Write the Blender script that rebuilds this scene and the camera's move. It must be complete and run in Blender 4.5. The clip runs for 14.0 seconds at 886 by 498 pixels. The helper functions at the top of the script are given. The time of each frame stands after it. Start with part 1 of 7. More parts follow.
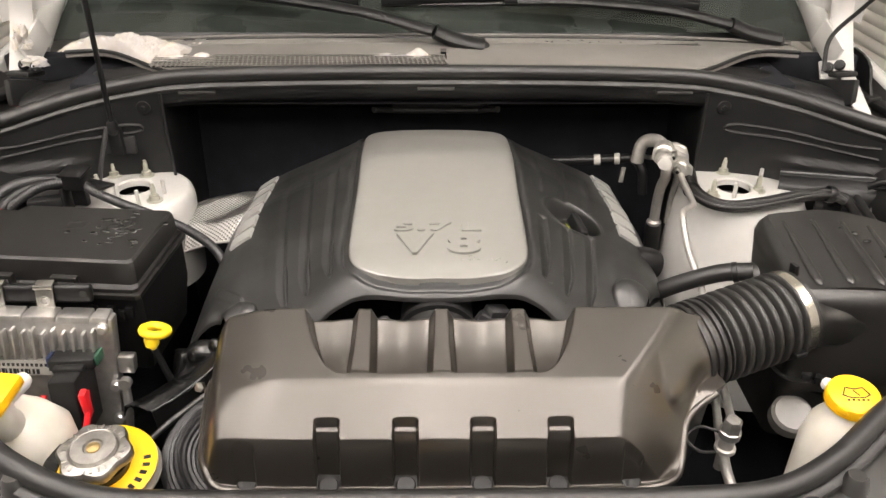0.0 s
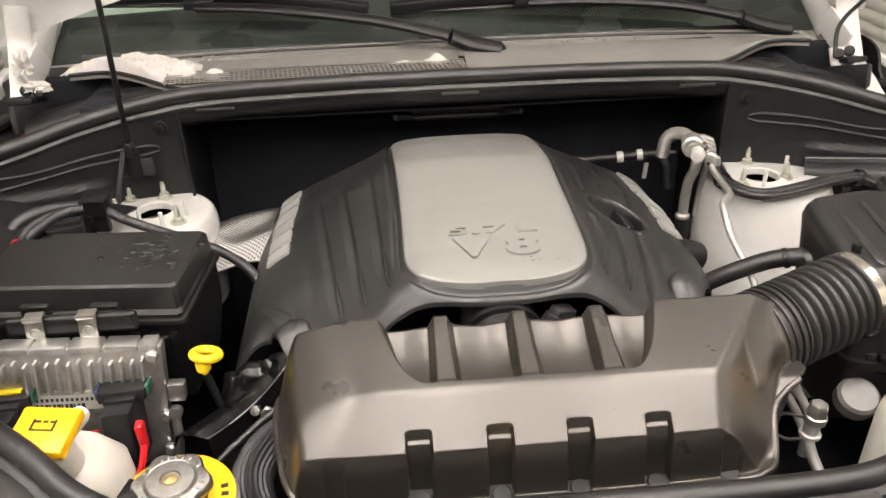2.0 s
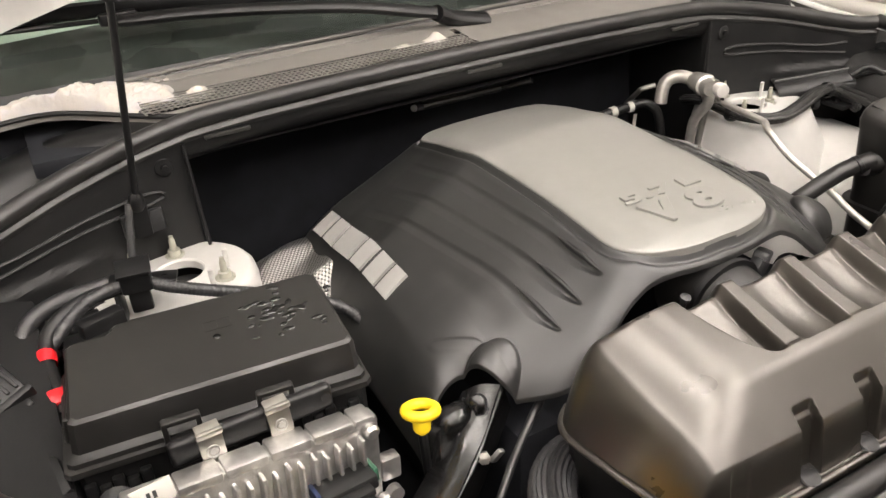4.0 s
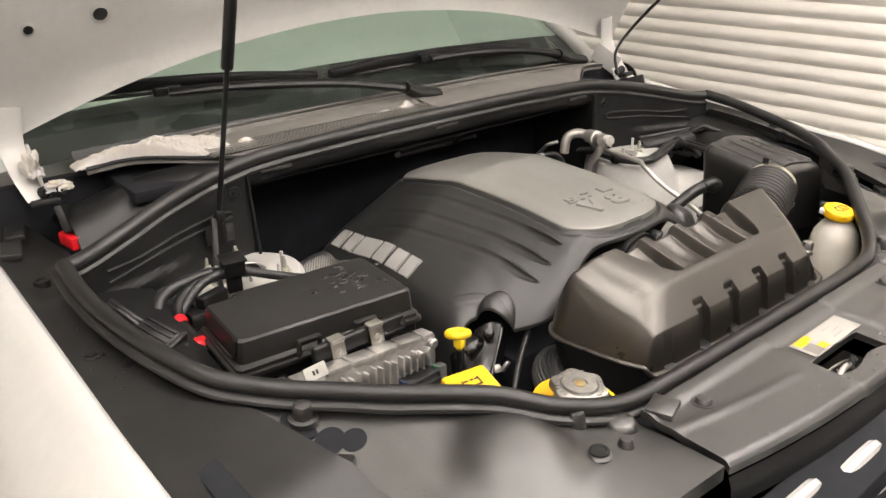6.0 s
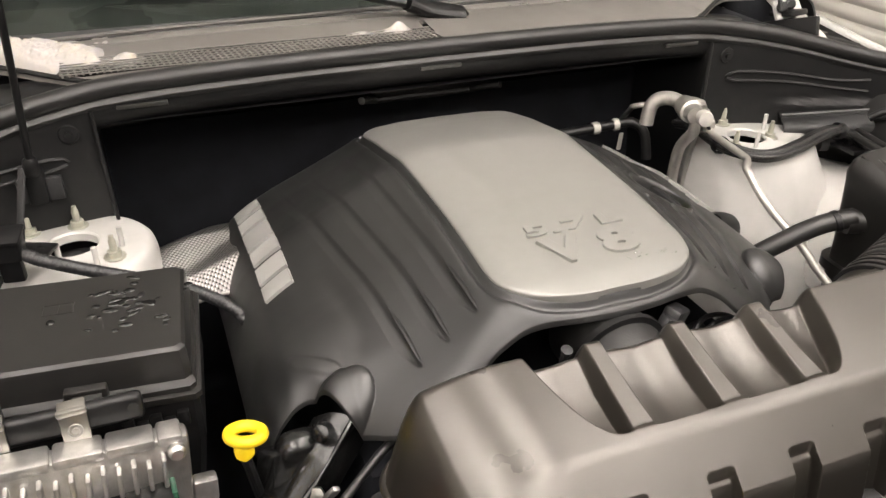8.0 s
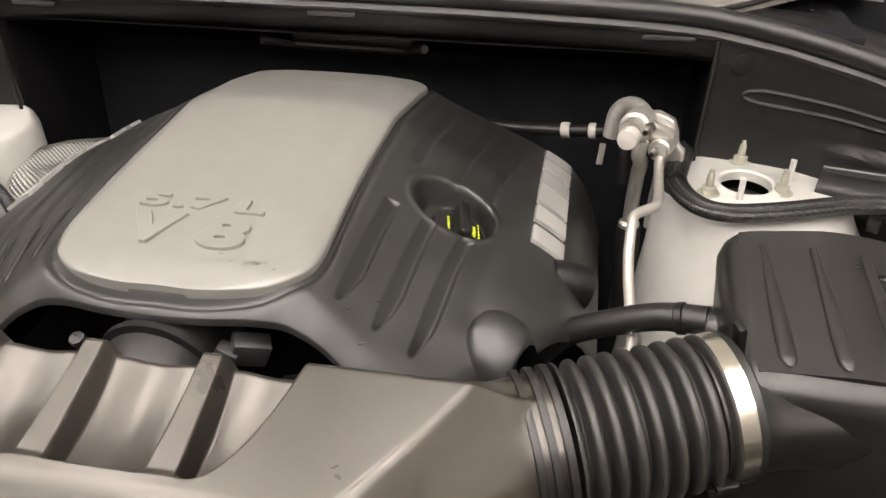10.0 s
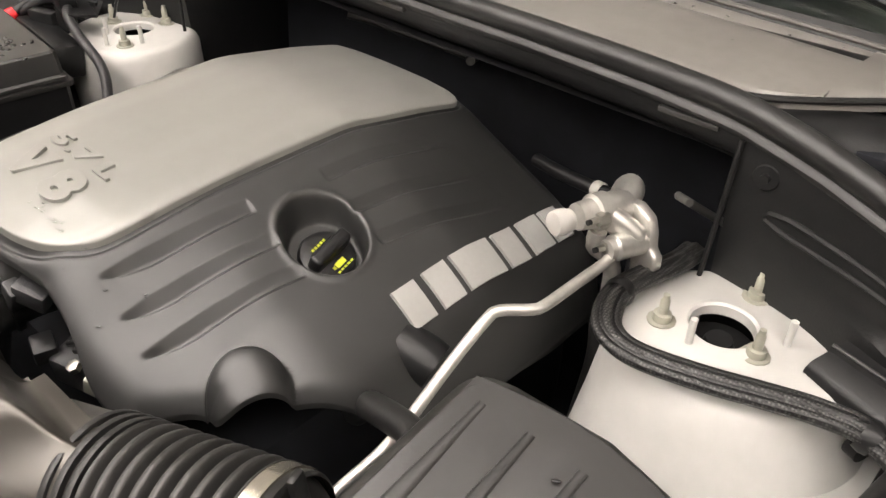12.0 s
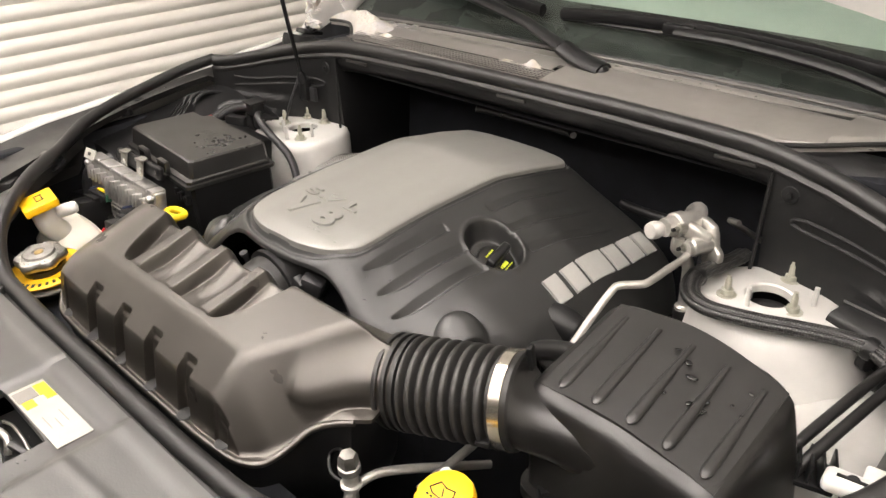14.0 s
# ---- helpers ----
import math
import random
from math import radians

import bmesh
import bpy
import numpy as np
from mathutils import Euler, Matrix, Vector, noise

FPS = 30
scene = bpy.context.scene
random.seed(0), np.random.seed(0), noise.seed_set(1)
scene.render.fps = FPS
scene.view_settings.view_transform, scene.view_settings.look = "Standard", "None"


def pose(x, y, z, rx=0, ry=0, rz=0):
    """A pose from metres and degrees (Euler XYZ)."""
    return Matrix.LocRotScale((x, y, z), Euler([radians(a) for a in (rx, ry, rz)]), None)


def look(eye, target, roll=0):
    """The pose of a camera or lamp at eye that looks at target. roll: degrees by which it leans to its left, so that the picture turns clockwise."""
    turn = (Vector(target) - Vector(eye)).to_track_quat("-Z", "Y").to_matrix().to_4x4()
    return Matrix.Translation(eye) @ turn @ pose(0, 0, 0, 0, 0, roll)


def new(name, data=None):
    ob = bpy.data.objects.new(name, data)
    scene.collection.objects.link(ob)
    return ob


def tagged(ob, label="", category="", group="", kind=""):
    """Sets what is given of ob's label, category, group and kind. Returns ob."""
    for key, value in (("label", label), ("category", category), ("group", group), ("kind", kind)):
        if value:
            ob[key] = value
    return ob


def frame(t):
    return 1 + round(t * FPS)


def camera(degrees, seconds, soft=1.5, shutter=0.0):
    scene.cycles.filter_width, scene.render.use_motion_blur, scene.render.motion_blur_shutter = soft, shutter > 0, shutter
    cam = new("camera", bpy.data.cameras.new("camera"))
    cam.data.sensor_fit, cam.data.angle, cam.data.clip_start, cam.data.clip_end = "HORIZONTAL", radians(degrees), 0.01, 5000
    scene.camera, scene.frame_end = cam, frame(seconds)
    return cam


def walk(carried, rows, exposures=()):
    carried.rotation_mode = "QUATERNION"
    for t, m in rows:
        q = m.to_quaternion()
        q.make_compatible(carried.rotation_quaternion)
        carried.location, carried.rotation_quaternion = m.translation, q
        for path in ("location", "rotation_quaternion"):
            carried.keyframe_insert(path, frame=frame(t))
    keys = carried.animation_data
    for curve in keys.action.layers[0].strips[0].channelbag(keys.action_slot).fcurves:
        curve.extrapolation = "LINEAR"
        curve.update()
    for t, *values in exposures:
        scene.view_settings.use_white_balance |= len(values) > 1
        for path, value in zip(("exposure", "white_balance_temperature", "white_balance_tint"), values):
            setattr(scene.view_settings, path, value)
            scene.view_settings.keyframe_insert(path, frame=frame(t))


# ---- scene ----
cam = camera(58.6, 14.0)
PATH = [
    (0, (-0.006, 0.006, 1.632), (0.022, 1.733, 0.623), 0.3),
    (0.5, (0.017, 0.004, 1.625), (0.032, 1.728, 0.612), 0.5),
    (1, (0.022, 0.004, 1.621), (0.016, 1.732, 0.615), 0.2),
    (1.5, (-0.006, 0.015, 1.619), (0.008, 1.748, 0.621), -0.3),
    (2, (-0.121, 0.026, 1.609), (0.003, 1.767, 0.633), -1.6),
    (2.5, (-0.277, 0.041, 1.591), (0.024, 1.762, 0.617), -3.0),
    (3, (-0.378, 0.115, 1.557), (0.091, 1.796, 0.579), -4.0),
    (3.5, (-0.475, 0.215, 1.563), (0.157, 1.837, 0.576), -4.2),
    (4, (-0.597, 0.277, 1.558), (0.202, 1.818, 0.565), -3.7),
    (4.2, (-0.683, 0.289, 1.552), (0.181, 1.799, 0.565), -4.0),
    (5.25, (-0.995, 0.142, 1.597), (0.105, 1.606, 0.692), -2.8),
    (6.3, (-1.003, 0.036, 1.61), (0.166, 1.46, 0.832), -1.2),
    (6.5, (-0.949, 0.066, 1.607), (0.199, 1.501, 0.819), -0.7),
    (7, (-0.76, 0.184, 1.582), (0.304, 1.65, 0.733), -0.2),
    (7.5, (-0.589, 0.262, 1.545), (0.301, 1.783, 0.601), 0.0),
    (8, (-0.383, 0.269, 1.544), (0.248, 1.868, 0.523), 0.7),
    (8.5, (-0.192, 0.273, 1.517), (0.276, 1.906, 0.462), 0.9),
    (8.7, (-0.125, 0.288, 1.504), (0.256, 1.936, 0.437), 0.7),
    (10.8, (0.431, 0.451, 1.474), (-0.186, 1.999, 0.368), 2.3),
    (11, (0.439, 0.496, 1.487), (-0.236, 1.998, 0.352), 2.9),
    (11.5, (0.51, 0.57, 1.486), (-0.378, 1.944, 0.336), 1.7),
    (12, (0.668, 0.639, 1.509), (-0.428, 1.837, 0.343), 1.4),
    (12.5, (0.758, 0.692, 1.516), (-0.491, 1.729, 0.348), 1.1),
    (13, (0.773, 0.678, 1.519), (-0.536, 1.643, 0.355), 0.3),
    (13.5, (0.775, 0.524, 1.544), (-0.51, 1.61, 0.462), -0.6),
    (14, (0.814, 0.285, 1.602), (-0.438, 1.528, 0.66), -1.6),
]
EXPOSURE = ((0, 0.24), (3, 0.24), (4, 0.30), (4.2, 0.30), (5.2, 0.1), (6.3, -0.05), (6.5, -0.05), (7, 0.05), (7.5, 0.2), (8, 0.2), (8.5, 0.22), (11, 0.18), (12.5, 0.18), (14, 0.2))
walk(cam, [(t, look(eye, target, roll)) for t, eye, target, roll in PATH], EXPOSURE)


# ---- world and light ----
world = bpy.data.worlds.new("garage_world")
scene.world = world
world.use_nodes = True
world.node_tree.nodes["Background"].inputs[0].default_value = (0.9, 0.92, 1.0, 1)
world.node_tree.nodes["Background"].inputs[1].default_value = 0.02


def strip_light(x, y, z, along, strength):
    """A ceiling tube: a long glowing cylinder in its narrow tray under the ceiling."""
    m = bpy.data.materials.new("lamp_tube")
    m.use_nodes = True
    nt = m.node_tree
    nt.nodes.remove(nt.nodes["Principled BSDF"])
    em = nt.nodes.new("ShaderNodeEmission")
    em.inputs[0].default_value, em.inputs[1].default_value = (1.0, 0.915, 0.853, 1), strength
    nt.links.new(em.outputs[0], nt.nodes["Material Output"].inputs[0])
    bm = bmesh.new()
    bmesh.ops.create_cone(bm, cap_ends=True, segments=14, radius1=0.05, radius2=0.05, depth=along)
    bmesh.ops.transform(bm, matrix=pose(x, y, z, 90), verts=bm.verts)
    me = bpy.data.meshes.new("strip_light")
    bm.to_mesh(me)
    bm.free()
    me.materials.append(m)
    lamp = new("strip_light")
    lamp.location = (x, y, z)
    tagged(lamp, "glowing white strip light under the garage ceiling", "ceiling light", "strip lights")
    bpy.context.view_layer.update()
    tube_ob = new("tube", me)
    tray = bpy.data.meshes.new("tray")
    bm = bmesh.new()
    bmesh.ops.create_cube(bm, size=1.0, matrix=Matrix.Translation((x, y, (z + 0.05 + 3.4) / 2)) @ Matrix.Diagonal((0.14, along + 0.06, 3.4 - z - 0.05, 1)))
    bm.to_mesh(tray)
    bm.free()
    for ob in (tube_ob, new("tray", tray)):
        ob.parent = lamp
        ob.matrix_parent_inverse = lamp.matrix_world.inverted()


for lx, power in ((-2.2, 27.0), (-1.1, 39.0), (0.0, 40.0), (1.0, 39.0), (1.95, 27.0)):
    strip_light(lx, -0.85, 3.30, 4.2, power)


# ---- materials ----
def material(name, color, rough=0.5, metal=0.0, vary=0.12, scale=60.0, bump=0.0, bump_scale=420.0, coat=0.0,
             stains=0.0, stain_color=(0.25, 0.22, 0.19), stain_scale=9.0, rough_vary=0.08, spec=0.5, sss=0.0, coat_rough=0.06, tint=(1.0, 1.0, 1.0)):
    """A plain surface with grain at a fine and a broad scale, worn gloss, fine relief and dried stains."""
    m = bpy.data.materials.new(name)
    m.use_nodes = True
    nt = m.node_tree
    bs = nt.nodes["Principled BSDF"]
    L = nt.links.new
    co = nt.nodes.new("ShaderNodeTexCoord").outputs["Object"]

    def noise_tex(sc, detail=4.0):
        n = nt.nodes.new("ShaderNodeTexNoise")
        n.inputs["Scale"].default_value, n.inputs["Detail"].default_value = sc, detail
        L(co, n.inputs["Vector"])
        return n.outputs["Fac"]

    def ramp(src, lo, hi, a, b):
        r = nt.nodes.new("ShaderNodeMapRange")
        for k, v in enumerate((lo, hi, a, b)):
            r.inputs[k + 1].default_value = v
        L(src, r.inputs[0])
        return r.outputs[0]

    fine, broad = noise_tex(scale), noise_tex(scale / 9.0, 3.0)
    mixv = nt.nodes.new("ShaderNodeMath")
    mixv.operation = "MULTIPLY"
    L(ramp(fine, 0.3, 0.7, 1 - vary, 1 + vary), mixv.inputs[0])
    L(ramp(broad, 0.3, 0.7, 1 - vary, 1 + vary), mixv.inputs[1])
    base = nt.nodes.new("ShaderNodeMix")
    base.data_type, base.blend_type = "RGBA", "MULTIPLY"
    base.inputs[0].default_value = 1.0
    base.inputs[6].default_value = (*color, 1)
    L(mixv.outputs[0], base.inputs[7])
    out = base.outputs[2]
    if stains:
        st = nt.nodes.new("ShaderNodeMix")
        st.data_type = "RGBA"
        st.inputs[7].default_value = (*stain_color, 1)
        L(out, st.inputs[6])
        L(ramp(noise_tex(stain_scale, 3.0), 0.45, 0.85, 0.0, stains), st.inputs[0])
        out = st.outputs[2]
    L(out, bs.inputs["Base Color"])
    L(ramp(noise_tex(scale / 4.0, 5.0), 0.3, 0.7, max(0.02, rough - rough_vary), min(1, rough + rough_vary)), bs.inputs["Roughness"])
    bs.inputs["Metallic"].default_value = metal
    bs.inputs["Specular IOR Level"].default_value = spec
    bs.inputs["Specular Tint"].default_value = (*tint, 1)
    bs.inputs["Coat Tint"].default_value = (*tint, 1)
    bs.inputs["Coat Weight"].default_value = coat
    bs.inputs["Coat Roughness"].default_value = coat_rough
    if sss:
        bs.inputs["Subsurface Weight"].default_value = sss
        bs.inputs["Subsurface Radius"].default_value = (0.02, 0.018, 0.012)
        bs.inputs["Subsurface Scale"].default_value = 0.6
    if bump:
        b = nt.nodes.new("ShaderNodeBump")
        b.inputs["Strength"].default_value, b.inputs["Distance"].default_value = bump, 0.0006
        L(noise_tex(bump_scale, 2.0), b.inputs["Height"])
        L(b.outputs["Normal"], bs.inputs["Normal"])
    return m


COVER = material("cover_plastic", (0.0130, 0.0130, 0.0127), 0.41, spec=0.64, bump=0.0, vary=0.06, stains=0.05, stain_color=(0.06, 0.057, 0.054), stain_scale=26, coat=0.1, coat_rough=0.48)
SATIN = material("satin_plastic", (0.0125, 0.0112, 0.0097), 0.31, spec=0.9, bump=0.12, bump_scale=1400, vary=0.05, rough_vary=0.04, coat=0.45, coat_rough=0.29, tint=(1.0, 0.955, 0.90))
BOXPL = material("box_plastic", (0.0078, 0.0073, 0.0068), 0.42, spec=0.40, bump=0.1, vary=0.10, stains=0.08, stain_color=(0.055, 0.05, 0.045), stain_scale=40, rough_vary=0.05, coat=0.55, coat_rough=0.30)
BLACK = material("black_plastic", (0.0074, 0.0074, 0.0077), 0.36, bump=0.2, vary=0.15, spec=0.32, rough_vary=0.05)
GLOSS = material("glossy_black_casting", (0.0060, 0.0060, 0.0060), 0.22, spec=0.55, bump=0.5, bump_scale=160, vary=0.2, rough_vary=0.08)
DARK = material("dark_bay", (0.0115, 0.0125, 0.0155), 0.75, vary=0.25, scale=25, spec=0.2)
TRIM = material("trim_plastic", (0.0098, 0.0098, 0.0100), 0.46, spec=0.28, bump=0.3, vary=0.10, stains=0.10, stain_color=(0.045, 0.042, 0.038), stain_scale=30, rough_vary=0.06)
SHIELD = material("dusty_shield_plastic", (0.012, 0.0113, 0.0103), 0.4, spec=0.85, bump=0.3, vary=0.10, stains=0.16, stain_color=(0.075, 0.068, 0.06), stain_scale=24, rough_vary=0.06, coat=0.7, coat_rough=0.36)
WETTRIM = material("wet_black_plastic", (0.0075, 0.0073, 0.0071), 0.38, spec=0.5, bump=0.3, vary=0.12, stains=0.35, stain_color=(0.022, 0.021, 0.02), stain_scale=34, rough_vary=0.08)
RUBBER = material("rubber", (0.0108, 0.0105, 0.0102), 0.40, spec=0.5, bump=0.25, vary=0.10, stains=0.08, stain_color=(0.05, 0.047, 0.043), stain_scale=40, rough_vary=0.06)
BELLOWS = material("ribbed_rubber", (0.0165, 0.0160, 0.0152), 0.44, spec=0.6, bump=0.25, vary=0.10, stains=0.08, stain_color=(0.05, 0.047, 0.043), stain_scale=40, rough_vary=0.06)
SILVER = material("silver_panel_paint", (0.225, 0.222, 0.208), 0.31, metal=0.30, bump=0.0, vary=0.02, rough_vary=0.01)
WHITE = material("white_body_paint", (0.50, 0.495, 0.475), 0.18, coat=0.7, vary=0.02, rough_vary=0.04)
PRIMER = material("white_inner_paint", (0.46, 0.453, 0.432), 0.4, coat=0.15, vary=0.03, stains=0.12, stain_color=(0.40, 0.38, 0.35), stain_scale=14, rough_vary=0.05)
ALU = material("cast_aluminium", (0.52, 0.51, 0.495), 0.36, metal=0.92, vary=0.14, scale=90, bump=0.6, bump_scale=500, stains=0.30, stain_color=(0.20, 0.19, 0.18), stain_scale=40, rough_vary=0.08)
PIPE = material("bare_aluminium_pipe", (0.50, 0.485, 0.455), 0.36, metal=0.75, vary=0.08, scale=120, bump=0.2, stains=0.2, stain_color=(0.35, 0.33, 0.30), stain_scale=50, rough_vary=0.06)
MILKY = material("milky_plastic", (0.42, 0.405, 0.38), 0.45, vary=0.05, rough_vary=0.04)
STEEL = material("zinc_steel", (0.4, 0.39, 0.355), 0.36, metal=1.0, vary=0.08, rough_vary=0.05)
BRASS = material("worn_brass", (0.34, 0.25, 0.11), 0.38, metal=0.8, vary=0.12)
BRIGHT = material("clamp_band", (0.62, 0.58, 0.50), 0.2, metal=0.95, vary=0.05, rough_vary=0.04)
NICKEL = material("cap_metal", (0.34, 0.33, 0.31), 0.38, metal=0.92, vary=0.14, scale=140, stains=0.3, stain_color=(0.18, 0.17, 0.15), stain_scale=60, rough_vary=0.07)
YELLOW = material("yellow_plastic", (0.78, 0.43, 0.006), 0.40, vary=0.05, stains=0.10, stain_color=(0.45, 0.24, 0.01), stain_scale=60)
LEMON = material("pale_yellow_plastic", (0.74, 0.52, 0.012), 0.4, vary=0.05)
RED = material("red_plastic", (0.56, 0.010, 0.016), 0.38, vary=0.08)
BOTTLE = material("milky_bottle_plastic", (0.60, 0.57, 0.50), 0.4, vary=0.04, sss=0.25, stains=0.10, stain_color=(0.42, 0.37, 0.28), stain_scale=14, rough_vary=0.05)
NYLON = material("white_nylon", (0.56, 0.555, 0.53), 0.42, vary=0.04, sss=0.2, rough_vary=0.05)
ZINC = material("dull_zinc_nut", (0.33, 0.325, 0.27), 0.42, metal=0.3, vary=0.10, rough_vary=0.05)
BADGE = material("brushed_badge", (0.36, 0.357, 0.34), 0.38, metal=0.3, vary=0.02, scale=200, rough_vary=0.02)
SNOW = material("melting_snow", (0.44, 0.418, 0.39), 0.5, vary=0.06, sss=0.6, bump=1.0, bump_scale=220, stains=0.35, stain_color=(0.42, 0.39, 0.36), stain_scale=50)
PAPER = material("paper_label", (0.34, 0.33, 0.3), 0.45, vary=0.03)
# base raised so the glass edge carries its grey reflection in the colour
BORDER = material("fritted_glass_edge", (0.030, 0.030, 0.029), 0.28, spec=0.6, vary=0.15, scale=30, stains=0.3, stain_color=(0.07, 0.068, 0.063), stain_scale=18)
BLUEPL = material("blue_connector_plastic", (0.014, 0.022, 0.06), 0.45, vary=0.1)
GREENPL = material("green_connector_plastic", (0.016, 0.06, 0.035), 0.45, vary=0.1)
# flat black for print, and for the shade inside holes, wells and slits
INK_SHADE = material("black_ink_and_hole_shade", (0.006, 0.006, 0.006), 0.5, vary=0.1)
LIME = material("lime_print", (0.50, 0.56, 0.03), 0.5, vary=0.05)
COWL = material("cowl_plastic", (0.155, 0.146, 0.135), 0.4, bump=0.3, vary=0.08, stains=0.18, stain_color=(0.13, 0.12, 0.11), stain_scale=22, spec=1.0, rough_vary=0.06)
GRIDPL = material("grille_plastic", (0.10, 0.094, 0.086), 0.45, vary=0.10)
SEATGREY = material("grey_hose_sheath", (0.020, 0.020, 0.021), 0.4, bump=0.6, bump_scale=700, vary=0.2, scale=400, rough_vary=0.06)
# dashboard colour lifted to carry the pale green light behind the windscreen
DASH = material("dashboard_lightened", (0.42, 0.46, 0.42), 0.6, vary=0.05)
SLAT = material("white_slat_paint", (0.85, 0.82, 0.76), 0.40, vary=0.03, scale=8, stains=0.12, stain_color=(0.58, 0.53, 0.46), stain_scale=2.5)
CONCRETE = material("concrete", (0.065, 0.063, 0.06), 0.7, vary=0.15, scale=14, bump=0.5, bump_scale=60, stains=0.3, stain_color=(0.16, 0.15, 0.14), stain_scale=2)
# for unseen walls only, kept dim so that glossy plastic reflects dark
FARWALL = material("unseen_wall_dimmed", (0.16, 0.155, 0.15), 0.8, vary=0.08, scale=5)
CEIL = material("ceiling_paint", (0.76, 0.755, 0.73), 0.8, vary=0.04, scale=5)


def glass_material(name, tint, rough=0.01):
    m = bpy.data.materials.new(name)
    m.use_nodes = True
    bs = m.node_tree.nodes["Principled BSDF"]
    bs.inputs["Base Color"].default_value = (*tint, 1)
    bs.inputs["Roughness"].default_value = rough
    bs.inputs["Transmission Weight"].default_value = 1.0
    bs.inputs["IOR"].default_value = 1.5
    return m


GLASS = glass_material("windscreen_glass", (0.62, 0.80, 0.68))
DROP = glass_material("water_drop", (0.95, 0.97, 0.97), 0.02)


def foil_material():
    """Embossed aluminium foil: a lattice of small round dimples."""
    m = material("embossed_foil", (0.66, 0.64, 0.61), 0.38, metal=1.0, vary=0.08)
    nt = m.node_tree
    bs = nt.nodes["Principled BSDF"]
    co = nt.nodes.new("ShaderNodeTexCoord")
    vo = nt.nodes.new("ShaderNodeTexVoronoi")
    vo.inputs["Scale"].default_value, vo.inputs["Randomness"].default_value = 235.0, 0.0
    b = nt.nodes.new("ShaderNodeBump")
    b.inputs["Strength"].default_value, b.inputs["Distance"].default_value = 1.0, 0.002
    mp = nt.nodes.new("ShaderNodeMapping")
    mp.inputs["Rotation"].default_value, mp.inputs["Scale"].default_value = (0, 0, 0.6), (1, 1, 0)
    nt.links.new(co.outputs["Object"], mp.inputs["Vector"])
    nt.links.new(mp.outputs["Vector"], vo.inputs["Vector"])
    nt.links.new(vo.outputs["Distance"], b.inputs["Height"])
    nt.links.new(b.outputs["Normal"], bs.inputs["Normal"])
    # the dimples' glint and the shade between them also go into the base colour
    mr = nt.nodes.new("ShaderNodeMapRange")
    mr.inputs[1].default_value, mr.inputs[2].default_value = 0.42, 0.58
    nt.links.new(vo.outputs["Distance"], mr.inputs[0])
    mx = nt.nodes.new("ShaderNodeMix")
    mx.data_type = "RGBA"
    mx.inputs[6].default_value, mx.inputs[7].default_value = (0.44, 0.43, 0.41, 1), (0.020, 0.020, 0.020, 1)
    nt.links.new(mr.outputs[0], mx.inputs[0])
    nt.links.new(mx.outputs[2], bs.inputs["Base Color"])
    return m


WET = material("wet_patch", (0.0030, 0.0030, 0.0030), 0.08, spec=0.5, vary=0.05, rough_vary=0.02)
FOIL = foil_material()


def braid_material():
    """Braided sleeve: crossing threads, light on black."""
    m = material("braided_sleeve", (0.011, 0.011, 0.0115), 0.42, vary=0.15, scale=300)
    nt = m.node_tree
    bs = nt.nodes["Principled BSDF"]
    co = nt.nodes.new("ShaderNodeTexCoord")
    ck = nt.nodes.new("ShaderNodeTexVoronoi")
    ck.inputs["Scale"].default_value, ck.inputs["Randomness"].default_value = 330.0, 0.1
    b = nt.nodes.new("ShaderNodeBump")
    b.inputs["Strength"].default_value, b.inputs["Distance"].default_value = 0.8, 0.0008
    nt.links.new(co.outputs["Object"], ck.inputs["Vector"])
    nt.links.new(ck.outputs["Distance"], b.inputs["Height"])
    nt.links.new(b.outputs["Normal"], bs.inputs["Normal"])
    th = nt.nodes.new("ShaderNodeMapRange")
    th.inputs[1].default_value, th.inputs[2].default_value = 0.15, 0.45
    nt.links.new(ck.outputs["Distance"], th.inputs[0])
    mx = nt.nodes.new("ShaderNodeMix")
    mx.data_type = "RGBA"
    mx.inputs[6].default_value, mx.inputs[7].default_value = (0.075, 0.073, 0.070, 1), (0.004, 0.004, 0.004, 1)
    nt.links.new(th.outputs[0], mx.inputs[0])
    nt.links.new(mx.outputs[2], bs.inputs["Base Color"])
    return m


BRAID = braid_material()


# ---- mesh helpers ----
BASES = {}


def thing(name, at, label, category, group="", kind=""):
    """The Empty at the base of a thing; its parts are meshes under it."""
    ob = new(name)
    ob.empty_display_size = 0.02
    ob.matrix_basis = pose(*at)
    BASES[ob.name] = pose(*at)
    return tagged(ob, label, category, group, kind)


def part(name, bm, mat, parent=None, label="", sharp=38.0, flat=False):
    """Links a bmesh, built in world places, as one mesh object under a thing or under a part."""
    bmesh.ops.recalc_face_normals(bm, faces=bm.faces)
    for f in bm.faces:
        f.smooth = not flat
    for e in bm.edges:
        e.smooth = len(e.link_faces) == 2 and e.calc_face_angle(0) < radians(sharp)
    me = bpy.data.meshes.new(name)
    bm.to_mesh(me)
    bm.free()
    me.materials.append(mat)
    ob = new(name, me)
    if parent:
        ob.parent = parent
        ob.matrix_parent_inverse = BASES.get(parent.name, Matrix()).inverted()
    if label:
        ob["label"] = label
    return ob


def lone(name, bm, mat, label, category, group="", kind="", sharp=38.0):
    return tagged(part(name, bm, mat, None, "", sharp), label, category, group, kind)


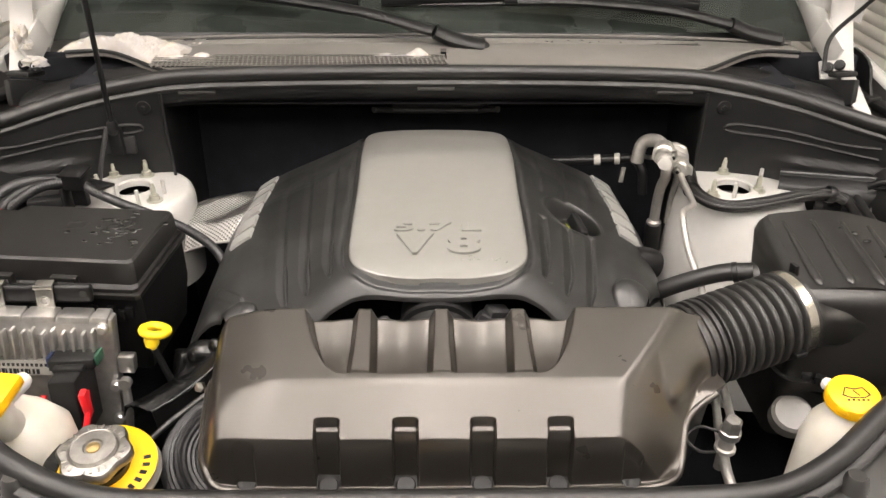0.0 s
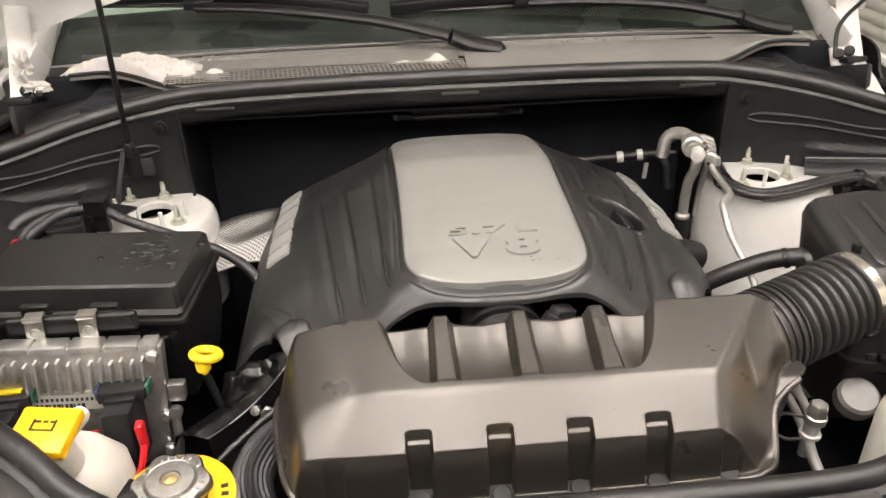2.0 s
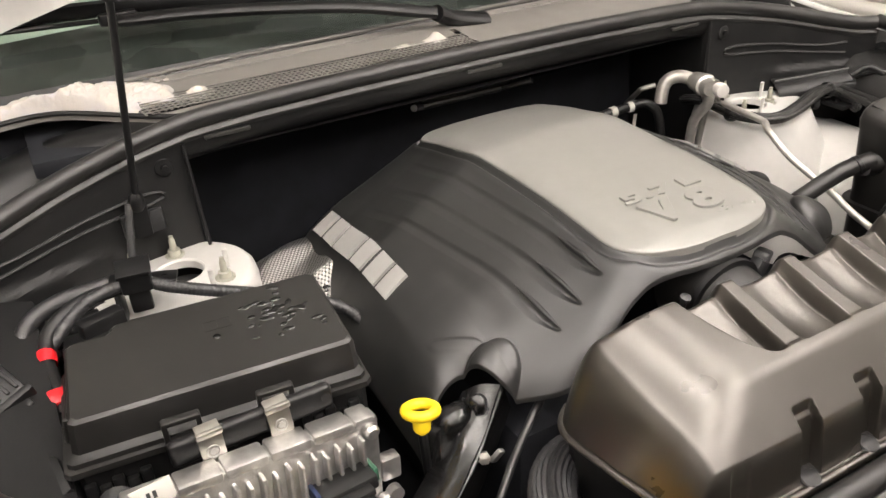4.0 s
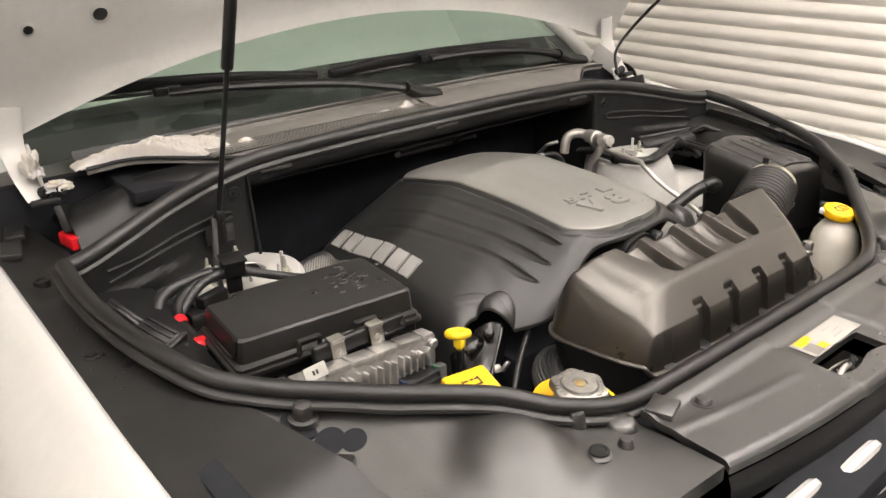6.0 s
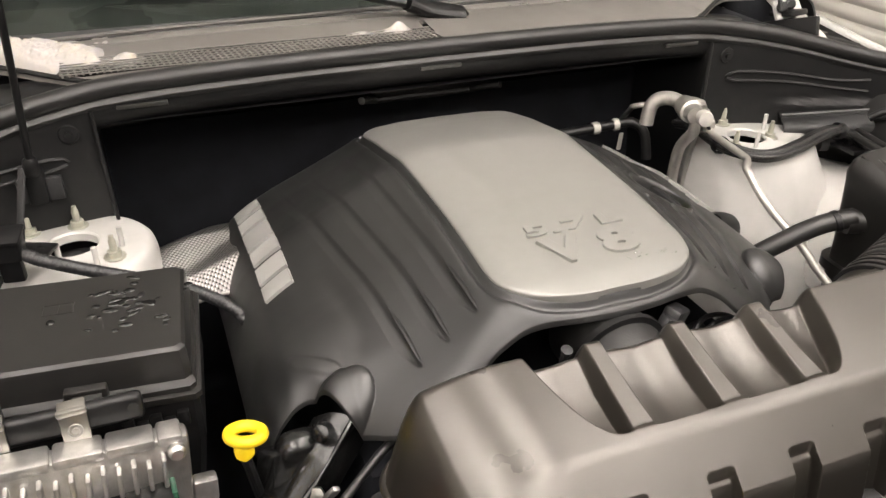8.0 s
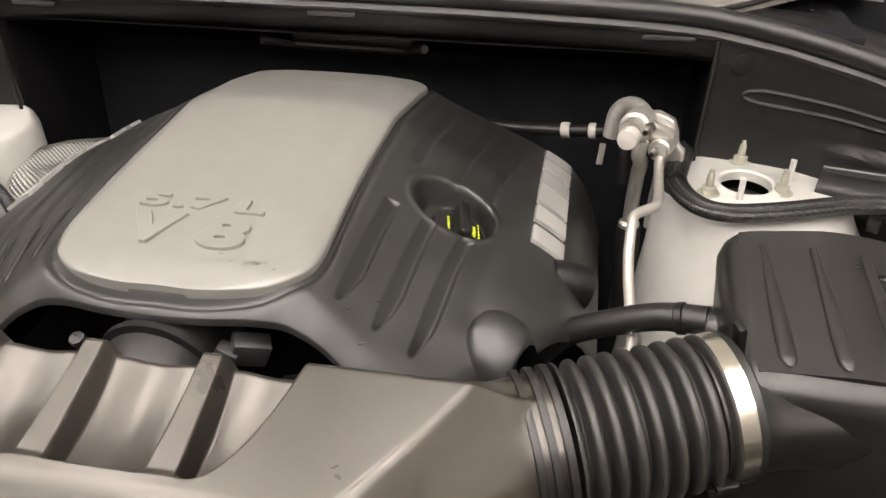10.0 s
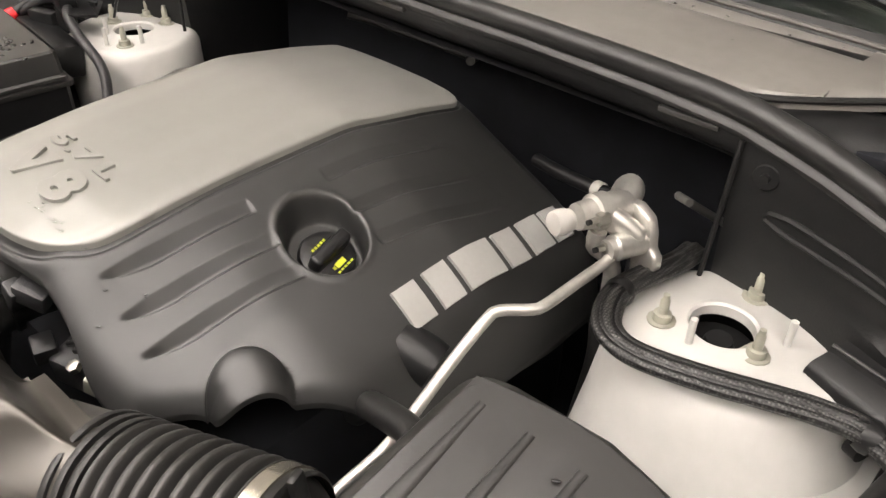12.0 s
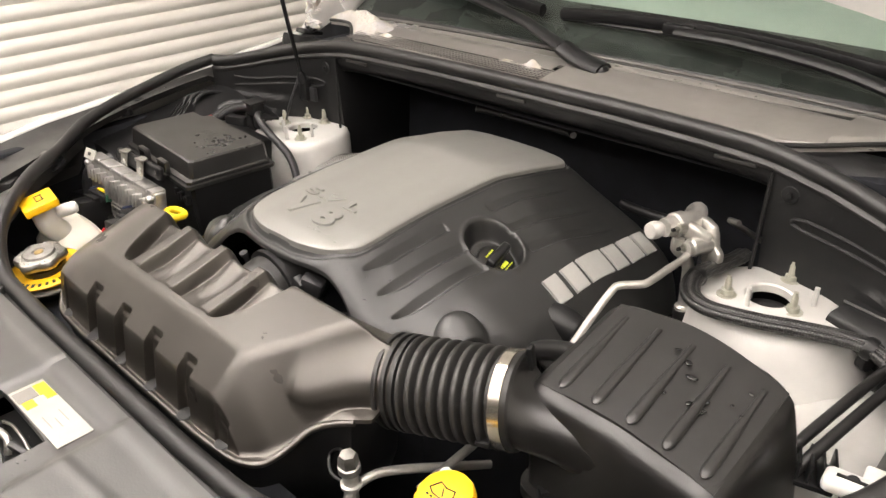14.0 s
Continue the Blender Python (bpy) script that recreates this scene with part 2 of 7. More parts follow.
def join(*bms):
    """One bmesh out of several."""
    out = bms[0]
    for b in bms[1:]:
        me = bpy.data.meshes.new("tmp")
        b.to_mesh(me)
        b.free()
        out.from_mesh(me)
        bpy.data.meshes.remove(me)
    return out


def moved(bm, m):
    bmesh.ops.transform(bm, matrix=m, verts=bm.verts)
    return bm


def box(x0, x1, y0, y1, z0, z1, bev=0.002, seg=2, taper=0.0):
    """A bevelled box; taper draws its top in."""
    bm = bmesh.new()
    bmesh.ops.create_cube(bm, size=1.0)
    for v in bm.verts:
        k = 1 - (taper if v.co.z > 0 else 0)
        v.co = Vector(((x0 + x1) / 2 + v.co.x * (x1 - x0) * k, (y0 + y1) / 2 + v.co.y * (y1 - y0) * k, z0 if v.co.z < 0 else z1))
    if bev:
        bmesh.ops.bevel(bm, geom=bm.edges[:], offset=bev, segments=seg, profile=0.5, affect="EDGES")
    return bm


def obox(c, size, m=None, bev=0.002, seg=2, taper=0.0):
    """A bevelled box of that size at c, turned by m."""
    sx, sy, sz = (s / 2 for s in size)
    bm = box(-sx, sx, -sy, sy, -sz, sz, bev, seg, taper)
    return moved(bm, Matrix.Translation(c) @ (m or Matrix()))


def frame_of(axis, up=(0, 0, 1)):
    """A turn whose z axis is that axis."""
    z = Vector(axis).normalized()
    u = Vector(up)
    if abs(z.dot(u)) > 0.95:
        u = Vector((0, 1, 0))
    x = u.cross(z).normalized()
    y = z.cross(x)
    return Matrix((x, y, z)).transposed().to_4x4()


def lathe(profile, at, axis=(0, 0, 1), n=32, caps=True):
    """A turned body: profile of (radius, height) along the axis from at."""
    bm = bmesh.new()
    rings = []
    for r, h in profile:
        rings.append([bm.verts.new((r * math.cos(2 * math.pi * k / n), r * math.sin(2 * math.pi * k / n), h)) for k in range(n)])
    for a, b in zip(rings, rings[1:]):
        for k in range(n):
            bm.faces.new((a[k], a[(k + 1) % n], b[(k + 1) % n], b[k]))
    if caps:
        bm.faces.new(rings[0][::-1])
        bm.faces.new(rings[-1])
    return moved(bm, Matrix.Translation(at) @ frame_of(axis))


def smooth_path(pts, step=0.008):
    """A smooth line through the points (Catmull-Rom)."""
    P = [Vector(p) for p in pts]
    if len(P) == 2:
        n = max(1, int((P[1] - P[0]).length / step))
        return [P[0].lerp(P[1], k / n) for k in range(n + 1)]
    P = [2 * P[0] - P[1]] + P + [2 * P[-1] - P[-2]]
    out = []
    for a, b, c, d in zip(P, P[1:], P[2:], P[3:]):
        n = max(2, int((c - b).length / step))
        for k in range(n):
            t = k / n
            out.append(0.5 * (2 * b + (c - a) * t + (2 * a - 5 * b + 4 * c - d) * t * t + (3 * b - a - 3 * c + d) * t ** 3))
    out.append(P[-2])
    return out


def tube(pts, r, n=14, step=0.008, caps=True, flat=1.0, smooth=True, up=(0, 0, 1)):
    """A tube along the points; r is a radius or a function of the length along it; flat squeezes it across."""
    line = smooth_path(pts, step) if smooth else [Vector(p) for p in pts]
    bm = bmesh.new()
    rings, s = [], 0.0
    x = None
    for k, p in enumerate(line):
        t = (line[min(k + 1, len(line) - 1)] - line[max(k - 1, 0)]).normalized()
        if x is None:
            x = Vector(up).cross(t)
            x = x.normalized() if x.length > 0.05 else Vector((1, 0, 0))
        x = (x - t * x.dot(t)).normalized()
        y = t.cross(x)
        if k:
            s += (p - line[k - 1]).length
        rr = r(s) if callable(r) else r
        rings.append([bm.verts.new(p + rr * (math.cos(2 * math.pi * j / n) * x + flat * math.sin(2 * math.pi * j / n) * y)) for j in range(n)])
    for a, b in zip(rings, rings[1:]):
        for j in range(n):
            bm.faces.new((a[j], a[(j + 1) % n], b[(j + 1) % n], b[j]))
    if caps:
        bm.faces.new(rings[0][::-1])
        bm.faces.new(rings[-1])
    return bm


def ribbed(r0, depth, pitch, power=1.0):
    """The radius of a corrugated tube along its length."""
    return lambda s: r0 - depth * (0.5 - 0.5 * math.cos(2 * math.pi * s / pitch)) ** power


def loft(rings, caps=True):
    """A skin over rings of equal count."""
    bm = bmesh.new()
    vs = [[bm.verts.new(p) for p in r] for r in rings]
    n = len(vs[0])
    for a, b in zip(vs, vs[1:]):
        for j in range(n):
            bm.faces.new((a[j], a[(j + 1) % n], b[(j + 1) % n], b[j]))
    if caps:
        bm.faces.new(vs[0][::-1])
        bm.faces.new(vs[-1])
    return bm


def prism(poly, z0, z1, m=None, bev=0.0):
    """A flat outline drawn up into a slab."""
    bm = bmesh.new()
    f = bm.faces.new([bm.verts.new((x, y, z0)) for x, y in poly])
    up = bmesh.ops.extrude_face_region(bm, geom=[f])
    bmesh.ops.translate(bm, vec=(0, 0, z1 - z0), verts=[v for v in up["geom"] if isinstance(v, bmesh.types.BMVert)])
    if bev:
        bmesh.ops.bevel(bm, geom=[e for e in bm.edges], offset=bev, segments=2, profile=0.5, affect="EDGES")
    return moved(bm, m) if m else bm


def sheet(rows, thick=0.0, down=(0, 0, -1)):
    """A surface over rows of points; with thick, the edge is drawn back along down to a rim."""
    bm = bmesh.new()
    vs = [[bm.verts.new(p) for p in r] for r in rows]
    for a, b in zip(vs, vs[1:]):
        for p, q, u, v in zip(a, a[1:], b[1:], b):
            bm.faces.new((p, q, u, v))
    if thick:
        rim = [e for e in bm.edges if len(e.link_faces) == 1]
        ex = bmesh.ops.extrude_edge_only(bm, edges=rim)
        bmesh.ops.translate(bm, vec=Vector(down) * thick, verts=[v for v in ex["geom"] if isinstance(v, bmesh.types.BMVert)])
    return bm


def lettering(words, size, depth, m, bold=0.022):
    """Raised letters as a mesh, in the plane of m."""
    cu = bpy.data.curves.new("letters", "FONT")
    cu.body, cu.size, cu.extrude = words, size, depth
    cu.align_x, cu.align_y = "CENTER", "CENTER"
    cu.bevel_depth = min(0.0004, depth * 0.4)
    cu.offset = size * bold
    tmp = bpy.data.objects.new("letters", cu)
    me = bpy.data.meshes.new_from_object(tmp)
    bm = bmesh.new()
    bm.from_mesh(me)
    bpy.data.objects.remove(tmp)
    bpy.data.meshes.remove(me)
    bpy.data.curves.remove(cu)
    return moved(bm, m)


def lerp_table(x, table):
    """A value from a table of (x, value), straight between its rows."""
    if x <= table[0][0]:
        return table[0][1]
    for (a, u), (b, v) in zip(table, table[1:]):
        if x <= b:
            return u + (v - u) * (x - a) / (b - a)
    return table[-1][1]


def step(a, b, x):
    """A soft ramp from 0 at a to 1 at b."""
    t = min(1.0, max(0.0, (x - a) / (b - a)))
    return t * t * (3 - 2 * t)


def ss(a, b, x):
    """step() for whole arrays."""
    t = np.clip((x - a) / (b - a), 0.0, 1.0)
    return t * t * (3 - 2 * t)


def soft_min(k, *v):
    """The smallest of several heights, rounded over a width of k where they cross."""
    r = v[0]
    for q in v[1:]:
        h = np.maximum(k - np.abs(r - q), 0.0) / k
        r = np.minimum(r, q) - h * h * k * 0.25
    return r


def curve_of(table, blur=0.0):
    """A function of arrays through a table of (x, value), its corners rounded over blur."""
    xs = np.linspace(table[0][0], table[-1][0], 1200)
    vs = np.interp(xs, [p[0] for p in table], [p[1] for p in table])
    n = int(blur / (xs[1] - xs[0]))
    if n > 1:
        for _ in range(2):
            vs = np.convolve(np.pad(vs, n, mode="reflect", reflect_type="odd"), np.ones(n) / n, mode="same")[n:-n]
    return lambda x: np.interp(x, xs, vs)


def spread(stops):
    """Sample places along a line: stops of (place, step up to the next stop)."""
    out = []
    for (a, d), (b, _) in zip(stops, stops[1:]):
        n = max(1, round((b - a) / d))
        out += [a + (b - a) * k / n for k in range(n)]
    return np.array(out + [stops[-1][0]])


def moulding(name, grid, mat, parent, label="", sharp=40.0, skirt=0.006):
    """A finely shaped shell over a grid of points, its edge turned down by skirt."""
    g = np.pad(grid, ((1, 1), (1, 1), (0, 0)), mode="edge")
    for sl in (np.s_[0, :], np.s_[-1, :], np.s_[:, 0], np.s_[:, -1]):
        g[sl + (2,)] -= skirt / 2
    n, m = g.shape[:2]
    k = np.arange(n * m).reshape(n, m)
    quads = np.stack([k[:-1, :-1], k[1:, :-1], k[1:, 1:], k[:-1, 1:]], -1).reshape(-1, 4)
    me = bpy.data.meshes.new(name)
    me.from_pydata(g.reshape(-1, 3), [], quads)
    me.polygons.foreach_set("use_smooth", np.ones(len(quads), bool))
    if me.polygons[len(quads) // 2].normal.z < 0:
        me.flip_normals()
    me.set_sharp_from_angle(angle=radians(sharp))
    me.materials.append(mat)
    ob = new(name, me)
    ob.parent = parent
    ob.matrix_parent_inverse = BASES.get(parent.name, Matrix()).inverted()
    if label:
        ob["label"] = label
    return ob


# ---- the garage ----
def garage():
    lone("floor", box(-2.95, 2.65, -10.0, 6.0, -0.12, 0.0, 0), CONCRETE, "stained grey concrete garage floor", "floor", kind="structure")
    lone("ceiling", box(-3.0, 2.7, -10.1, 6.1, 3.4, 3.5, 0), CEIL, "plain off-white garage ceiling", "ceiling", kind="structure")
    lone("wall_back", box(-3.0, 2.7, 6.0, 6.1, 0.0, 3.4, 0), CEIL, "plain off-white garage end wall", "wall", kind="structure")
    # unseen wall, added far and dim to darken what the covers reflect
    lone("wall_front", box(-3.0, 2.7, -10.1, -10.0, 0.0, 3.4, 0), FARWALL, "unseen end wall, set far off and dim grey to darken reflections", "wall", kind="structure")
    pitch = 0.069
    prof = [(0.0, 0.0), (0.010, 0.010), (0.017, 0.022), (0.019, 0.035), (0.016, 0.050), (0.008, 0.061), (0.0, 0.069)]
    # slats stop short; the unseen wall past them is greyed to darken reflections
    for name, x, s in (("wall_right", 2.60, -1), ("wall_left", -2.90, 1)):
        wall = lone(name, box(min(x, x - s * 0.1), max(x, x - s * 0.1), -10.0, 6.0, 0.0, 3.4, 0), FARWALL,
                    "cream-white ribbed wall, its unseen parts dim grey to darken reflections", "wall", kind="structure")
        slat = part("slat", sheet([[(s * d, y, z) for y in (-0.6, 6.0)] for d, z in prof]), SLAT, wall)
        for k in range(35):
            ob = slat if k == 0 else slat.copy()
            if k:
                scene.collection.objects.link(ob)
            ob.location = (x + s * 0.002, 0, 0.02 + k * pitch)


garage()


# ---- the car's body round the engine bay ----
def mirror(side, pts):
    return [(side * x, y, z) for x, y, z in pts]


def bay_shell():
    """Dark sheet metal that closes the bay: floor, inner sides, the firewall behind the recess."""
    bay = thing("engine_bay", (0, 0.9, 0.62), "dark painted sheet-metal engine bay of a white car", "engine bay", kind="structure")
    part("bay_floor", box(-0.80, 0.80, 0.30, 1.50, 0.60, 0.64, 0.004), DARK, bay)
    part("firewall", box(-0.80, 0.80, 1.46, 1.49, 0.60, 1.20, 0.004), DARK, bay)
    for s in (-1, 1):
        part("inner_side", box(min(s * 0.76, s * 0.79), max(s * 0.76, s * 0.79), 0.56, 1.46, 0.60, 1.08, 0.004), DARK, bay)
    part("front_crossmember", box(-0.62, 0.62, 0.36, 0.50, 0.64, 0.99, 0.01), DARK, bay)
    # the recess below the cowl: roof and back
    part("recess_roof", sheet([[(x, 1.262, 1.178), (x, 1.30, 1.172), (x, 1.40, 1.15), (x, 1.455, 1.10)] for x in (-0.46, -0.2, 0.2, 0.46)]), BLACK, bay)
    part("recess_back", sheet([[(x, 1.455, 1.10), (x, 1.44, 0.90), (x, 1.44, 0.64)] for x in (-0.46, -0.2, 0.2, 0.46)]), DARK, bay)
    for s in (-1, 1):
        part("recess_side", sheet([[(s * 0.449, 1.26, z), (s * 0.455, 1.46, z)] for z in (1.19, 0.95, 0.64)]), BLACK, bay)
    # lower engine block, only glimpsed as dark mass below the covers
    part("engine_block", box(-0.25, 0.25, 0.80, 1.36, 0.66, 0.96, 0.02), DARK, bay)
    return bay


bay_shell()

REAR = [(0.0, 1.268, 1.230), (0.20, 1.268, 1.229), (0.36, 1.266, 1.226), (0.44, 1.262, 1.222), (0.52, 1.248, 1.211),
        (0.60, 1.228, 1.195), (0.68, 1.200, 1.175), (0.74, 1.178, 1.162), (0.772, 1.165, 1.160)]
FRONT_L = [(-0.778, 1.165, 1.163), (-0.780, 1.08, 1.152), (-0.770, 1.00, 1.139), (-0.752, 0.92, 1.128), (-0.722, 0.84, 1.114),
           (-0.690, 0.80, 1.107), (-0.650, 0.76, 1.102), (-0.610, 0.72, 1.102), (-0.570, 0.68, 1.101), (-0.520, 0.64, 1.099),
           (-0.470, 0.602, 1.093), (-0.415, 0.562, 1.074), (-0.33, 0.535, 1.054), (-0.22, 0.529, 1.0515), (-0.10, 0.528, 1.0515), (0.0, 0.528, 1.0515)]
FRONT_R = [(0.10, 0.528, 1.0515), (0.22, 0.529, 1.0515), (0.32, 0.537, 1.0530), (0.390, 0.567, 1.062), (0.450, 0.610, 1.076), (0.505, 0.648, 1.086), (0.560, 0.686, 1.093),
           (0.610, 0.72, 1.098), (0.650, 0.76, 1.102), (0.690, 0.80, 1.107), (0.722, 0.84, 1.114), (0.752, 0.92, 1.128), (0.770, 1.00, 1.139), (0.780, 1.08, 1.152), (0.778, 1.165, 1.163)]


def seals():
    back = mirror(-1, REAR[::-1])[:-1] + REAR
    seal = thing("cowl_seal", (0, 1.268, 1.20), "black rubber bulb seal along the cowl edge", "rubber seal")
    part("bulb", tube(back, 0.0125, 14, 0.015), RUBBER, seal)
    part("carrier", tube([(x, y - 0.003, z - 0.017) for x, y, z in back], 0.0075, 8, 0.02), RUBBER, seal)
    front = FRONT_L + FRONT_R
    seal = thing("hood_seal", (0, 0.54, 1.03), "black rubber bulb seal round the front of the bay", "rubber seal")
    part("bulb", tube(front, 0.0115, 14, 0.012), RUBBER, seal)
    part("lip", tube([(x * 1.014, y - 0.011 * (1 - step(0.9, 1.1, y)), z - 0.010) for x, y, z in front], 0.008, 10, 0.015, flat=0.7), RUBBER, seal)


seals()


def seal_height(x):
    return lerp_table(abs(x), [(p[0], p[2]) for p in REAR])


def seal_depth(x):
    return lerp_table(abs(x), [(p[0], p[1]) for p in REAR])


def cowl_front():
    """The moulded panel under the cowl seal, with three clips, the grab recess, and the ribbed side panels."""
    panel = thing("cowl_front_panel", (0, 1.262, 1.17), "black moulded plastic panel below the cowl seal", "cowl panel")
    xs = [-0.765 + 1.53 * k / 76 for k in range(77)]
    part("upper_band", sheet([[(x, seal_depth(x) + dy, seal_height(x) + dz) for dy, dz in ((-0.004, -0.008), (-0.0095, -0.012), (-0.0115, -0.016), (-0.0105, -0.0195), (-0.006, -0.0205))] for x in xs]), RUBBER, panel)
    part("lower_face", sheet([[(x, seal_depth(x) + dy, seal_height(x) + dz) for dy, dz in ((-0.0065, -0.020), (-0.0055, -0.030), (-0.001, -0.042), (0.010, -0.052), (0.030, -0.056))] for x in xs]), TRIM, panel)
    for cx in (-0.390, 0.0015, 0.395):
        part("clip", obox((cx, seal_depth(cx) - 0.0085, seal_height(cx) - 0.0245), (0.060, 0.006, 0.0055), bev=0.0012), SHIELD, panel)
    part("grab_recess", tube([(-0.105, 1.290, 1.158), (-0.090, 1.305, 1.153), (-0.073, 1.327, 1.143), (0.077, 1.336, 1.139), (0.094, 1.305, 1.153), (0.108, 1.290, 1.158)], 0.0056, 8, 0.01, smooth=False), COVER, panel)
    part("pocket", box(-0.076, 0.092, 1.322, 1.345, 1.146, 1.168, 0.003), BLACK, panel)
    for s in (-1, 1):
        side = thing("inner_wing_trim", (s * 0.6, 1.22, 1.05), "black plastic panel with moulded ribs beside the strut tower", "trim panel", "bay side panels")
        xs = [0.449 + (0.776 - 0.449) * k / 24 for k in range(25)]
        rows = []

        def face(x, z):
            t = (seal_height(x) - 0.012 - z) / (seal_height(x) - 1.0)
            return seal_depth(x) - 0.008 + 0.012 * t * t

        for x in xs:
            z = seal_height(x)
            col = []
            for k in range(29):
                zz = (z - 0.012) + (1.0 - z) * k / 28
                shelf = 0.010 * step(1.100, 1.090, zz) + 0.008 * step(1.066, 1.058, zz)
                col.append((s * x, face(x, zz) - shelf * step(0.54, 0.62, x), zz))
            rows.append(col)
        part("panel", sheet(rows, 0.012, (0, 1, 0)), TRIM, side)
        # raised loop on the panel
        loop = [(0.720, 1.131), (0.666, 1.131), (0.582, 1.143), (0.505, 1.149), (0.486, 1.142), (0.500, 1.135), (0.585, 1.129), (0.669, 1.118), (0.720, 1.112)]
        part("moulded_loop", tube([(s * x, face(x, z), z) for x, z in loop], 0.0030, 6, 0.012), TRIM, side)
        part("edge_bead", tube([(s * 0.449, 1.250, 1.20), (s * 0.447, 1.246, 1.12), (s * 0.444, 1.244, 1.05), (s * 0.44, 1.242, 0.98)], 0.0026, 8), TRIM, side)
        part("push_clip", lathe([(0.0, 0.006), (0.004, 0.006), (0.0045, 0.002), (0.011, 0.0015), (0.012, 0.0)], (s * 0.478, 1.246, 1.177), (0, -1, 0), 20), TRIM, side)
        part("ledge", box(min(s * 0.65, s * 0.765), max(s * 0.65, s * 0.765), 1.11, 1.20, 1.035, 1.043, 0.002), BLACK, side)


cowl_front()


def cowl_top():
    """The cowl panel between seal and windscreen: lid, grille, trough, and the gutters at both ends."""
    cowl = thing("cowl_cover", (0, 1.38, 1.20), "grey-black textured plastic cowl panel, wet and dusty", "cowl panel")
    xs = [-0.66 + 1.32 * k / 132 for k in range(133)]

    def deck(x, y):
        return 1.228 - 0.012 * abs(x / 0.62) ** 3 + 0.10 * (y - 1.285) - 0.15 * max(0, y - 1.40)

    def front(x):
        return 1.284 + 0.125 * step(0.40, 0.62, abs(x))

    def strip(lo, hi, a, b, n):
        return [[(x, a(x) + (b(x) - a(x)) * k / n, deck(x, a(x) + (b(x) - a(x)) * k / n) - (0.007 if k == 0 and a is front else 0)) for k in range(n + 1)] for x in xs if lo <= x <= hi]

    part("lid_front", join(sheet(strip(-0.481, 0.016, front, lambda x: max(front(x) + 0.004, 1.306), 4), 0.006), sheet(strip(0.014, 0.481, front, lambda x: 1.334, 5), 0.006)), COWL, cowl)
    part("lid_middle", join(sheet(strip(0.014, 0.481, lambda x: 1.334, lambda x: 1.379, 4)), sheet(strip(-0.481, 0.016, lambda x: 1.3525, lambda x: 1.379, 4))), COWL, cowl)
    part("lid_rear", sheet([[(x, y, deck(x, y) - (0.012 if y > 1.45 else 0) - 0.007 * math.exp(-((y - 1.425) / 0.008) ** 2)) for y in (1.379, 1.39, 1.40, 1.408, 1.414, 1.42, 1.425, 1.43, 1.436, 1.445, 1.452)] for x in xs if abs(x) < 0.482], 0.006), COWL, cowl)
    for s in (-1, 1):
        lo, hi = (0.475, 0.66) if s > 0 else (-0.66, -0.475)
        part("lid_end", sheet(strip(lo, hi, front, lambda x: 1.450, 8), 0.006), COWL, cowl)
        part("lid_edge", tube([(s * x, front(x) - 0.001, deck(x, front(x)) - 0.003) for x in (0.38, 0.43, 0.47, 0.50, 0.53, 0.57, 0.61, 0.66)], 0.0035, 8, 0.01), TRIM, cowl)
        rows = []
        for k in range(17):
            x = 0.40 + 0.32 * k / 16
            row = []
            for j in range(25):
                t = j / 24
                y = seal_depth(x) + 0.012 + t * (front(x) + 0.03 - seal_depth(x))
                z = seal_height(x) - 0.008 - 0.080 * math.exp(-((t - 0.24) / 0.17) ** 2) * step(0.48, 0.62, x) - 0.018 * math.exp(-((t - 0.96) / 0.09) ** 2) * step(0.42, 0.5, x) + 0.009 * math.sin(math.pi * min(1.0, max(0.0, (t - 0.32) / 0.60)))
                row.append((s * x, y, min(z, deck(x, y) - 0.012)))
            rows.append(row)
        part("end_gutter", sheet(rows, 0.01), BLACK, cowl)
    part("tray", box(-0.62, 0.62, 1.31, 1.50, 1.175, 1.195, 0.002), DARK, cowl)
    bars = []
    n = 62
    for k in range(n + 1):
        x = -0.478 + 0.496 * k / n
        bars.append(obox((x, 1.3285, deck(x, 1.3285)), (0.0024, 0.046, 0.0014), pose(0, 0, 0, 0, 0, 8), 0))
    for j in range(7):
        y = 1.306 + 0.046 * j / 6
        bars.append(obox((-0.230, y, deck(-0.2, y) + 0.0003), (0.496, 0.0024, 0.0014), None, 0))
    part("grille", join(*bars), COWL, cowl, "square-mesh air intake grille")
    part("trough", sheet([[(x, 1.448, 1.214), (x, 1.462, 1.205), (x, 1.478, 1.222), (x, 1.488, 1.236)] for x in xs[::4]]), BLACK, cowl)
    part("rear_bead", tube([(x, 1.454, deck(x, 1.44) + 0.003) for x in xs[::6]], 0.0032, 8, 0.03), GRIDPL, cowl)
    part("side_well", box(0.30, 0.52, 1.405, 1.446, 1.216, 1.2305, 0.004), TRIM, cowl)


cowl_top()


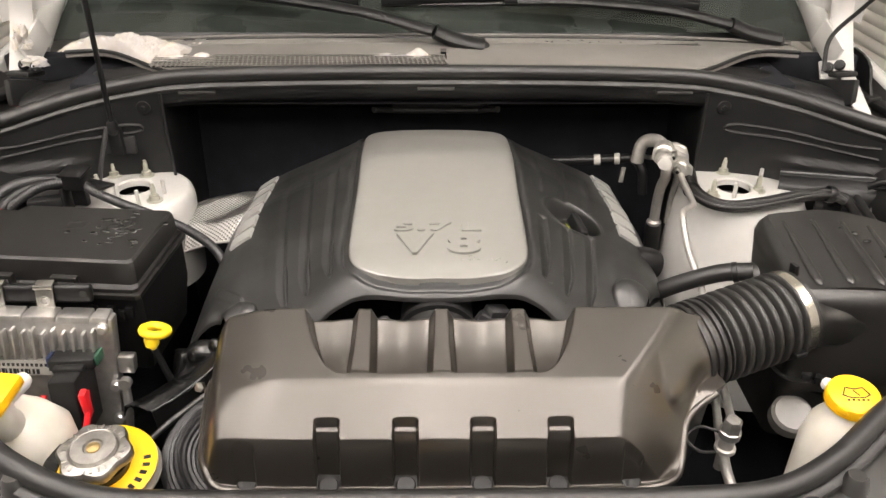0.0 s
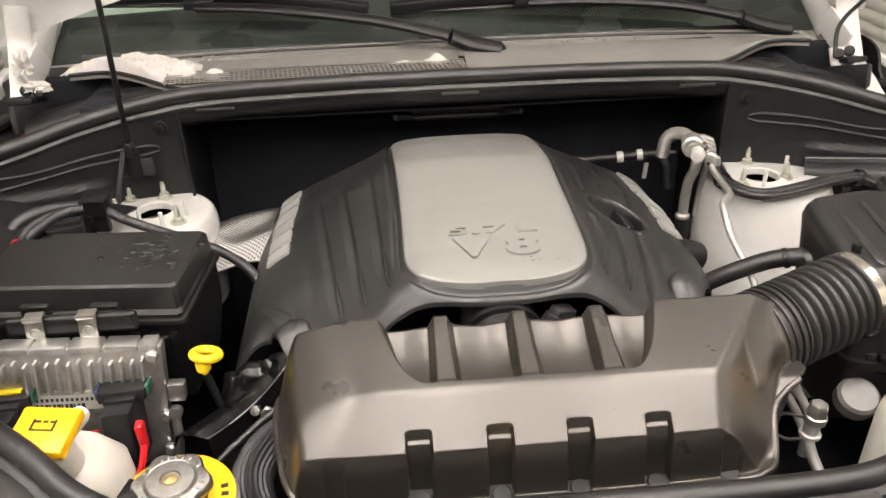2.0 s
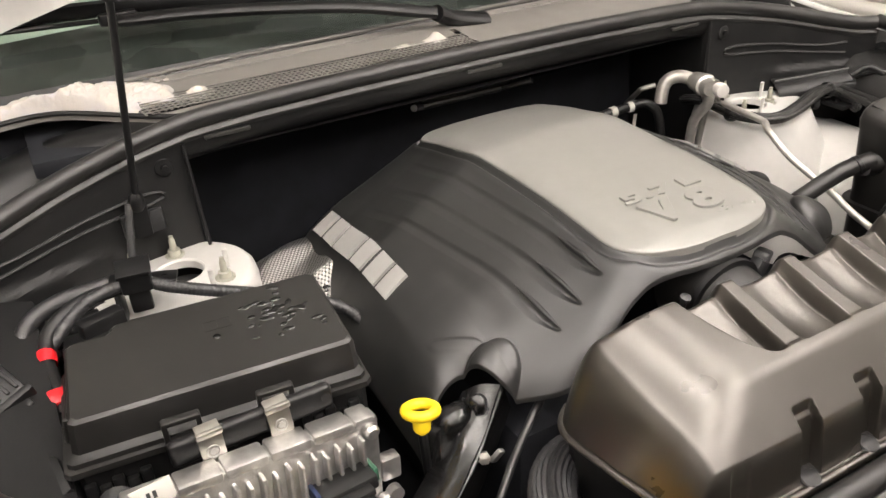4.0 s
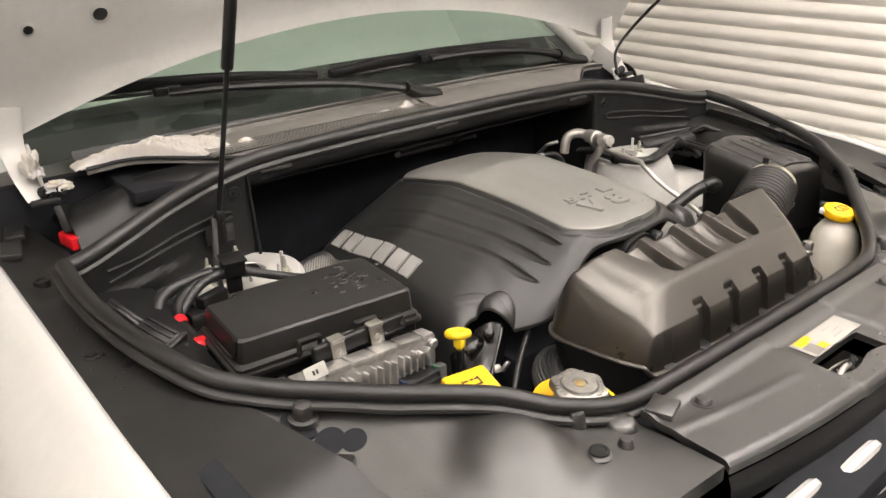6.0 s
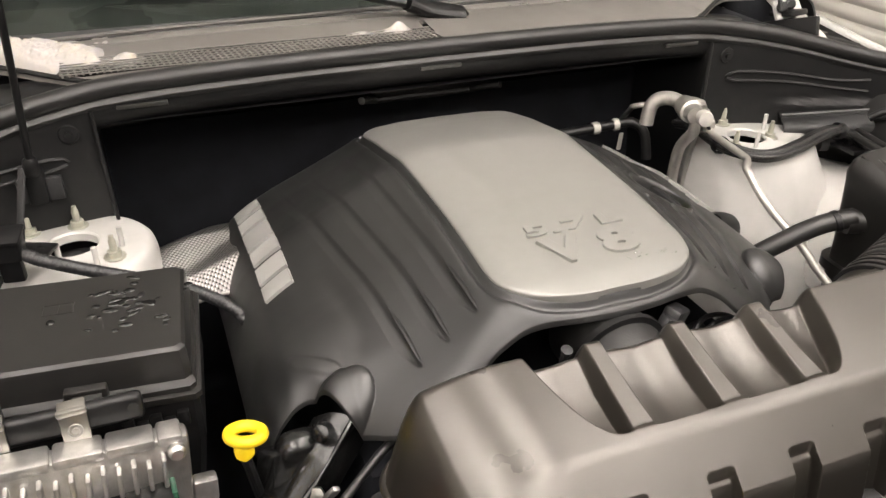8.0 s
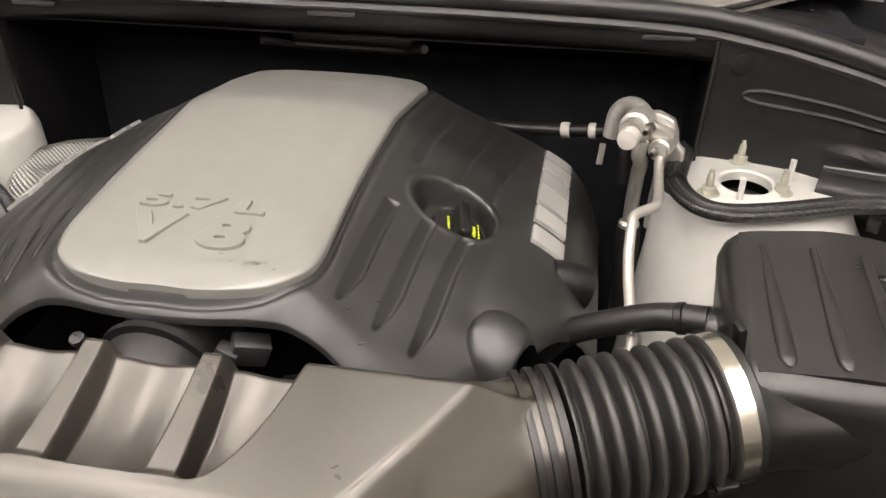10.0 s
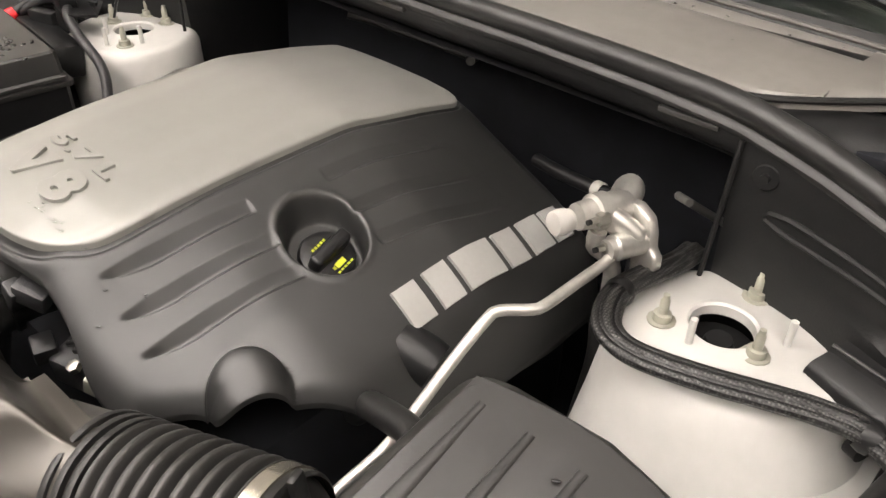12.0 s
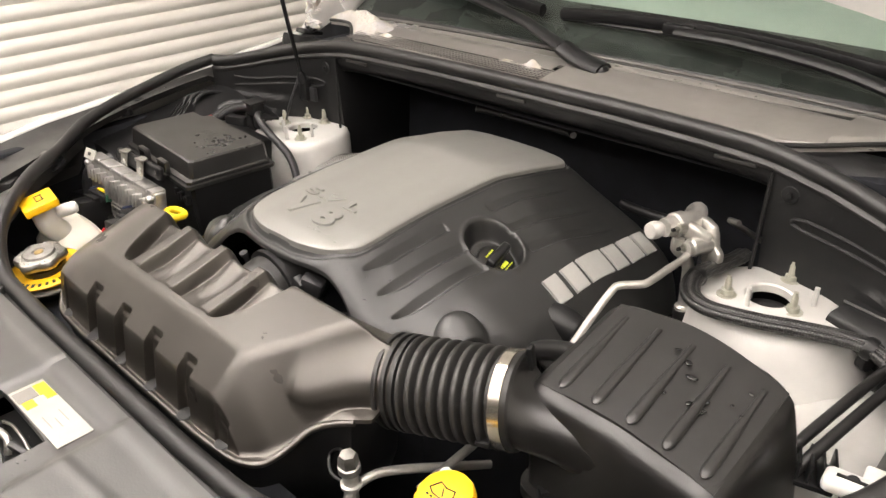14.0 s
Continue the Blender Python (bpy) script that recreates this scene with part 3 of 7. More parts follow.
def windscreen():
    xs = [-0.74 + 1.48 * k / 24 for k in range(25)]

    def g(x, t):
        return (x * (1 - 0.10 * t), 1.486 + 0.78 * t - 0.16 * (x / 0.74) ** 2 * -0.35, 1.238 + 0.50 * t - 0.03 * (x / 0.74) ** 2)

    ws = thing("windscreen", (0, 1.49, 1.23), "green-tinted windscreen with water drops", "windscreen")
    ob = part("glass", sheet([[g(x, t / 10) for t in range(11)] for x in xs]), GLASS, ws)
    ob.visible_shadow = False
    part("black_border", sheet([[(p[0], p[1], p[2] - 0.004) for p in (g(x, t / 40) for t in range(6))] for x in xs]), BORDER, ws)
    part("dashboard", sheet([[(x, 1.62, 1.25), (x, 1.75, 1.29), (x, 2.1, 1.32), (x, 2.3, 1.15), (x, 2.35, 0.8)] for x in xs]), DASH, ws)
    part("roof_edge", sheet([[(x * 0.9, 2.26, 1.735), (x * 0.88, 2.4, 1.77), (x * 0.86, 3.0, 1.78)] for x in xs], 0.03), WHITE, ws)
    for s in (-1, 1):
        part("pillar", tube([(s * 0.76, 1.52, 1.20), (s * 0.742, 1.80, 1.39), (s * 0.68, 2.28, 1.72)], 0.022, 20), WHITE, ws)


windscreen()


def wiper(name_group, pivot, bend, tip, blade_a, blade_b):
    """A wiper: pivot cap, bowed arm, blade with a rubber edge."""
    w = thing("wiper", pivot, "wet black windscreen wiper resting on the glass", "wiper", name_group)
    px, py, pz = pivot
    part("pivot_cap", join(lathe([(0.0, 0.022), (0.010, 0.021), (0.015, 0.014), (0.016, 0.0)], (px, py, pz - 0.012), (0, 0, 1), 18),
                           tube([(px + 0.004, py, pz + 0.001), (px - 0.05, py + 0.004, pz + 0.012), tuple(bend)], 0.0215, 14, 0.008, flat=0.60)), BLACK, w)
    arm = [bend, tuple((Vector(bend).lerp(Vector(tip), 0.3) + Vector((0, 0.004, 0.012)))), tuple((Vector(bend).lerp(Vector(tip), 0.7) + Vector((0, 0.004, 0.010)))), tip]
    part("arm", tube(arm, 0.0150, 12, 0.012, flat=0.62), BLACK, w)
    a, b = Vector(blade_a), Vector(blade_b)
    blade = part("blade", tube([a, a.lerp(b, 0.25) + Vector((0, 0, 0.012)), a.lerp(b, 0.5) + Vector((0, 0, 0.016)), a.lerp(b, 0.75) + Vector((0, 0, 0.012)), b], 0.0095, 8, 0.02, flat=1.3), BLACK, w)
    part("rubber_edge", tube([a - Vector((0, 0, 0.008)), a.lerp(b, 0.5) - Vector((0, 0, 0.001)), b - Vector((0, 0, 0.008))], 0.004, 6, 0.03), RUBBER, blade)
    part("joint", obox(tuple(Vector(tip) + Vector((0, 0.004, 0.004))), (0.055, 0.016, 0.018), pose(0, 0, 0, 0, 0, 6), 0.004), BLACK, w)


wiper("wipers", (0.083, 1.394, 1.236), (0.0, 1.398, 1.262), (-0.452, 1.545, 1.298), (-0.74, 1.62, 1.305), (-0.14, 1.52, 1.288))
wiper("wipers", (0.632, 1.455, 1.232), (0.545, 1.462, 1.258), (0.155, 1.505, 1.290), (-0.10, 1.53, 1.285), (0.50, 1.525, 1.275))


def hood():
    """The raised white hood seen from below: skin, pressed frame, holes, hinges."""
    h = thing("hood", (0, 1.5, 1.28), "raised white car hood, bare painted underside with pressed frame", "hood")
    ang = radians(62)

    def under(x, t, lift=0.0):
        z0 = 1.412 - 0.24 * x * x
        k = 0.10 * t * (1 - (x / 0.8) ** 2)
        return (x, 1.50 - t * math.cos(ang) - (k + lift) * math.sin(ang) * -1, z0 + t * math.sin(ang) + (k + lift) * math.cos(ang))

    xs = [-0.80 + 1.6 * k / 40 for k in range(41)]
    ts = [0.0, 0.006, 0.03, 0.07, 0.085, 0.10, 0.14, 0.2, 0.3, 0.45, 0.6, 0.8, 1.0, 1.15]

    def press(x, t):
        lip = 0.012 * (1 - step(0.0, 0.02, t))
        pocket = 0.03 * step(0.10, 0.16, t) * (1 - step(0.38, 0.45, abs(x)))
        bay = 0.018 * step(0.20, 0.24, t) * step(0.50, 0.54, abs(x)) * (1 - step(0.68, 0.72, abs(x)))
        return pocket + bay - lip

    part("inner_panel", sheet([[under(x, t, press(x, t)) for t in ts] for x in xs]), PRIMER, h)
    part("outer_skin", sheet([[under(x, t, 0.045) for t in (-0.01, 0.3, 0.6, 0.9, 1.16)] for x in xs]), WHITE, h)
    nrm = Vector((0, math.sin(ang), math.cos(ang)))
    for hx, ht, r in ((-0.584, 0.150, 0.0100), (-0.70, 0.178, 0.0065), (0.66, 0.11, 0.009), (0.584, 0.150, 0.0100)):
        p = Vector(under(hx, ht, press(hx, ht))) - nrm * 0.003
        part("access_hole", lathe([(0.0, 0.001), (r, 0.001), (r * 1.25, 0.0)], p, -nrm, 20), INK_SHADE, h)
        part("hole_rim", lathe([(r * 1.2, 0.0015), (r * 1.9, 0.0)], p + nrm * 0.001, -nrm, 24, caps=False), PRIMER, h)
    for s in (-1, 1):
        part("hinge_arm", join(tube([(s * 0.742, 1.40, 1.190), (s * 0.750, 1.440, 1.225), (s * 0.752, 1.470, 1.27), (s * 0.742, 1.468, 1.33)], 0.020, 10, 0.012, flat=0.22),
                               obox((s * 0.728, 1.45, 1.225), (0.006, 0.085, 0.050), pose(0, 0, 0, 25, s * 6, s * 8), 0.002)), PRIMER, h)
        part("hinge_bolt", lathe([(0.010, 0.0), (0.010, 0.006), (0.006, 0.007), (0.006, 0.011), (0.0, 0.011)], (s * 0.712, 1.395, 1.198), (-s * 0.5, -0.8, 0.3), 12), BLACK, h)
        part("hinge_bolt", lathe([(0.010, 0.0), (0.010, 0.006), (0.006, 0.007), (0.006, 0.011), (0.0, 0.011)], (s * 0.736, 1.403, 1.200), (-s * 0.5, -0.8, 0.3), 12), BLACK, h)
        if s > 0:
            part("hinge_foot", join(obox((s * 0.742, 1.322, 1.160), (0.026, 0.150, 0.006), pose(0, 0, 0, 21, 0, s * -4), 0.002), obox((s * 0.728, 1.402, 1.192), (0.060, 0.034, 0.006), pose(0, 0, 0, 60, 0, s * 8), 0.002)), PRIMER, h)
            wedge = [(1.500, 1.205), (1.455, 1.2065), (1.428, 1.202), (1.410, 1.194), (1.400, 1.182), (1.394, 1.168), (1.374, 1.149), (1.40, 1.146), (1.50, 1.156)]
            part("hinge_wall", loft([[(x0 + 0.10 * (y - 1.40), y, z) for y, z in wedge] for x0 in (0.795, 0.800)]), TRIM, h)
        part("hinge_base", join(obox((s * 0.715, 1.37, 1.160), (0.012, 0.11, 0.045), pose(0, 0, 0, -18, s * 12, s * 16), 0.003), obox((s * 0.735, 1.40, 1.186), (0.045, 0.05, 0.010), pose(0, 0, 0, -12, 0, s * 10), 0.003)), TRIM, h)
    part("washer_hose", tube([(0.700, 1.385, 1.195), (0.705, 1.40, 1.25), (0.74, 1.38, 1.31), (0.76, 1.30, 1.40)], 0.004, 8), RUBBER, h)


hood()


def fenders():
    crest = [(0.28, 0.985), (0.45, 1.048), (0.60, 1.080), (0.80, 1.110), (1.10, 1.137), (1.35, 1.158), (1.62, 1.19)]
    pull = [(0.28, 0.11), (0.40, 0.05), (0.55, 0.015), (0.8, 0.0), (1.62, -0.012)]
    for s in (-1, 1):
        f = thing("fender", (s * 0.9, 0.9, 0.8), "glossy white front fender of the car", "fender", "front fenders")
        rows = []
        for k in range(46):
            y = 0.28 + 1.34 * k / 45
            c, q = lerp_table(y, crest), lerp_table(y, pull)
            rows.append([(s * (x - q), y, c + dz) for x, dz in ((0.829, -0.030), (0.829, -0.014), (0.831, -0.009), (0.836, -0.006), (0.845, -0.0062), (0.856, -0.010), (0.870, -0.018), (0.89, -0.032), (0.915, -0.054), (0.94, -0.084), (0.96, -0.12), (0.98, -0.16), (0.98, -0.4))])
        part("skin", sheet([r[3:] for r in rows]), WHITE, f)
        part("edge_flange", sheet([r[:4] for r in rows]), WHITE, f)
        tr = thing("fender_shield", (s * 0.80, 0.9, 1.05), "black plastic fender shield, wet, with push pins", "trim panel", "fender shields")
        path = FRONT_L[::-1] if s < 0 else FRONT_R
        edge = sorted((y, abs(x)) for x, y, z in path if y > 0.55)
        rise = sorted((y, z) for x, y, z in path if y > 0.55)
        rows = []
        for k in range(41):
            y = 0.42 + 1.08 * k / 40
            c, q = lerp_table(y, crest), lerp_table(y, pull)
            inner = max(lerp_table(y, edge) + 0.004, lerp_table(y, [(0.42, 0.585), (0.60, 0.640), (0.80, 0.705)])) if y < 1.165 else lerp_table(y, [(1.165, 0.785), (1.22, 0.745), (1.3, 0.735), (1.5, 0.775)])
            zi = min(lerp_table(y, rise) - 0.012, c - 0.014) if y < 1.165 else c - 0.03
            if y < 0.62:
                zi = c - 0.030
            xo = 0.8295 - q
            col = []
            for j in range(11):
                t = j / 10
                x = inner + (xo - inner) * t
                z = zi + (c - 0.014 - zi) * t - 0.006 * math.sin(math.pi * t)
                col.append((s * x, y, z))
            rows.append(col)
        part("shield", sheet(rows, 0.012), WETTRIM, tr)
        for px, py, r in ((0.806, 0.99, 0.014), (0.772, 0.945, 0.0125), (0.80, 1.22, 0.012)):
            c = lerp_table(py, crest)
            part("push_pin", lathe([(0.0, 0.006), (r * 0.55, 0.0055), (r * 0.6, 0.003), (r * 0.95, 0.002), (r, 0.0), (r, -0.012)], (s * px, py, c - 0.021), (0, 0, 1), 18), TRIM, tr)
        for ax, ay in ((0.81, 1.34), (0.79, 1.40)):
            # black block puts the well's shade on the shield; nothing is cut out
            part("well", obox((s * ax, ay, lerp_table(ay, crest) - 0.018), (0.03, 0.07, 0.012), pose(0, 0, 0, 0, 0, s * 12), 0.003), INK_SHADE, tr)
        part("inner_rail", sheet([[(s * x, y, z) for x, z in ((0.655, zb - 0.045), (0.662, zb - 0.012), (0.70, zb), (0.772, zb + 0.008))] for y, zb in ((0.86, 1.052), (0.93, 1.062), (1.02, 1.080), (1.12, 1.095), (1.17, 1.100))] if s < 0 else
                                  [[(s * x, y, z) for x, z in ((0.700, zb - 0.045), (0.718, zb - 0.012), (0.735, zb), (0.772, zb + 0.008))] for y, zb in ((0.86, 1.055), (0.93, 1.070), (1.02, 1.090), (1.12, 1.10), (1.17, 1.105))], 0.02), BLACK if s < 0 else WETTRIM, tr)


fenders()


def front_panel():
    """The radiator shield before the seal with the latch notch, the headlamp housings and the grille's bars."""
    p = thing("radiator_shield", (0, 0.45, 1.0), "dusty black plastic radiator shield with a latch cut-out", "radiator cover")

    def deck(x, y):
        return 1.0505 + 0.02 * (y - 0.5)

    def nose(x):
        return 0.362 + 0.28 * x * x

    def top(x, y):
        lip = 0.004 * step(0.486, 0.500, y) * (0.4 if abs(x - 0.02) < 0.085 else 1.0)
        ridge = 0.0016 * math.exp(-((y - 0.430 - 0.35 * x * x) / 0.007) ** 2) * step(0.08, 0.12, abs(x))
        dip = 0.003 * (1 - step(0.075, 0.09, abs(x - 0.02))) * (1 - step(0.485, 0.49, y))
        fall = 0.007 * max(0.0, (nose(x) + 0.010 - y) / 0.010) ** 2
        return deck(x, y) + lip + ridge - dip - fall

    def slab(lo, hi, n, y_from, y_to, m=22):
        cols = [lo + (hi - lo) * k / n for k in range(n + 1)]
        return sheet([[(x, y_from(x) + (y_to(x) - y_from(x)) * j / m, top(x, y_from(x) + (y_to(x) - y_from(x)) * j / m)) for j in range(m + 1)] for x in cols], 0.010)

    back = lambda x: 0.512
    part("deck", join(slab(-0.325, -0.061, 50, nose, back, 40), slab(0.064, 0.305, 50, nose, back, 40),
                      slab(-0.061, 0.064, 30, nose, lambda x: 0.396 + 0.004 * math.sin(60 * x)), slab(-0.061, 0.064, 30, lambda x: 0.437 - 0.10 * max(0.0, abs(x) - 0.05), back)), SHIELD, p)
    xs = [-0.325 + 0.63 * k / 60 for k in range(61)]
    part("nose_face", sheet([[(x, nose(x) - 0.001 * k - 0.004 * (k > 0), 1.028 - 0.012 * k) for k in range(5)] for x in xs]), TRIM, p)
    part("under_tray", box(-0.68, 0.66, 0.30, 0.60, 0.955, 0.99, 0.004), DARK, p)
    for bx, by in ((-0.250, 0.476), (0.250, 0.476)):
        part("bolt", lathe([(0.0, 0.006), (0.008, 0.0055), (0.0105, 0.002), (0.011, 0.0), (0.0145, 0.0006), (0.0150, -0.002)], (bx, by, deck(bx, by) + 0.001), (0, 0, 1), 22), SHIELD, p)
    part("end_block", obox((-0.300, 0.499, 1.050), (0.040, 0.034, 0.016), pose(0, 0, 0, 0, 0, 20), 0.0025), SHIELD, p)
    latch = thing("hood_latch", (0.0, 0.41, 1.0), "bare steel hood latch in the dark cut-out", "latch")
    # black slab below the cut-out stands for the shade in its depth
    part("well", box(-0.070, 0.070, 0.385, 0.450, 0.998, 1.010, 0.003), INK_SHADE, latch)
    part("hook", tube([(-0.030, 0.408, 1.014), (-0.022, 0.412, 1.026), (0.004, 0.414, 1.027), (0.012, 0.408, 1.014)], 0.0042, 10, 0.006), PIPE, latch)
    part("lever", obox((0.028, 0.420, 1.020), (0.040, 0.008, 0.008), pose(0, 0, 0, 10, 12, 20), 0.002), SEATGREY, latch)
    part("pivot", lathe([(0.007, 0), (0.007, 0.010), (0.0, 0.011)], (-0.040, 0.415, 1.012), (0, 0, 1), 12), SEATGREY, latch)
    part("spring", tube([(-0.05, 0.425, 1.014), (-0.02, 0.428, 1.022), (0.02, 0.427, 1.020), (0.05, 0.422, 1.014)], 0.002, 8, 0.006), STEEL, latch)
    label = thing("warning_label", (0.02, 0.458, 1.049), "white and yellow warning label stuck on the shield", "label")
    m = Matrix.Translation((0.021, 0.458, deck(0, 0.458) - 0.0022)) @ pose(0, 0, 0, 0, 0, 1)
    part("paper", moved(box(-0.066, 0.066, -0.0195, 0.0195, 0.0, 0.0008, 0), m), PAPER, label)
    part("yellow_field", moved(join(box(-0.060, -0.036, 0.005, 0.0185, 0.0008, 0.0014, 0), box(-0.036, -0.024, 0.008, 0.0185, 0.0008, 0.0014, 0), box(-0.036, -0.020, -0.016, -0.004, 0.0008, 0.0014, 0)), m), YELLOW, label)
    part("grey_field", moved(box(-0.060, -0.037, -0.018, 0.004, 0.0008, 0.0013, 0), m), COWL, label)
    part("print_bars", moved(join(*[box(0.004 + 0.012 * (k % 2), 0.03 + 0.006 * (k % 2), -0.010 + 0.009 * k, -0.009 + 0.009 * k, 0.0008, 0.0011, 0) for k in range(3)]), m), COWL, label)
    for s in (-1, 1):
        hl = thing("headlamp_cover", (s * 0.5, 0.48, 1.0), "black plastic headlamp housing cover with moulded humps", "headlamp housing", "headlamp housings")
        path = FRONT_L if s < 0 else FRONT_R
        edge = sorted((abs(x), y) for x, y, z in path)
        rise = sorted((abs(x), z) for x, y, z in path)

        def bounds(x):
            return lerp_table(x, [(0.33, 0.395), (0.5, 0.40), (0.60, 0.43), (0.66, 0.58), (0.72, 0.80)]), lerp_table(x, edge) - 0.012

        def crown(x, y):
            y0, y1 = bounds(x)
            t = min(1.0, max(0.0, (y - y0) / (y1 - y0)))
            hump = 0.022 * math.exp(-(((x - 0.505) / 0.062) ** 2 + ((y - 0.535) / 0.060) ** 2) ** 2)
            return 1.044 + (lerp_table(x, rise) - 0.018 - 1.044) * t ** 1.5 - 0.05 * max(0, x - 0.55) + hump

        rows = []
        for k in range(61):
            x = 0.330 + (0.720 - 0.330) * k / 60
            y0, y1 = bounds(x)
            rows.append([(s * x, y0 + (y1 - y0) * j / 30, crown(x, y0 + (y1 - y0) * j / 30)) for j in range(31)])
        part("housing", sheet(rows, 0.02), SHIELD, hl)
        for bx, by, r, h in ((0.403, 0.546, 0.0135, 0.016), (0.354, 0.519, 0.022, 0.009), (0.384, 0.487, 0.010, 0.008), (0.425, 0.492, 0.0145, 0.004)):
            part("cap", lathe([(0.0, h), (r * 0.62, h), (r * 0.78, h * 0.75), (r, 0.0), (r, -0.012)], (s * bx, by, crown(bx, by) + 0.001), (0, 0, 1), 26), SHIELD, hl)
        part("ring", lathe([(0.0, 0.0005), (0.008, 0.0005), (0.009, 0.002), (0.0115, 0.002), (0.012, 0.0)], (s * 0.425, 0.492, crown(0.425, 0.492) + 0.005), (0, 0, 1), 24), TRIM, hl)
        bz = crown(0.655, 0.735) + 0.002
        # flush dark disc: the recess's shade as colour, without depth
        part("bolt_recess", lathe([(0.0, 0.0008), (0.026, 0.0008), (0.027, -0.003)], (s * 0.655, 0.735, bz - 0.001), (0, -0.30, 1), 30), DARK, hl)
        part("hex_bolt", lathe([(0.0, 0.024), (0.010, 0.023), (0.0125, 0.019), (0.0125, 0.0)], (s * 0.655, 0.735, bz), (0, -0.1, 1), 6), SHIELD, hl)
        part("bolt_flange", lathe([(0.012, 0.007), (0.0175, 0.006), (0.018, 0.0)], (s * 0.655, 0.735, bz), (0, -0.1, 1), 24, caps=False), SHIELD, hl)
        # openings are flush dark discs that paint in the shade of holes
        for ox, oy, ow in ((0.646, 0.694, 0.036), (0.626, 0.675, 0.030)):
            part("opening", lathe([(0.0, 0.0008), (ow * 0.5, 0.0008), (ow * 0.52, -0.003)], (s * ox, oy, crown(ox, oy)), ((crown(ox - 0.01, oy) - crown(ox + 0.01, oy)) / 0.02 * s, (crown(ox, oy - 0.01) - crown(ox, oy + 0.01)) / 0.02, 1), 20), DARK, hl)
        part("rubber_block", obox((s * 0.660, 0.658, crown(0.655, 0.658) + 0.006), (0.036, 0.028, 0.016), pose(0, 0, 0, 0, 0, s * 45), 0.0025), RUBBER, hl)
    g = thing("front_grille", (0, 0.36, 0.95), "bright framed grille openings along the nose of the car", "grille")
    part("back_edge", tube([(x, nose(x) - 0.010, 0.972) for x in (-0.5, -0.3, -0.15, 0.0, 0.15, 0.3, 0.5)], 0.014, 10, 0.02), TRIM, g)
    for k in range(-3, 4):
        cx = 0.125 * k
        y = nose(cx) - 0.030
        ring = [(cx + 0.050 * math.copysign(abs(math.cos(a)) ** 0.5, math.cos(a)), y - 0.02 * math.sin(a) * 0.3, 0.935 + 0.055 * math.copysign(abs(math.sin(a)) ** 0.5, math.sin(a))) for a in [2 * math.pi * j / 24 for j in range(25)]]
        part("grille_frame", tube(ring, 0.009, 8, 0.02, smooth=False, caps=False), WHITE, g)
        part("grille_mesh", box(cx - 0.048, cx + 0.048, y + 0.004, y + 0.010, 0.885, 0.985, 0.001), INK_SHADE, g)


front_panel()


def strut_towers():
    for s in (-1, 1):
        cx, cy = s * 0.497, 1.188
        t = thing("strut_tower", (cx, cy, 0.9), "white painted suspension strut tower with studs", "strut tower", "strut towers")
        n = 48
        levels = [(0.092, 0.082, 1.057), (0.098, 0.088, 1.0555), (0.103, 0.094, 1.050), (0.106, 0.099, 1.038), (0.113, 0.118, 0.97), (0.125, 0.15, 0.88), (0.14, 0.18, 0.76)]
        rings = []
        for a, b, z in [(0.0285, 0.0285, 1.050), (0.0285, 0.0285, 1.060), (0.031, 0.031, 1.062), (0.036, 0.036, 1.061), (0.041, 0.041, 1.0585)] + (levels if s > 0 else levels[:4] + [(0.107, 0.100, 0.98), (0.104, 0.098, 0.90)]):
            drift = (0.25 if s > 0 else 0.0) * max(0, 1.05 - z)
            rings.append([(cx + a * math.cos(2 * math.pi * k / n) + s * 0.010 * (a - 0.03) / 0.07 + (0.42 if s > 0 else 0.0) * max(0, 1.04 - z) * max(0.0, math.cos(2 * math.pi * k / n)) ** 0.7, cy - drift * 0.5 + b * math.sin(2 * math.pi * k / n), z) for k in range(n)])
        part("tower", loft(rings, caps=False), PRIMER, t)
        part("mount", lathe([(0.0, 0.006), (0.012, 0.006), (0.014, 0.0), (0.033, -0.003), (0.036, -0.01)], (cx, cy, 1.040), (0, 0, 1), 24), BLACK, t, "dark top mount inside the opening")
        apron = [[(s * x, y, z) for x, z in ((0.515, 0.90), (0.535, 0.955), (0.565, 0.985), (0.61, 0.998), (0.67, 0.997), (0.72, 0.985), (0.77, 0.95))] for y in (0.78, 0.90, 1.0, 1.1, 1.2)]
        part("apron", sheet(apron, 0.02), PRIMER if s > 0 else TRIM, t)
        bolts = ((0.453, 1.160), (0.499, 1.249), (0.533, 1.175)) if s > 0 else ((-0.553, 1.183), (-0.547, 1.240), (-0.492, 1.240), (-0.451, 1.147))
        pins = ((0.547, 1.206), (0.485, 1.150)) if s > 0 else ((-0.442, 1.170), (-0.510, 1.150), (-0.470, 1.128))
        for x, y in bolts:
            part("stud", lathe([(0.013, 0.0), (0.013, 0.0025), (0.0085, 0.003), (0.0080, 0.010), (0.0045, 0.0105), (0.0042, 0.024), (0.003, 0.026), (0.003, 0.030), (0.0, 0.0305)], (x, y, 1.0565), (0, 0, 1), 12), ZINC, t)
        for x, y in pins:
            part("pin", lathe([(0.008, 0.0), (0.008, 0.001), (0.0033, 0.002), (0.0033, 0.028), (0.0, 0.029)], (x, y, 1.0565), (0, 0, 1), 12), PRIMER, t)


strut_towers()


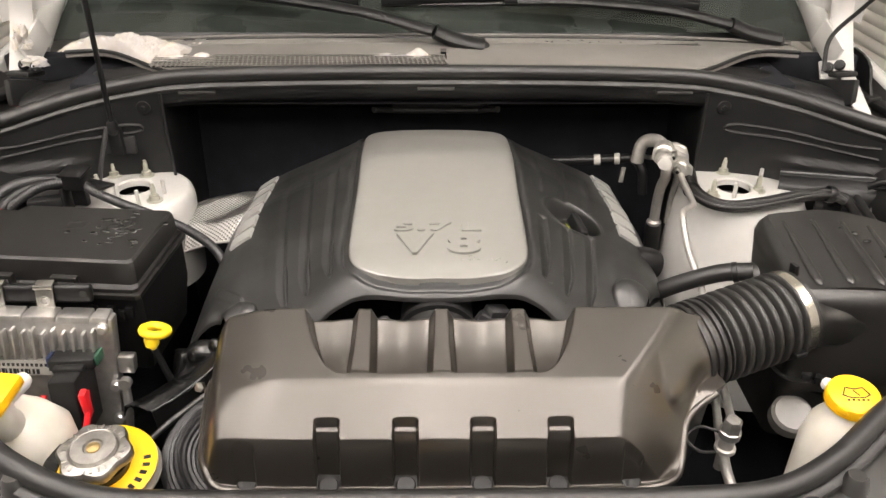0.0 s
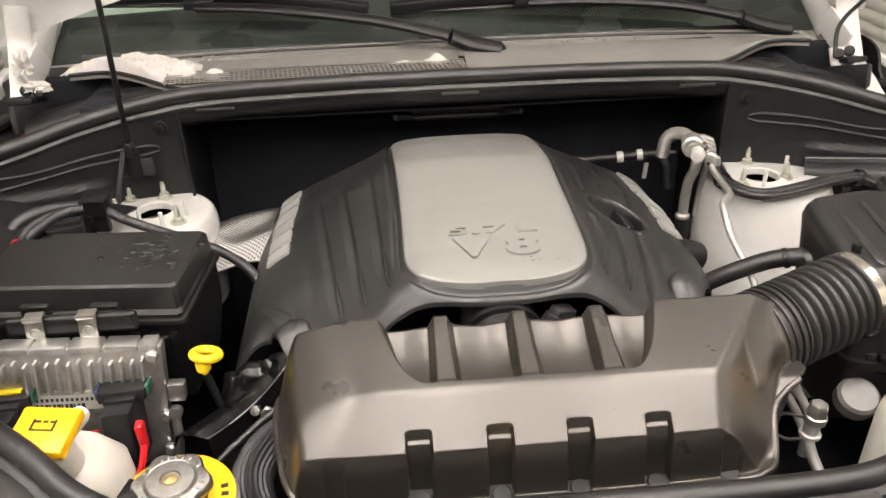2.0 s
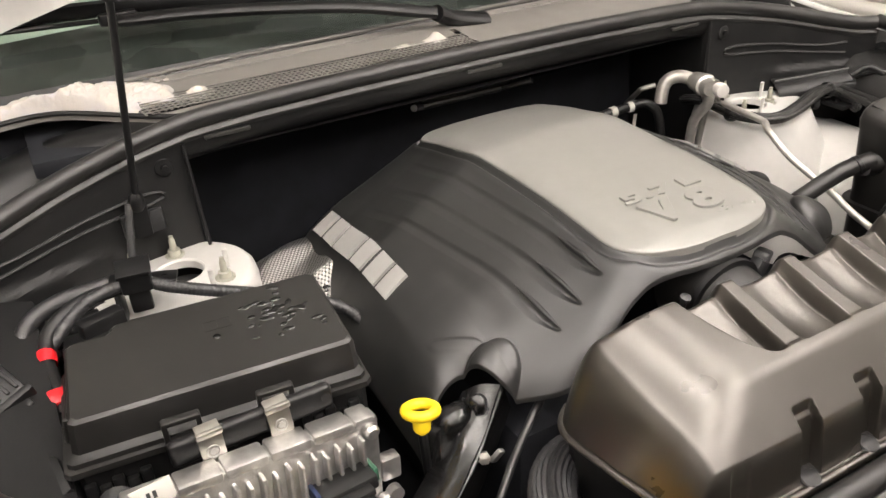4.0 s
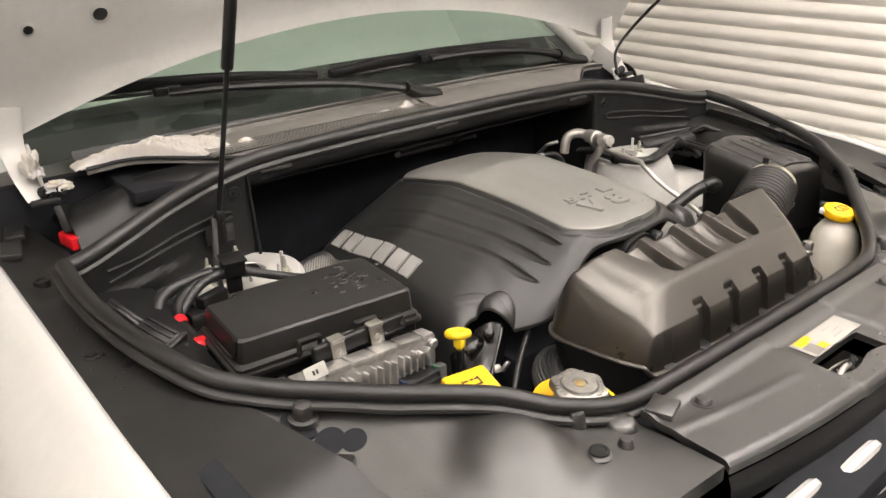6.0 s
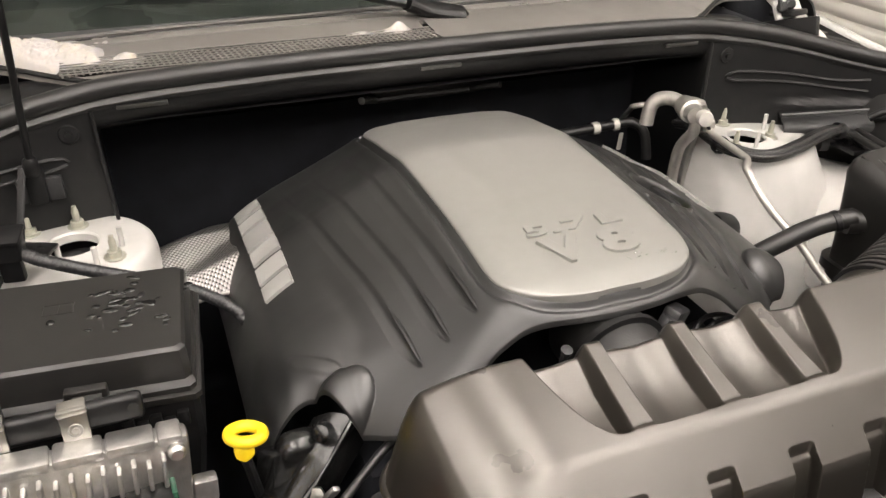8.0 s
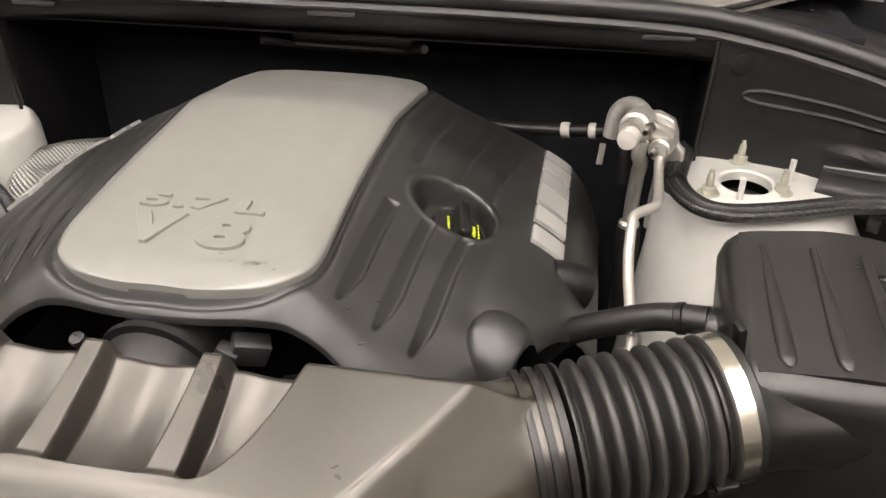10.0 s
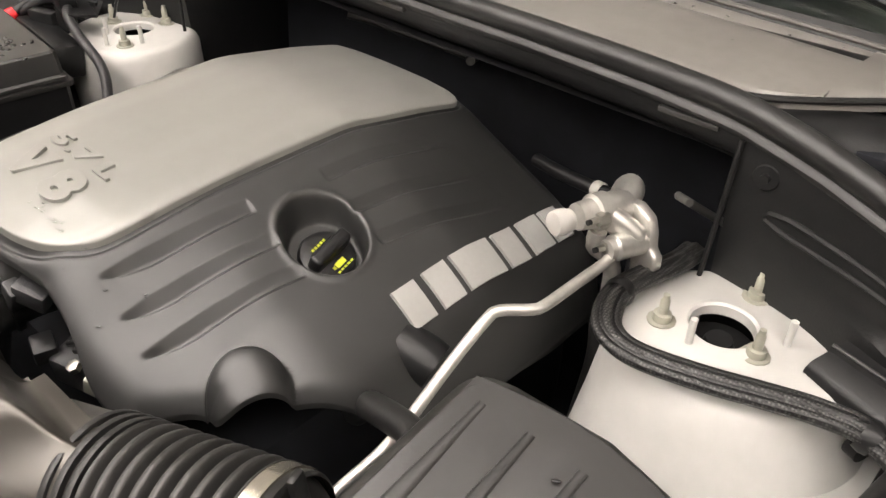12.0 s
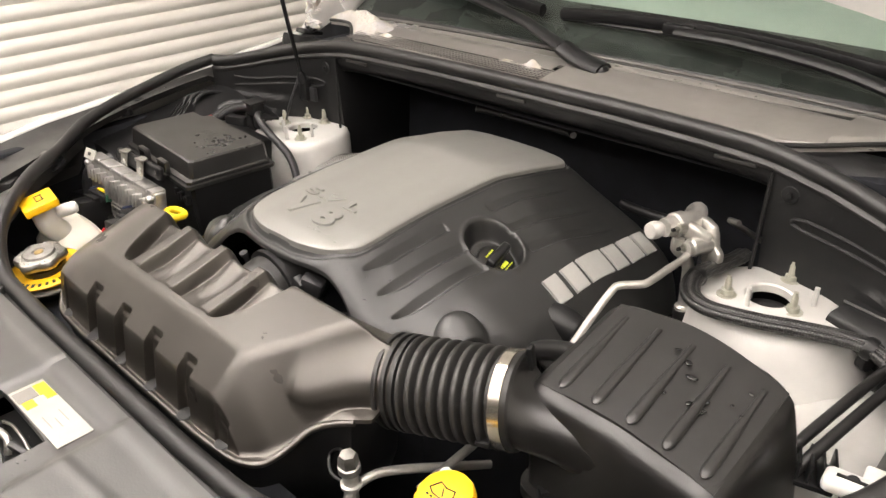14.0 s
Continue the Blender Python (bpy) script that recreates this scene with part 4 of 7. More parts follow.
def gas_strut():
    g = thing("gas_strut", (-0.523, 1.217, 1.12), "black gas strut that holds the hood up", "gas strut")
    a, d = Vector((-0.523, 1.217, 1.150)), Vector((0.09, -0.215, 0.972)).normalized()
    part("rod", tube([a, a + d * 0.34], 0.0042, 12), BLACK, g)
    part("cylinder", lathe([(0.0, 0.0), (0.0085, 0.001), (0.0095, 0.005), (0.0095, 0.3), (0.006, 0.31)], a + d * 0.255, d, 18), BLACK, g)
    part("ball_end", join(lathe([(0.0, -0.01), (0.008, -0.006), (0.010, 0.0), (0.008, 0.014), (0.005, 0.018)], a, d, 14),
                          obox((-0.523, 1.222, 1.128), (0.022, 0.016, 0.045), None, 0.003)), BLACK, g)
    part("bracket", join(tube([(-0.532, 1.215, 1.155), (-0.545, 1.195, 1.10), (-0.553, 1.18, 1.05)], 0.005, 8, flat=0.5),
                         obox((-0.52, 1.228, 1.12), (0.05, 0.008, 0.03), None, 0.002)), SEATGREY, g)


gas_strut()


# ---- the engine's covers ----
CROSS = curve_of([(0.0, 0.0), (0.06, -0.001), (0.10, -0.005), (0.125, -0.014), (0.15, -0.028), (0.20, -0.053), (0.25, -0.0775), (0.28, -0.0945), (0.305, -0.113), (0.325, -0.141), (0.345, -0.20)], 0.012)
SPINE = curve_of([(0.74, 1.106), (0.755, 1.118), (0.78, 1.130), (0.81, 1.139), (0.85, 1.146), (0.95, 1.153), (1.05, 1.157), (1.092, 1.1585), (1.110, 1.1570), (1.20, 1.142), (1.265, 1.127), (1.29, 1.118)], 0.008)
FRONTEDGE = curve_of([(-0.345, 0.845), (-0.325, 0.853), (-0.30, 0.860), (-0.277, 0.856), (-0.262, 0.828), (-0.245, 0.800), (-0.228, 0.785), (-0.205, 0.772), (-0.17, 0.770), (-0.13, 0.782), (-0.09, 0.785), (-0.05, 0.7775), (0.0, 0.774),
                (0.05, 0.7775), (0.10, 0.7875), (0.13, 0.786), (0.17, 0.775), (0.205, 0.778), (0.22, 0.802), (0.24, 0.832), (0.265, 0.862), (0.285, 0.886), (0.305, 0.914), (0.325, 0.942), (0.345, 0.975)], 0.02)
REAREND = curve_of([(0.0, 1.287), (0.25, 1.285), (0.31, 1.277), (0.345, 1.252)], 0.02)


def front_lip(x):
    """The cover's front edge, which juts out where it passes over the two hooded noses."""
    return FRONTEDGE(x) - 0.013 * np.exp(-((x + 0.262) / 0.015) ** 2) - 0.026 * np.exp(-((x - 0.264) / 0.017) ** 2)


def cover_main(x, y):
    """The cover's own surface, without grooves or edges."""
    a = np.abs(x)
    shoulder = 0.55 * (1 - ss(0.77, 0.93, y)) * np.clip(1 - (a - 0.25) / 0.08, 0.0, 1.0)
    z = SPINE(y) + CROSS(a) * (1 + shoulder) * (1 - 0.10 * ss(1.15, 1.27, y))
    return z if np.ndim(z) else float(z)


def panel_half(y):
    """Half the width of the silver panel at y."""
    w = 0.113 + 0.006 * ss(0.95, 1.25, y)
    w = w * np.maximum(0.0, 1 - (np.maximum(0.0, 0.865 - y) / 0.079) ** 2.7) ** (1 / 2.7)
    return w * (np.maximum(0.0, 1 - (np.clip(y - 1.245, 0.0, 0.018) / 0.018) ** 2.5) ** (1 / 2.5) * 0.10 + 0.90)


OILCAP = (0.195, 0.997)
NOSES = ((-1, -0.264, 0.830, -0.42, 0.907), (1, 0.2625, 0.859, 0.64, 0.77))
GROOVES = ((0.1285, 0.06, 0.818), (0.158, 0.10, 0.814), (0.187, 0.13, 0.812))


def cover_z(x, y):
    x, y = np.asarray(x, float), np.asarray(y, float)
    a = np.abs(x)
    z = cover_main(x, y)
    # channel and raised bead round the panel
    v, u = np.maximum(0.0, 0.865 - y) / 0.079, a / 0.113
    q = (u ** 2.7 + v ** 2.7) ** (1 / 2.7)
    steep = np.hypot(u ** 1.7 / 0.113, v ** 1.7 / 0.079) / np.maximum(q, 1e-6) ** 1.7
    d = np.where(y < 0.865, (q - 1) / np.maximum(steep, 1.0), a - panel_half(np.clip(y, 0.80, 1.262)))
    d = np.where(y > 1.262, 1.0, d)
    z = z - 0.0045 * np.exp(-((d - 0.003) / 0.0035) ** 2) + 0.0012 * np.exp(-((d - 0.012) / 0.005) ** 2)
    # troughs on the shoulders: crisp slender leaves, one flank steep, the other long, closed by a rounded end
    for g, lean, lo in GROOVES:
        d = a - g - lean * (y - 0.82)
        wide = 0.0150
        floor = np.where(x < 0, 0.0042, 0.0100)
        u = d / (0.30 + 0.70 * ss(lo, lo + 0.045, y) ** 0.7)
        shape = np.where(u < floor, u / floor, (wide - u) / (wide - floor))
        shape = np.clip(shape, 0.0, 0.86) / 0.86
        run = ss(lo, lo + 0.012, y) * (np.where(x < 0, 0.0044, 0.0054) - 0.0026 * ss(0.87, 1.0, y)) * (1 - ss(1.12, 1.23, y))
        run = np.where(x > 0, run * (1 - ss(0.956, 0.9595, y) * (1 - ss(1.036, 1.0395, y))), run)
        z = z - run * shape
    # one shallow dent below them
    z = z - 0.0022 * np.exp(-((a - 0.229 - 0.12 * (y - 0.90)) / 0.010) ** 2) * ss(0.855, 0.885, y) * (1 - ss(0.93, 1.0, y))
    # bowl of the oil filler
    r = np.hypot(x - OILCAP[0], y - OILCAP[1])
    z = z - 0.028 * (1 - ss(0.033, 0.0405, r)) + 0.0015 * np.exp(-((r - 0.043) / 0.003) ** 2)
    # pressed bar low on one flank
    z = z + 0.0018 * (1 - ss(0.004, 0.009, np.hypot(np.maximum(0.0, np.abs(x + 0.2755) - 0.016), (y - 0.880 + 0.93 * (x + 0.2755)) * 0.75)))
    # hooded noses that swell out of the two front corners
    bump = 0.0
    for side, nx, ny, ux, uy in NOSES:
        along, inward = (x - nx) * ux + (y - ny) * uy, ((y - ny) * ux - (x - nx) * uy) * side
        across, deep, tall = (0.029, 0.036, 0.019) if side < 0 else (0.034, 0.034, 0.022)
        bump = bump + tall * np.maximum(0.0, 1 - (along / across) ** 2 - (inward / deep) ** 2) ** 0.62
    z = z + bump
    # rolled front lip and rear edge
    fall = np.clip(1 - (y - front_lip(x)) / 0.026, 0.0, 1.0) ** 2.2 * (1 - np.clip(bump / 0.020, 0.0, 1.0))
    z = z - (0.0125 - 0.006 * ss(0.18, 0.24, a)) * fall
    z = z - 0.014 * np.clip(1 - (REAREND(a) - y) / 0.03, 0.0, 1.0) ** 2
    return z if np.ndim(z) else float(z)


def engine_cover():
    c = thing("engine_cover", (0, 1.0, 0.95), "dark grey moulded plastic engine cover with fluted shoulders", "engine cover")
    half = spread([(0.0, 0.0022), (0.10, 0.0009), (0.25, 0.0014), (0.300, 0.0009), (0.344, 0.0)])
    xs = np.concatenate([-half[:0:-1], half])
    v = spread([(0.0, 0.0013), (0.05, 0.0022), (0.45, 0.0035), (1.0, 0.0)])
    X = np.broadcast_to(xs, (len(v), len(xs)))
    Y = front_lip(X) + (REAREND(np.abs(X)) - front_lip(X)) * v[:, None]
    moulding("shell", np.stack([X, Y, cover_z(X, Y)], -1), COVER, c, sharp=60, skirt=0.012)
    # silver panel
    ys = [0.7865 + (1.2625 - 0.7865) * (0.5 - 0.5 * math.cos(math.pi * k / 160)) for k in range(161)]
    rows = []
    for y in ys:
        w = panel_half(y) - 0.0015
        rows.append([(0.002 + w * math.sin(math.pi / 2 * (2 * j / 48 - 1)), y,
                      cover_main(w * math.sin(math.pi / 2 * (2 * j / 48 - 1)), y) + 0.0042 - 0.003 * abs(2 * j / 48 - 1) ** 10) for j in range(49)])
    panel = part("badge_panel", sheet(rows, 0.006), SILVER, c, "satin silver-grey badge panel")
    tilt = math.degrees(math.atan2(cover_main(0, 0.87) - cover_main(0, 0.82), 0.05))
    for ch, cx in (("5", -0.047), (".", -0.0255), ("7", -0.003), ("L", 0.036)):
        part("raised_numeral", lettering(ch, 0.030, 0.0012, Matrix.Translation((0.006 + cx, 0.881, cover_main(0, 0.881) + 0.0046)) @ pose(0, 0, 0, tilt * 0.7, 0, 0) @ Matrix.Diagonal((1.75, 0.8, 1, 1))), SILVER, panel)
    for ch, cx, wide in (("V", -0.027, 1.05), ("8", 0.033, 1.35)):
        part("raised_letter", lettering(ch, 0.056, 0.0016, Matrix.Translation((cx, 0.843, cover_main(0, 0.843) + 0.0044)) @ pose(0, 0, 0, tilt, 0, 0) @ Matrix.Diagonal((wide, 0.86, 1, 1)), 0.05), SILVER, panel)
    # badge bars on both flanks
    for s in (-1, 1):
        for y0, y1 in ((1.008, 1.035), (1.046, 1.074), (1.082, 1.134), (1.143, 1.172), (1.182, 1.213), (1.220, 1.246)):
            y0, y1 = (y0, y1) if s > 0 else (2.251 - y1, 2.251 - y0)
            rows = []
            for j in range(7):
                t = j / 6
                a = 0.270 + 0.032 * t
                rows.append([(s * a, y, cover_main(s * a, y) + 0.0048) for y in (y0, (y0 + y1) / 2, y1)])
            part("badge_bar", sheet(rows, 0.005, (-s * 0.5, 0, -0.85)), BADGE, c, "plain silver badge bar", sharp=20)
    boot = part("vent_boot", lathe([(0.020, -0.030), (0.0225, -0.020), (0.0235, 0.0), (0.0225, 0.012), (0.019, 0.012), (0.018, -0.010)], (0.314, 1.006, 1.022), (0.80, 0.25, -0.35), 28, caps=False), BLACK, c)
    part("vent_hole", lathe([(0.0, 0.0), (0.019, 0.0), (0.019, -0.002)], (0.312, 1.006, 1.023), (0.80, 0.25, -0.35), 24), INK_SHADE, boot)
    # black tubes put the shade of the flutes' slits on one side
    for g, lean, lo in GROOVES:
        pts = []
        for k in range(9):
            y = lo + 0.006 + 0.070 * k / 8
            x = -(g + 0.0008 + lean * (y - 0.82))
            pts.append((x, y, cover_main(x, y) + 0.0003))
        part("flute_slit_shade", tube(pts, lambda q: 0.0004 + 0.0029 * math.sin(math.pi * min(1.0, q / 0.070)) ** 0.5, 8, 0.005), INK_SHADE, c)
    return c


engine_cover()


def oil_cap():
    x, y = OILCAP
    z = cover_main(x, y) - 0.031
    axis = Vector((0.42, -0.05, 0.9)).normalized()
    c = thing("oil_filler_cap", (x, y, z - 0.02), "black ribbed oil filler cap with lime green print", "oil cap")
    part("disc", lathe([(0.0, 0.012), (0.022, 0.012), (0.026, 0.010), (0.0275, 0.006), (0.0275, -0.02)], (x, y, z), axis, 36), BLACK, c)
    m = Matrix.Translation(Vector((x, y, z)) + axis * 0.012) @ frame_of(axis) @ pose(0, 0, 0, 0, 0, 20)
    part("grip", moved(box(-0.024, 0.024, -0.0065, 0.0065, -0.003, 0.015, 0.0035, 3), m), BLACK, c)
    part("print", moved(join(box(-0.006, 0.006, -0.0165, -0.011, 0.0003, 0.0008, 0), box(-0.010, -0.007, -0.0155, -0.012, 0.0003, 0.0008, 0),
                             *[box(-0.010 + 0.0045 * k, -0.007 + 0.0045 * k, -0.0205, -0.0185, 0.0003, 0.0008, 0) for k in range(5)],
                             *[box(-0.009 + 0.004 * k, -0.0065 + 0.004 * k, 0.011, 0.0135, 0.0003, 0.0008, 0) for k in range(5)]), m), LIME, c)


oil_cap()

SLOTS = (-0.109, -0.0325, 0.0435, 0.119)
RIBS = (-0.078, 0.004, 0.086)
RES_LEFT = curve_of([(0.560, -0.222), (0.565, -0.2275), (0.572, -0.231), (0.60, -0.2395), (0.64, -0.248), (0.68, -0.254), (0.702, -0.257), (0.714, -0.256), (0.724, -0.252), (0.733, -0.244), (0.742, -0.230)], 0.006)
RES_RIGHT = curve_of([(0.560, 0.230), (0.565, 0.2365), (0.572, 0.2415), (0.60, 0.2505), (0.628, 0.2585), (0.640, 0.266), (0.650, 0.280), (0.660, 0.300), (0.672, 0.3153), (0.742, 0.2916)], 0.006)
RES_FLANGE = curve_of([(0.56, 1.034), (0.58, 1.034), (0.60, 1.040), (0.62, 1.048), (0.64, 1.061), (0.66, 1.072), (0.75, 1.075)], 0.008)


def res_front(y):
    """The resonator's lengthwise profile: flat top, sloping front, steep roll to the flange."""
    z = soft_min(0.0036, 1.1275 + 0.245 * (y - 0.612), 1.1275 + 1.0 * (y - 0.612))
    return soft_min(0.010, z, 1.0640 + 6.5 * (y - 0.5678))


def res_z(x, y):
    """The top of the air resonator: flat facets with soft creases, a scoop with three ribs and four slots down its face."""
    z = res_front(y)
    z = soft_min(0.016, z, 1.155 - 2.6 * (y - 0.708))
    z = soft_min(0.020, z, 1.1290 + 0.34 * (y - 0.612) + 0.52 * (x + 0.1755))
    z = soft_min(0.028, z, 1.047 + 3.6 * (x - RES_LEFT(y)))
    d = np.maximum(0.0, x - 0.1875)
    z = soft_min(0.010, z, 1.1275 + 1.15 * (y - 0.612) - 1.05 * (x - 0.1875) - 3.0 * d * d)
    # scoop
    q = np.abs(x - 0.003)
    e = np.maximum(0.0, q - 0.098) / 0.050
    lip, slope = 0.6215 + 0.090 * e ** 2.2, 0.090 * 2.2 * e ** 1.2 / 0.050
    d = (y - lip) / np.sqrt(1 + slope * slope)
    t = np.clip((y - 0.6215) / 0.088, 0.0, 1.0)
    near = np.min([np.abs(x - rx) for rx in RIBS], axis=0)
    wide = 0.0125 - 0.0028 * t
    rib = np.clip((wide + 0.0035 - near) / 0.0070, 0.0, 1.0)
    rib = 0.6 * rib + 0.4 * ss(0.0, 1.0, rib)
    depth = 0.0140 + 0.0060 * np.sin(math.pi * t) + 0.0025 * ss(0.016, 0.040, near)
    z = z - depth * ss(0.0, 0.0052 + 0.008 * np.minimum(e, 1.0), d) * (1 - 0.90 * rib)
    # round neck growing out of one end
    ux, uy = 0.9475, 0.3197
    along = (x - 0.294) * ux + (y - 0.735) * uy
    off = -(x - 0.294) * uy + (y - 0.735) * ux
    wide = 0.0505 + 0.034 * ss(-0.005, -0.085, along)
    crown = 1.0745 + 0.07 * along + 0.0505 * np.sqrt(np.maximum(0.0, 1 - (off / wide) ** 2)) - 5.0 * np.maximum(0.0, np.abs(off) - wide) - 1.2 * np.maximum(0.0, -0.085 - along)
    z = np.where(x > 0.10, -soft_min(0.028, -z, -crown), z)
    # slots, with round shoulders and a flat floor
    for sx in SLOTS:
        du = np.maximum(np.abs(x - sx) - 0.0076, 0.0)
        dv = np.maximum((y - 0.5872) * 2.2 + 0.0048, 0.0)
        z = z + (res_front(y - 0.0105) - z) * (1 - ss(-0.0022, 0.0004, np.hypot(du, dv) - 0.0050))
    # notches over the two outer feet
    for sx in (-0.190, 0.192):
        du = np.maximum(np.abs(x - sx) - 0.004, 0.0)
        dv = np.maximum((y - 0.5715) * 4.0 + 0.006, 0.0)
        z = z - 0.016 * (1 - ss(-0.002, 0.001, np.hypot(du, dv) - 0.006))
    flange = np.where(x > 0.15, RES_FLANGE(y), 1.034)
    return -soft_min(0.006, -z, -flange)


def resonator():
    r = thing("air_resonator", (0, 0.64, 0.93), "satin black moulded air intake resonator", "air intake")
    ys = spread([(0.5605, 0.0004), (0.592, 0.0007), (0.640, 0.0010), (0.700, 0.0008), (0.742, 0.0)])
    us = np.linspace(0.0, 1.0, 880)
    Y = np.broadcast_to(ys[:, None], (len(ys), len(us)))
    X = RES_LEFT(Y) + (RES_RIGHT(Y) - RES_LEFT(Y)) * us
    Z = res_z(X, Y)
    Y = Y + 0.009 * np.clip(np.abs(X) / 0.235, 0, 1) ** 6 * (1 - ss(0.560, 0.600, Y))
    moulding("shell", np.stack([X, Y, Z], -1), SATIN, r, sharp=50, skirt=0.010)
    # rolled rim and the dark lower half
    edge = [(X[k, 0] - 0.002, Y[k, 0], Z[k, 0]) for k in range(len(ys) - 1, -1, -4)]
    edge += [(X[0, k], Y[0, k] - 0.003, Z[0, k]) for k in range(12, 868, 12)]
    edge += [(X[k, -1] + 0.002, Y[k, -1], Z[k, -1]) for k in range(0, len(ys) - 90, 4) if Y[k, -1] < 0.668]
    line = [Vector(q) - Vector((0, 0, 0.003)) for q in edge]
    for _ in range(6):
        line = [line[0]] + [(line[k - 1] + 2 * line[k] + line[k + 1]) / 4 for k in range(1, len(line) - 1)] + [line[-1]]
    part("rim", tube(line, 0.0040, 10, 0.006, flat=0.85, smooth=False), SATIN, r)
    ring = line[::6] + [Vector((0.30, 0.73, 1.06)), Vector((0.0, 0.738, 1.07))]
    part("lower_half", loft([[Vector((p.x * k, 0.65 + (p.y - 0.65) * k, p.z - drop if drop < 0.05 else 1.03 - drop)) for p in ring] for k, drop in ((0.985, 0.0), (0.975, 0.016), (0.955, 0.05), (0.92, 0.08), (0.85, 0.10))]), BLACK, r)
    for sx in SLOTS + (-0.190, 0.192):
        part("slot_foot", lathe([(0.0, 0.012), (0.0088, 0.0118), (0.0102, 0.0105), (0.0106, -0.004)], (sx, 0.5665 + (0.004 if abs(sx) > 0.15 else 0.0), 1.025), (0, -0.25, 1), 20), BLACK, r)
    # neck towards the bellows
    b0, b1 = Vector((0.292, 0.734, 1.075)), Vector((0.414, 0.775, 1.092))
    ax = (b1 - b0).normalized()
    fx = frame_of(ax)
    part("neck", lathe([(0.036, -0.10), (0.0475, -0.06), (0.0485, -0.004), (0.0485, 0.016)], b0, ax, 44), SATIN, r, sharp=60)
    for k in range(3):
        part("neck_ring", lathe([(0.047, -0.003), (0.0525, -0.0025), (0.053, 0.0), (0.0525, 0.0025), (0.047, 0.003)], b0 + ax * (-0.004 + 0.010 * k), ax, 40, caps=False), RUBBER, r)
    # bellows and clamp
    bel = thing("intake_bellows", tuple(b0.lerp(b1, 0.5) - Vector((0, 0, 0.05))), "black corrugated rubber intake bellows", "intake hose")
    part("bellows", tube([b0 + ax * 0.022, b1 - ax * 0.006], ribbed(0.0525, 0.0095, 0.0128, 2.2), 44, 0.0010, smooth=True), BELLOWS, bel, sharp=70)
    part("clamp", lathe([(0.0495, -0.0065), (0.0520, -0.006), (0.0520, 0.006), (0.0495, 0.0065)], b1, ax, 48, caps=False), BRIGHT, bel, "bright steel band clamp")
    part("buckle", obox(b1 + Vector((0.008, 0.018, 0.0465)), (0.012, 0.026, 0.006), fx, 0.002), BLACK, bel, "dark clamp buckle")
    part("clamp_screw", obox(b1 + Vector((0.004, -0.048, -0.022)), (0.012, 0.006, 0.016), fx, 0.002), BLACK, bel)
    part("cuff", lathe([(0.049, -0.004), (0.0505, 0.0), (0.0505, 0.008), (0.048, 0.010)], b1 + ax * 0.004, ax, 44, caps=False), RUBBER, bel)
    return b1, ax


B1, BAX = resonator()


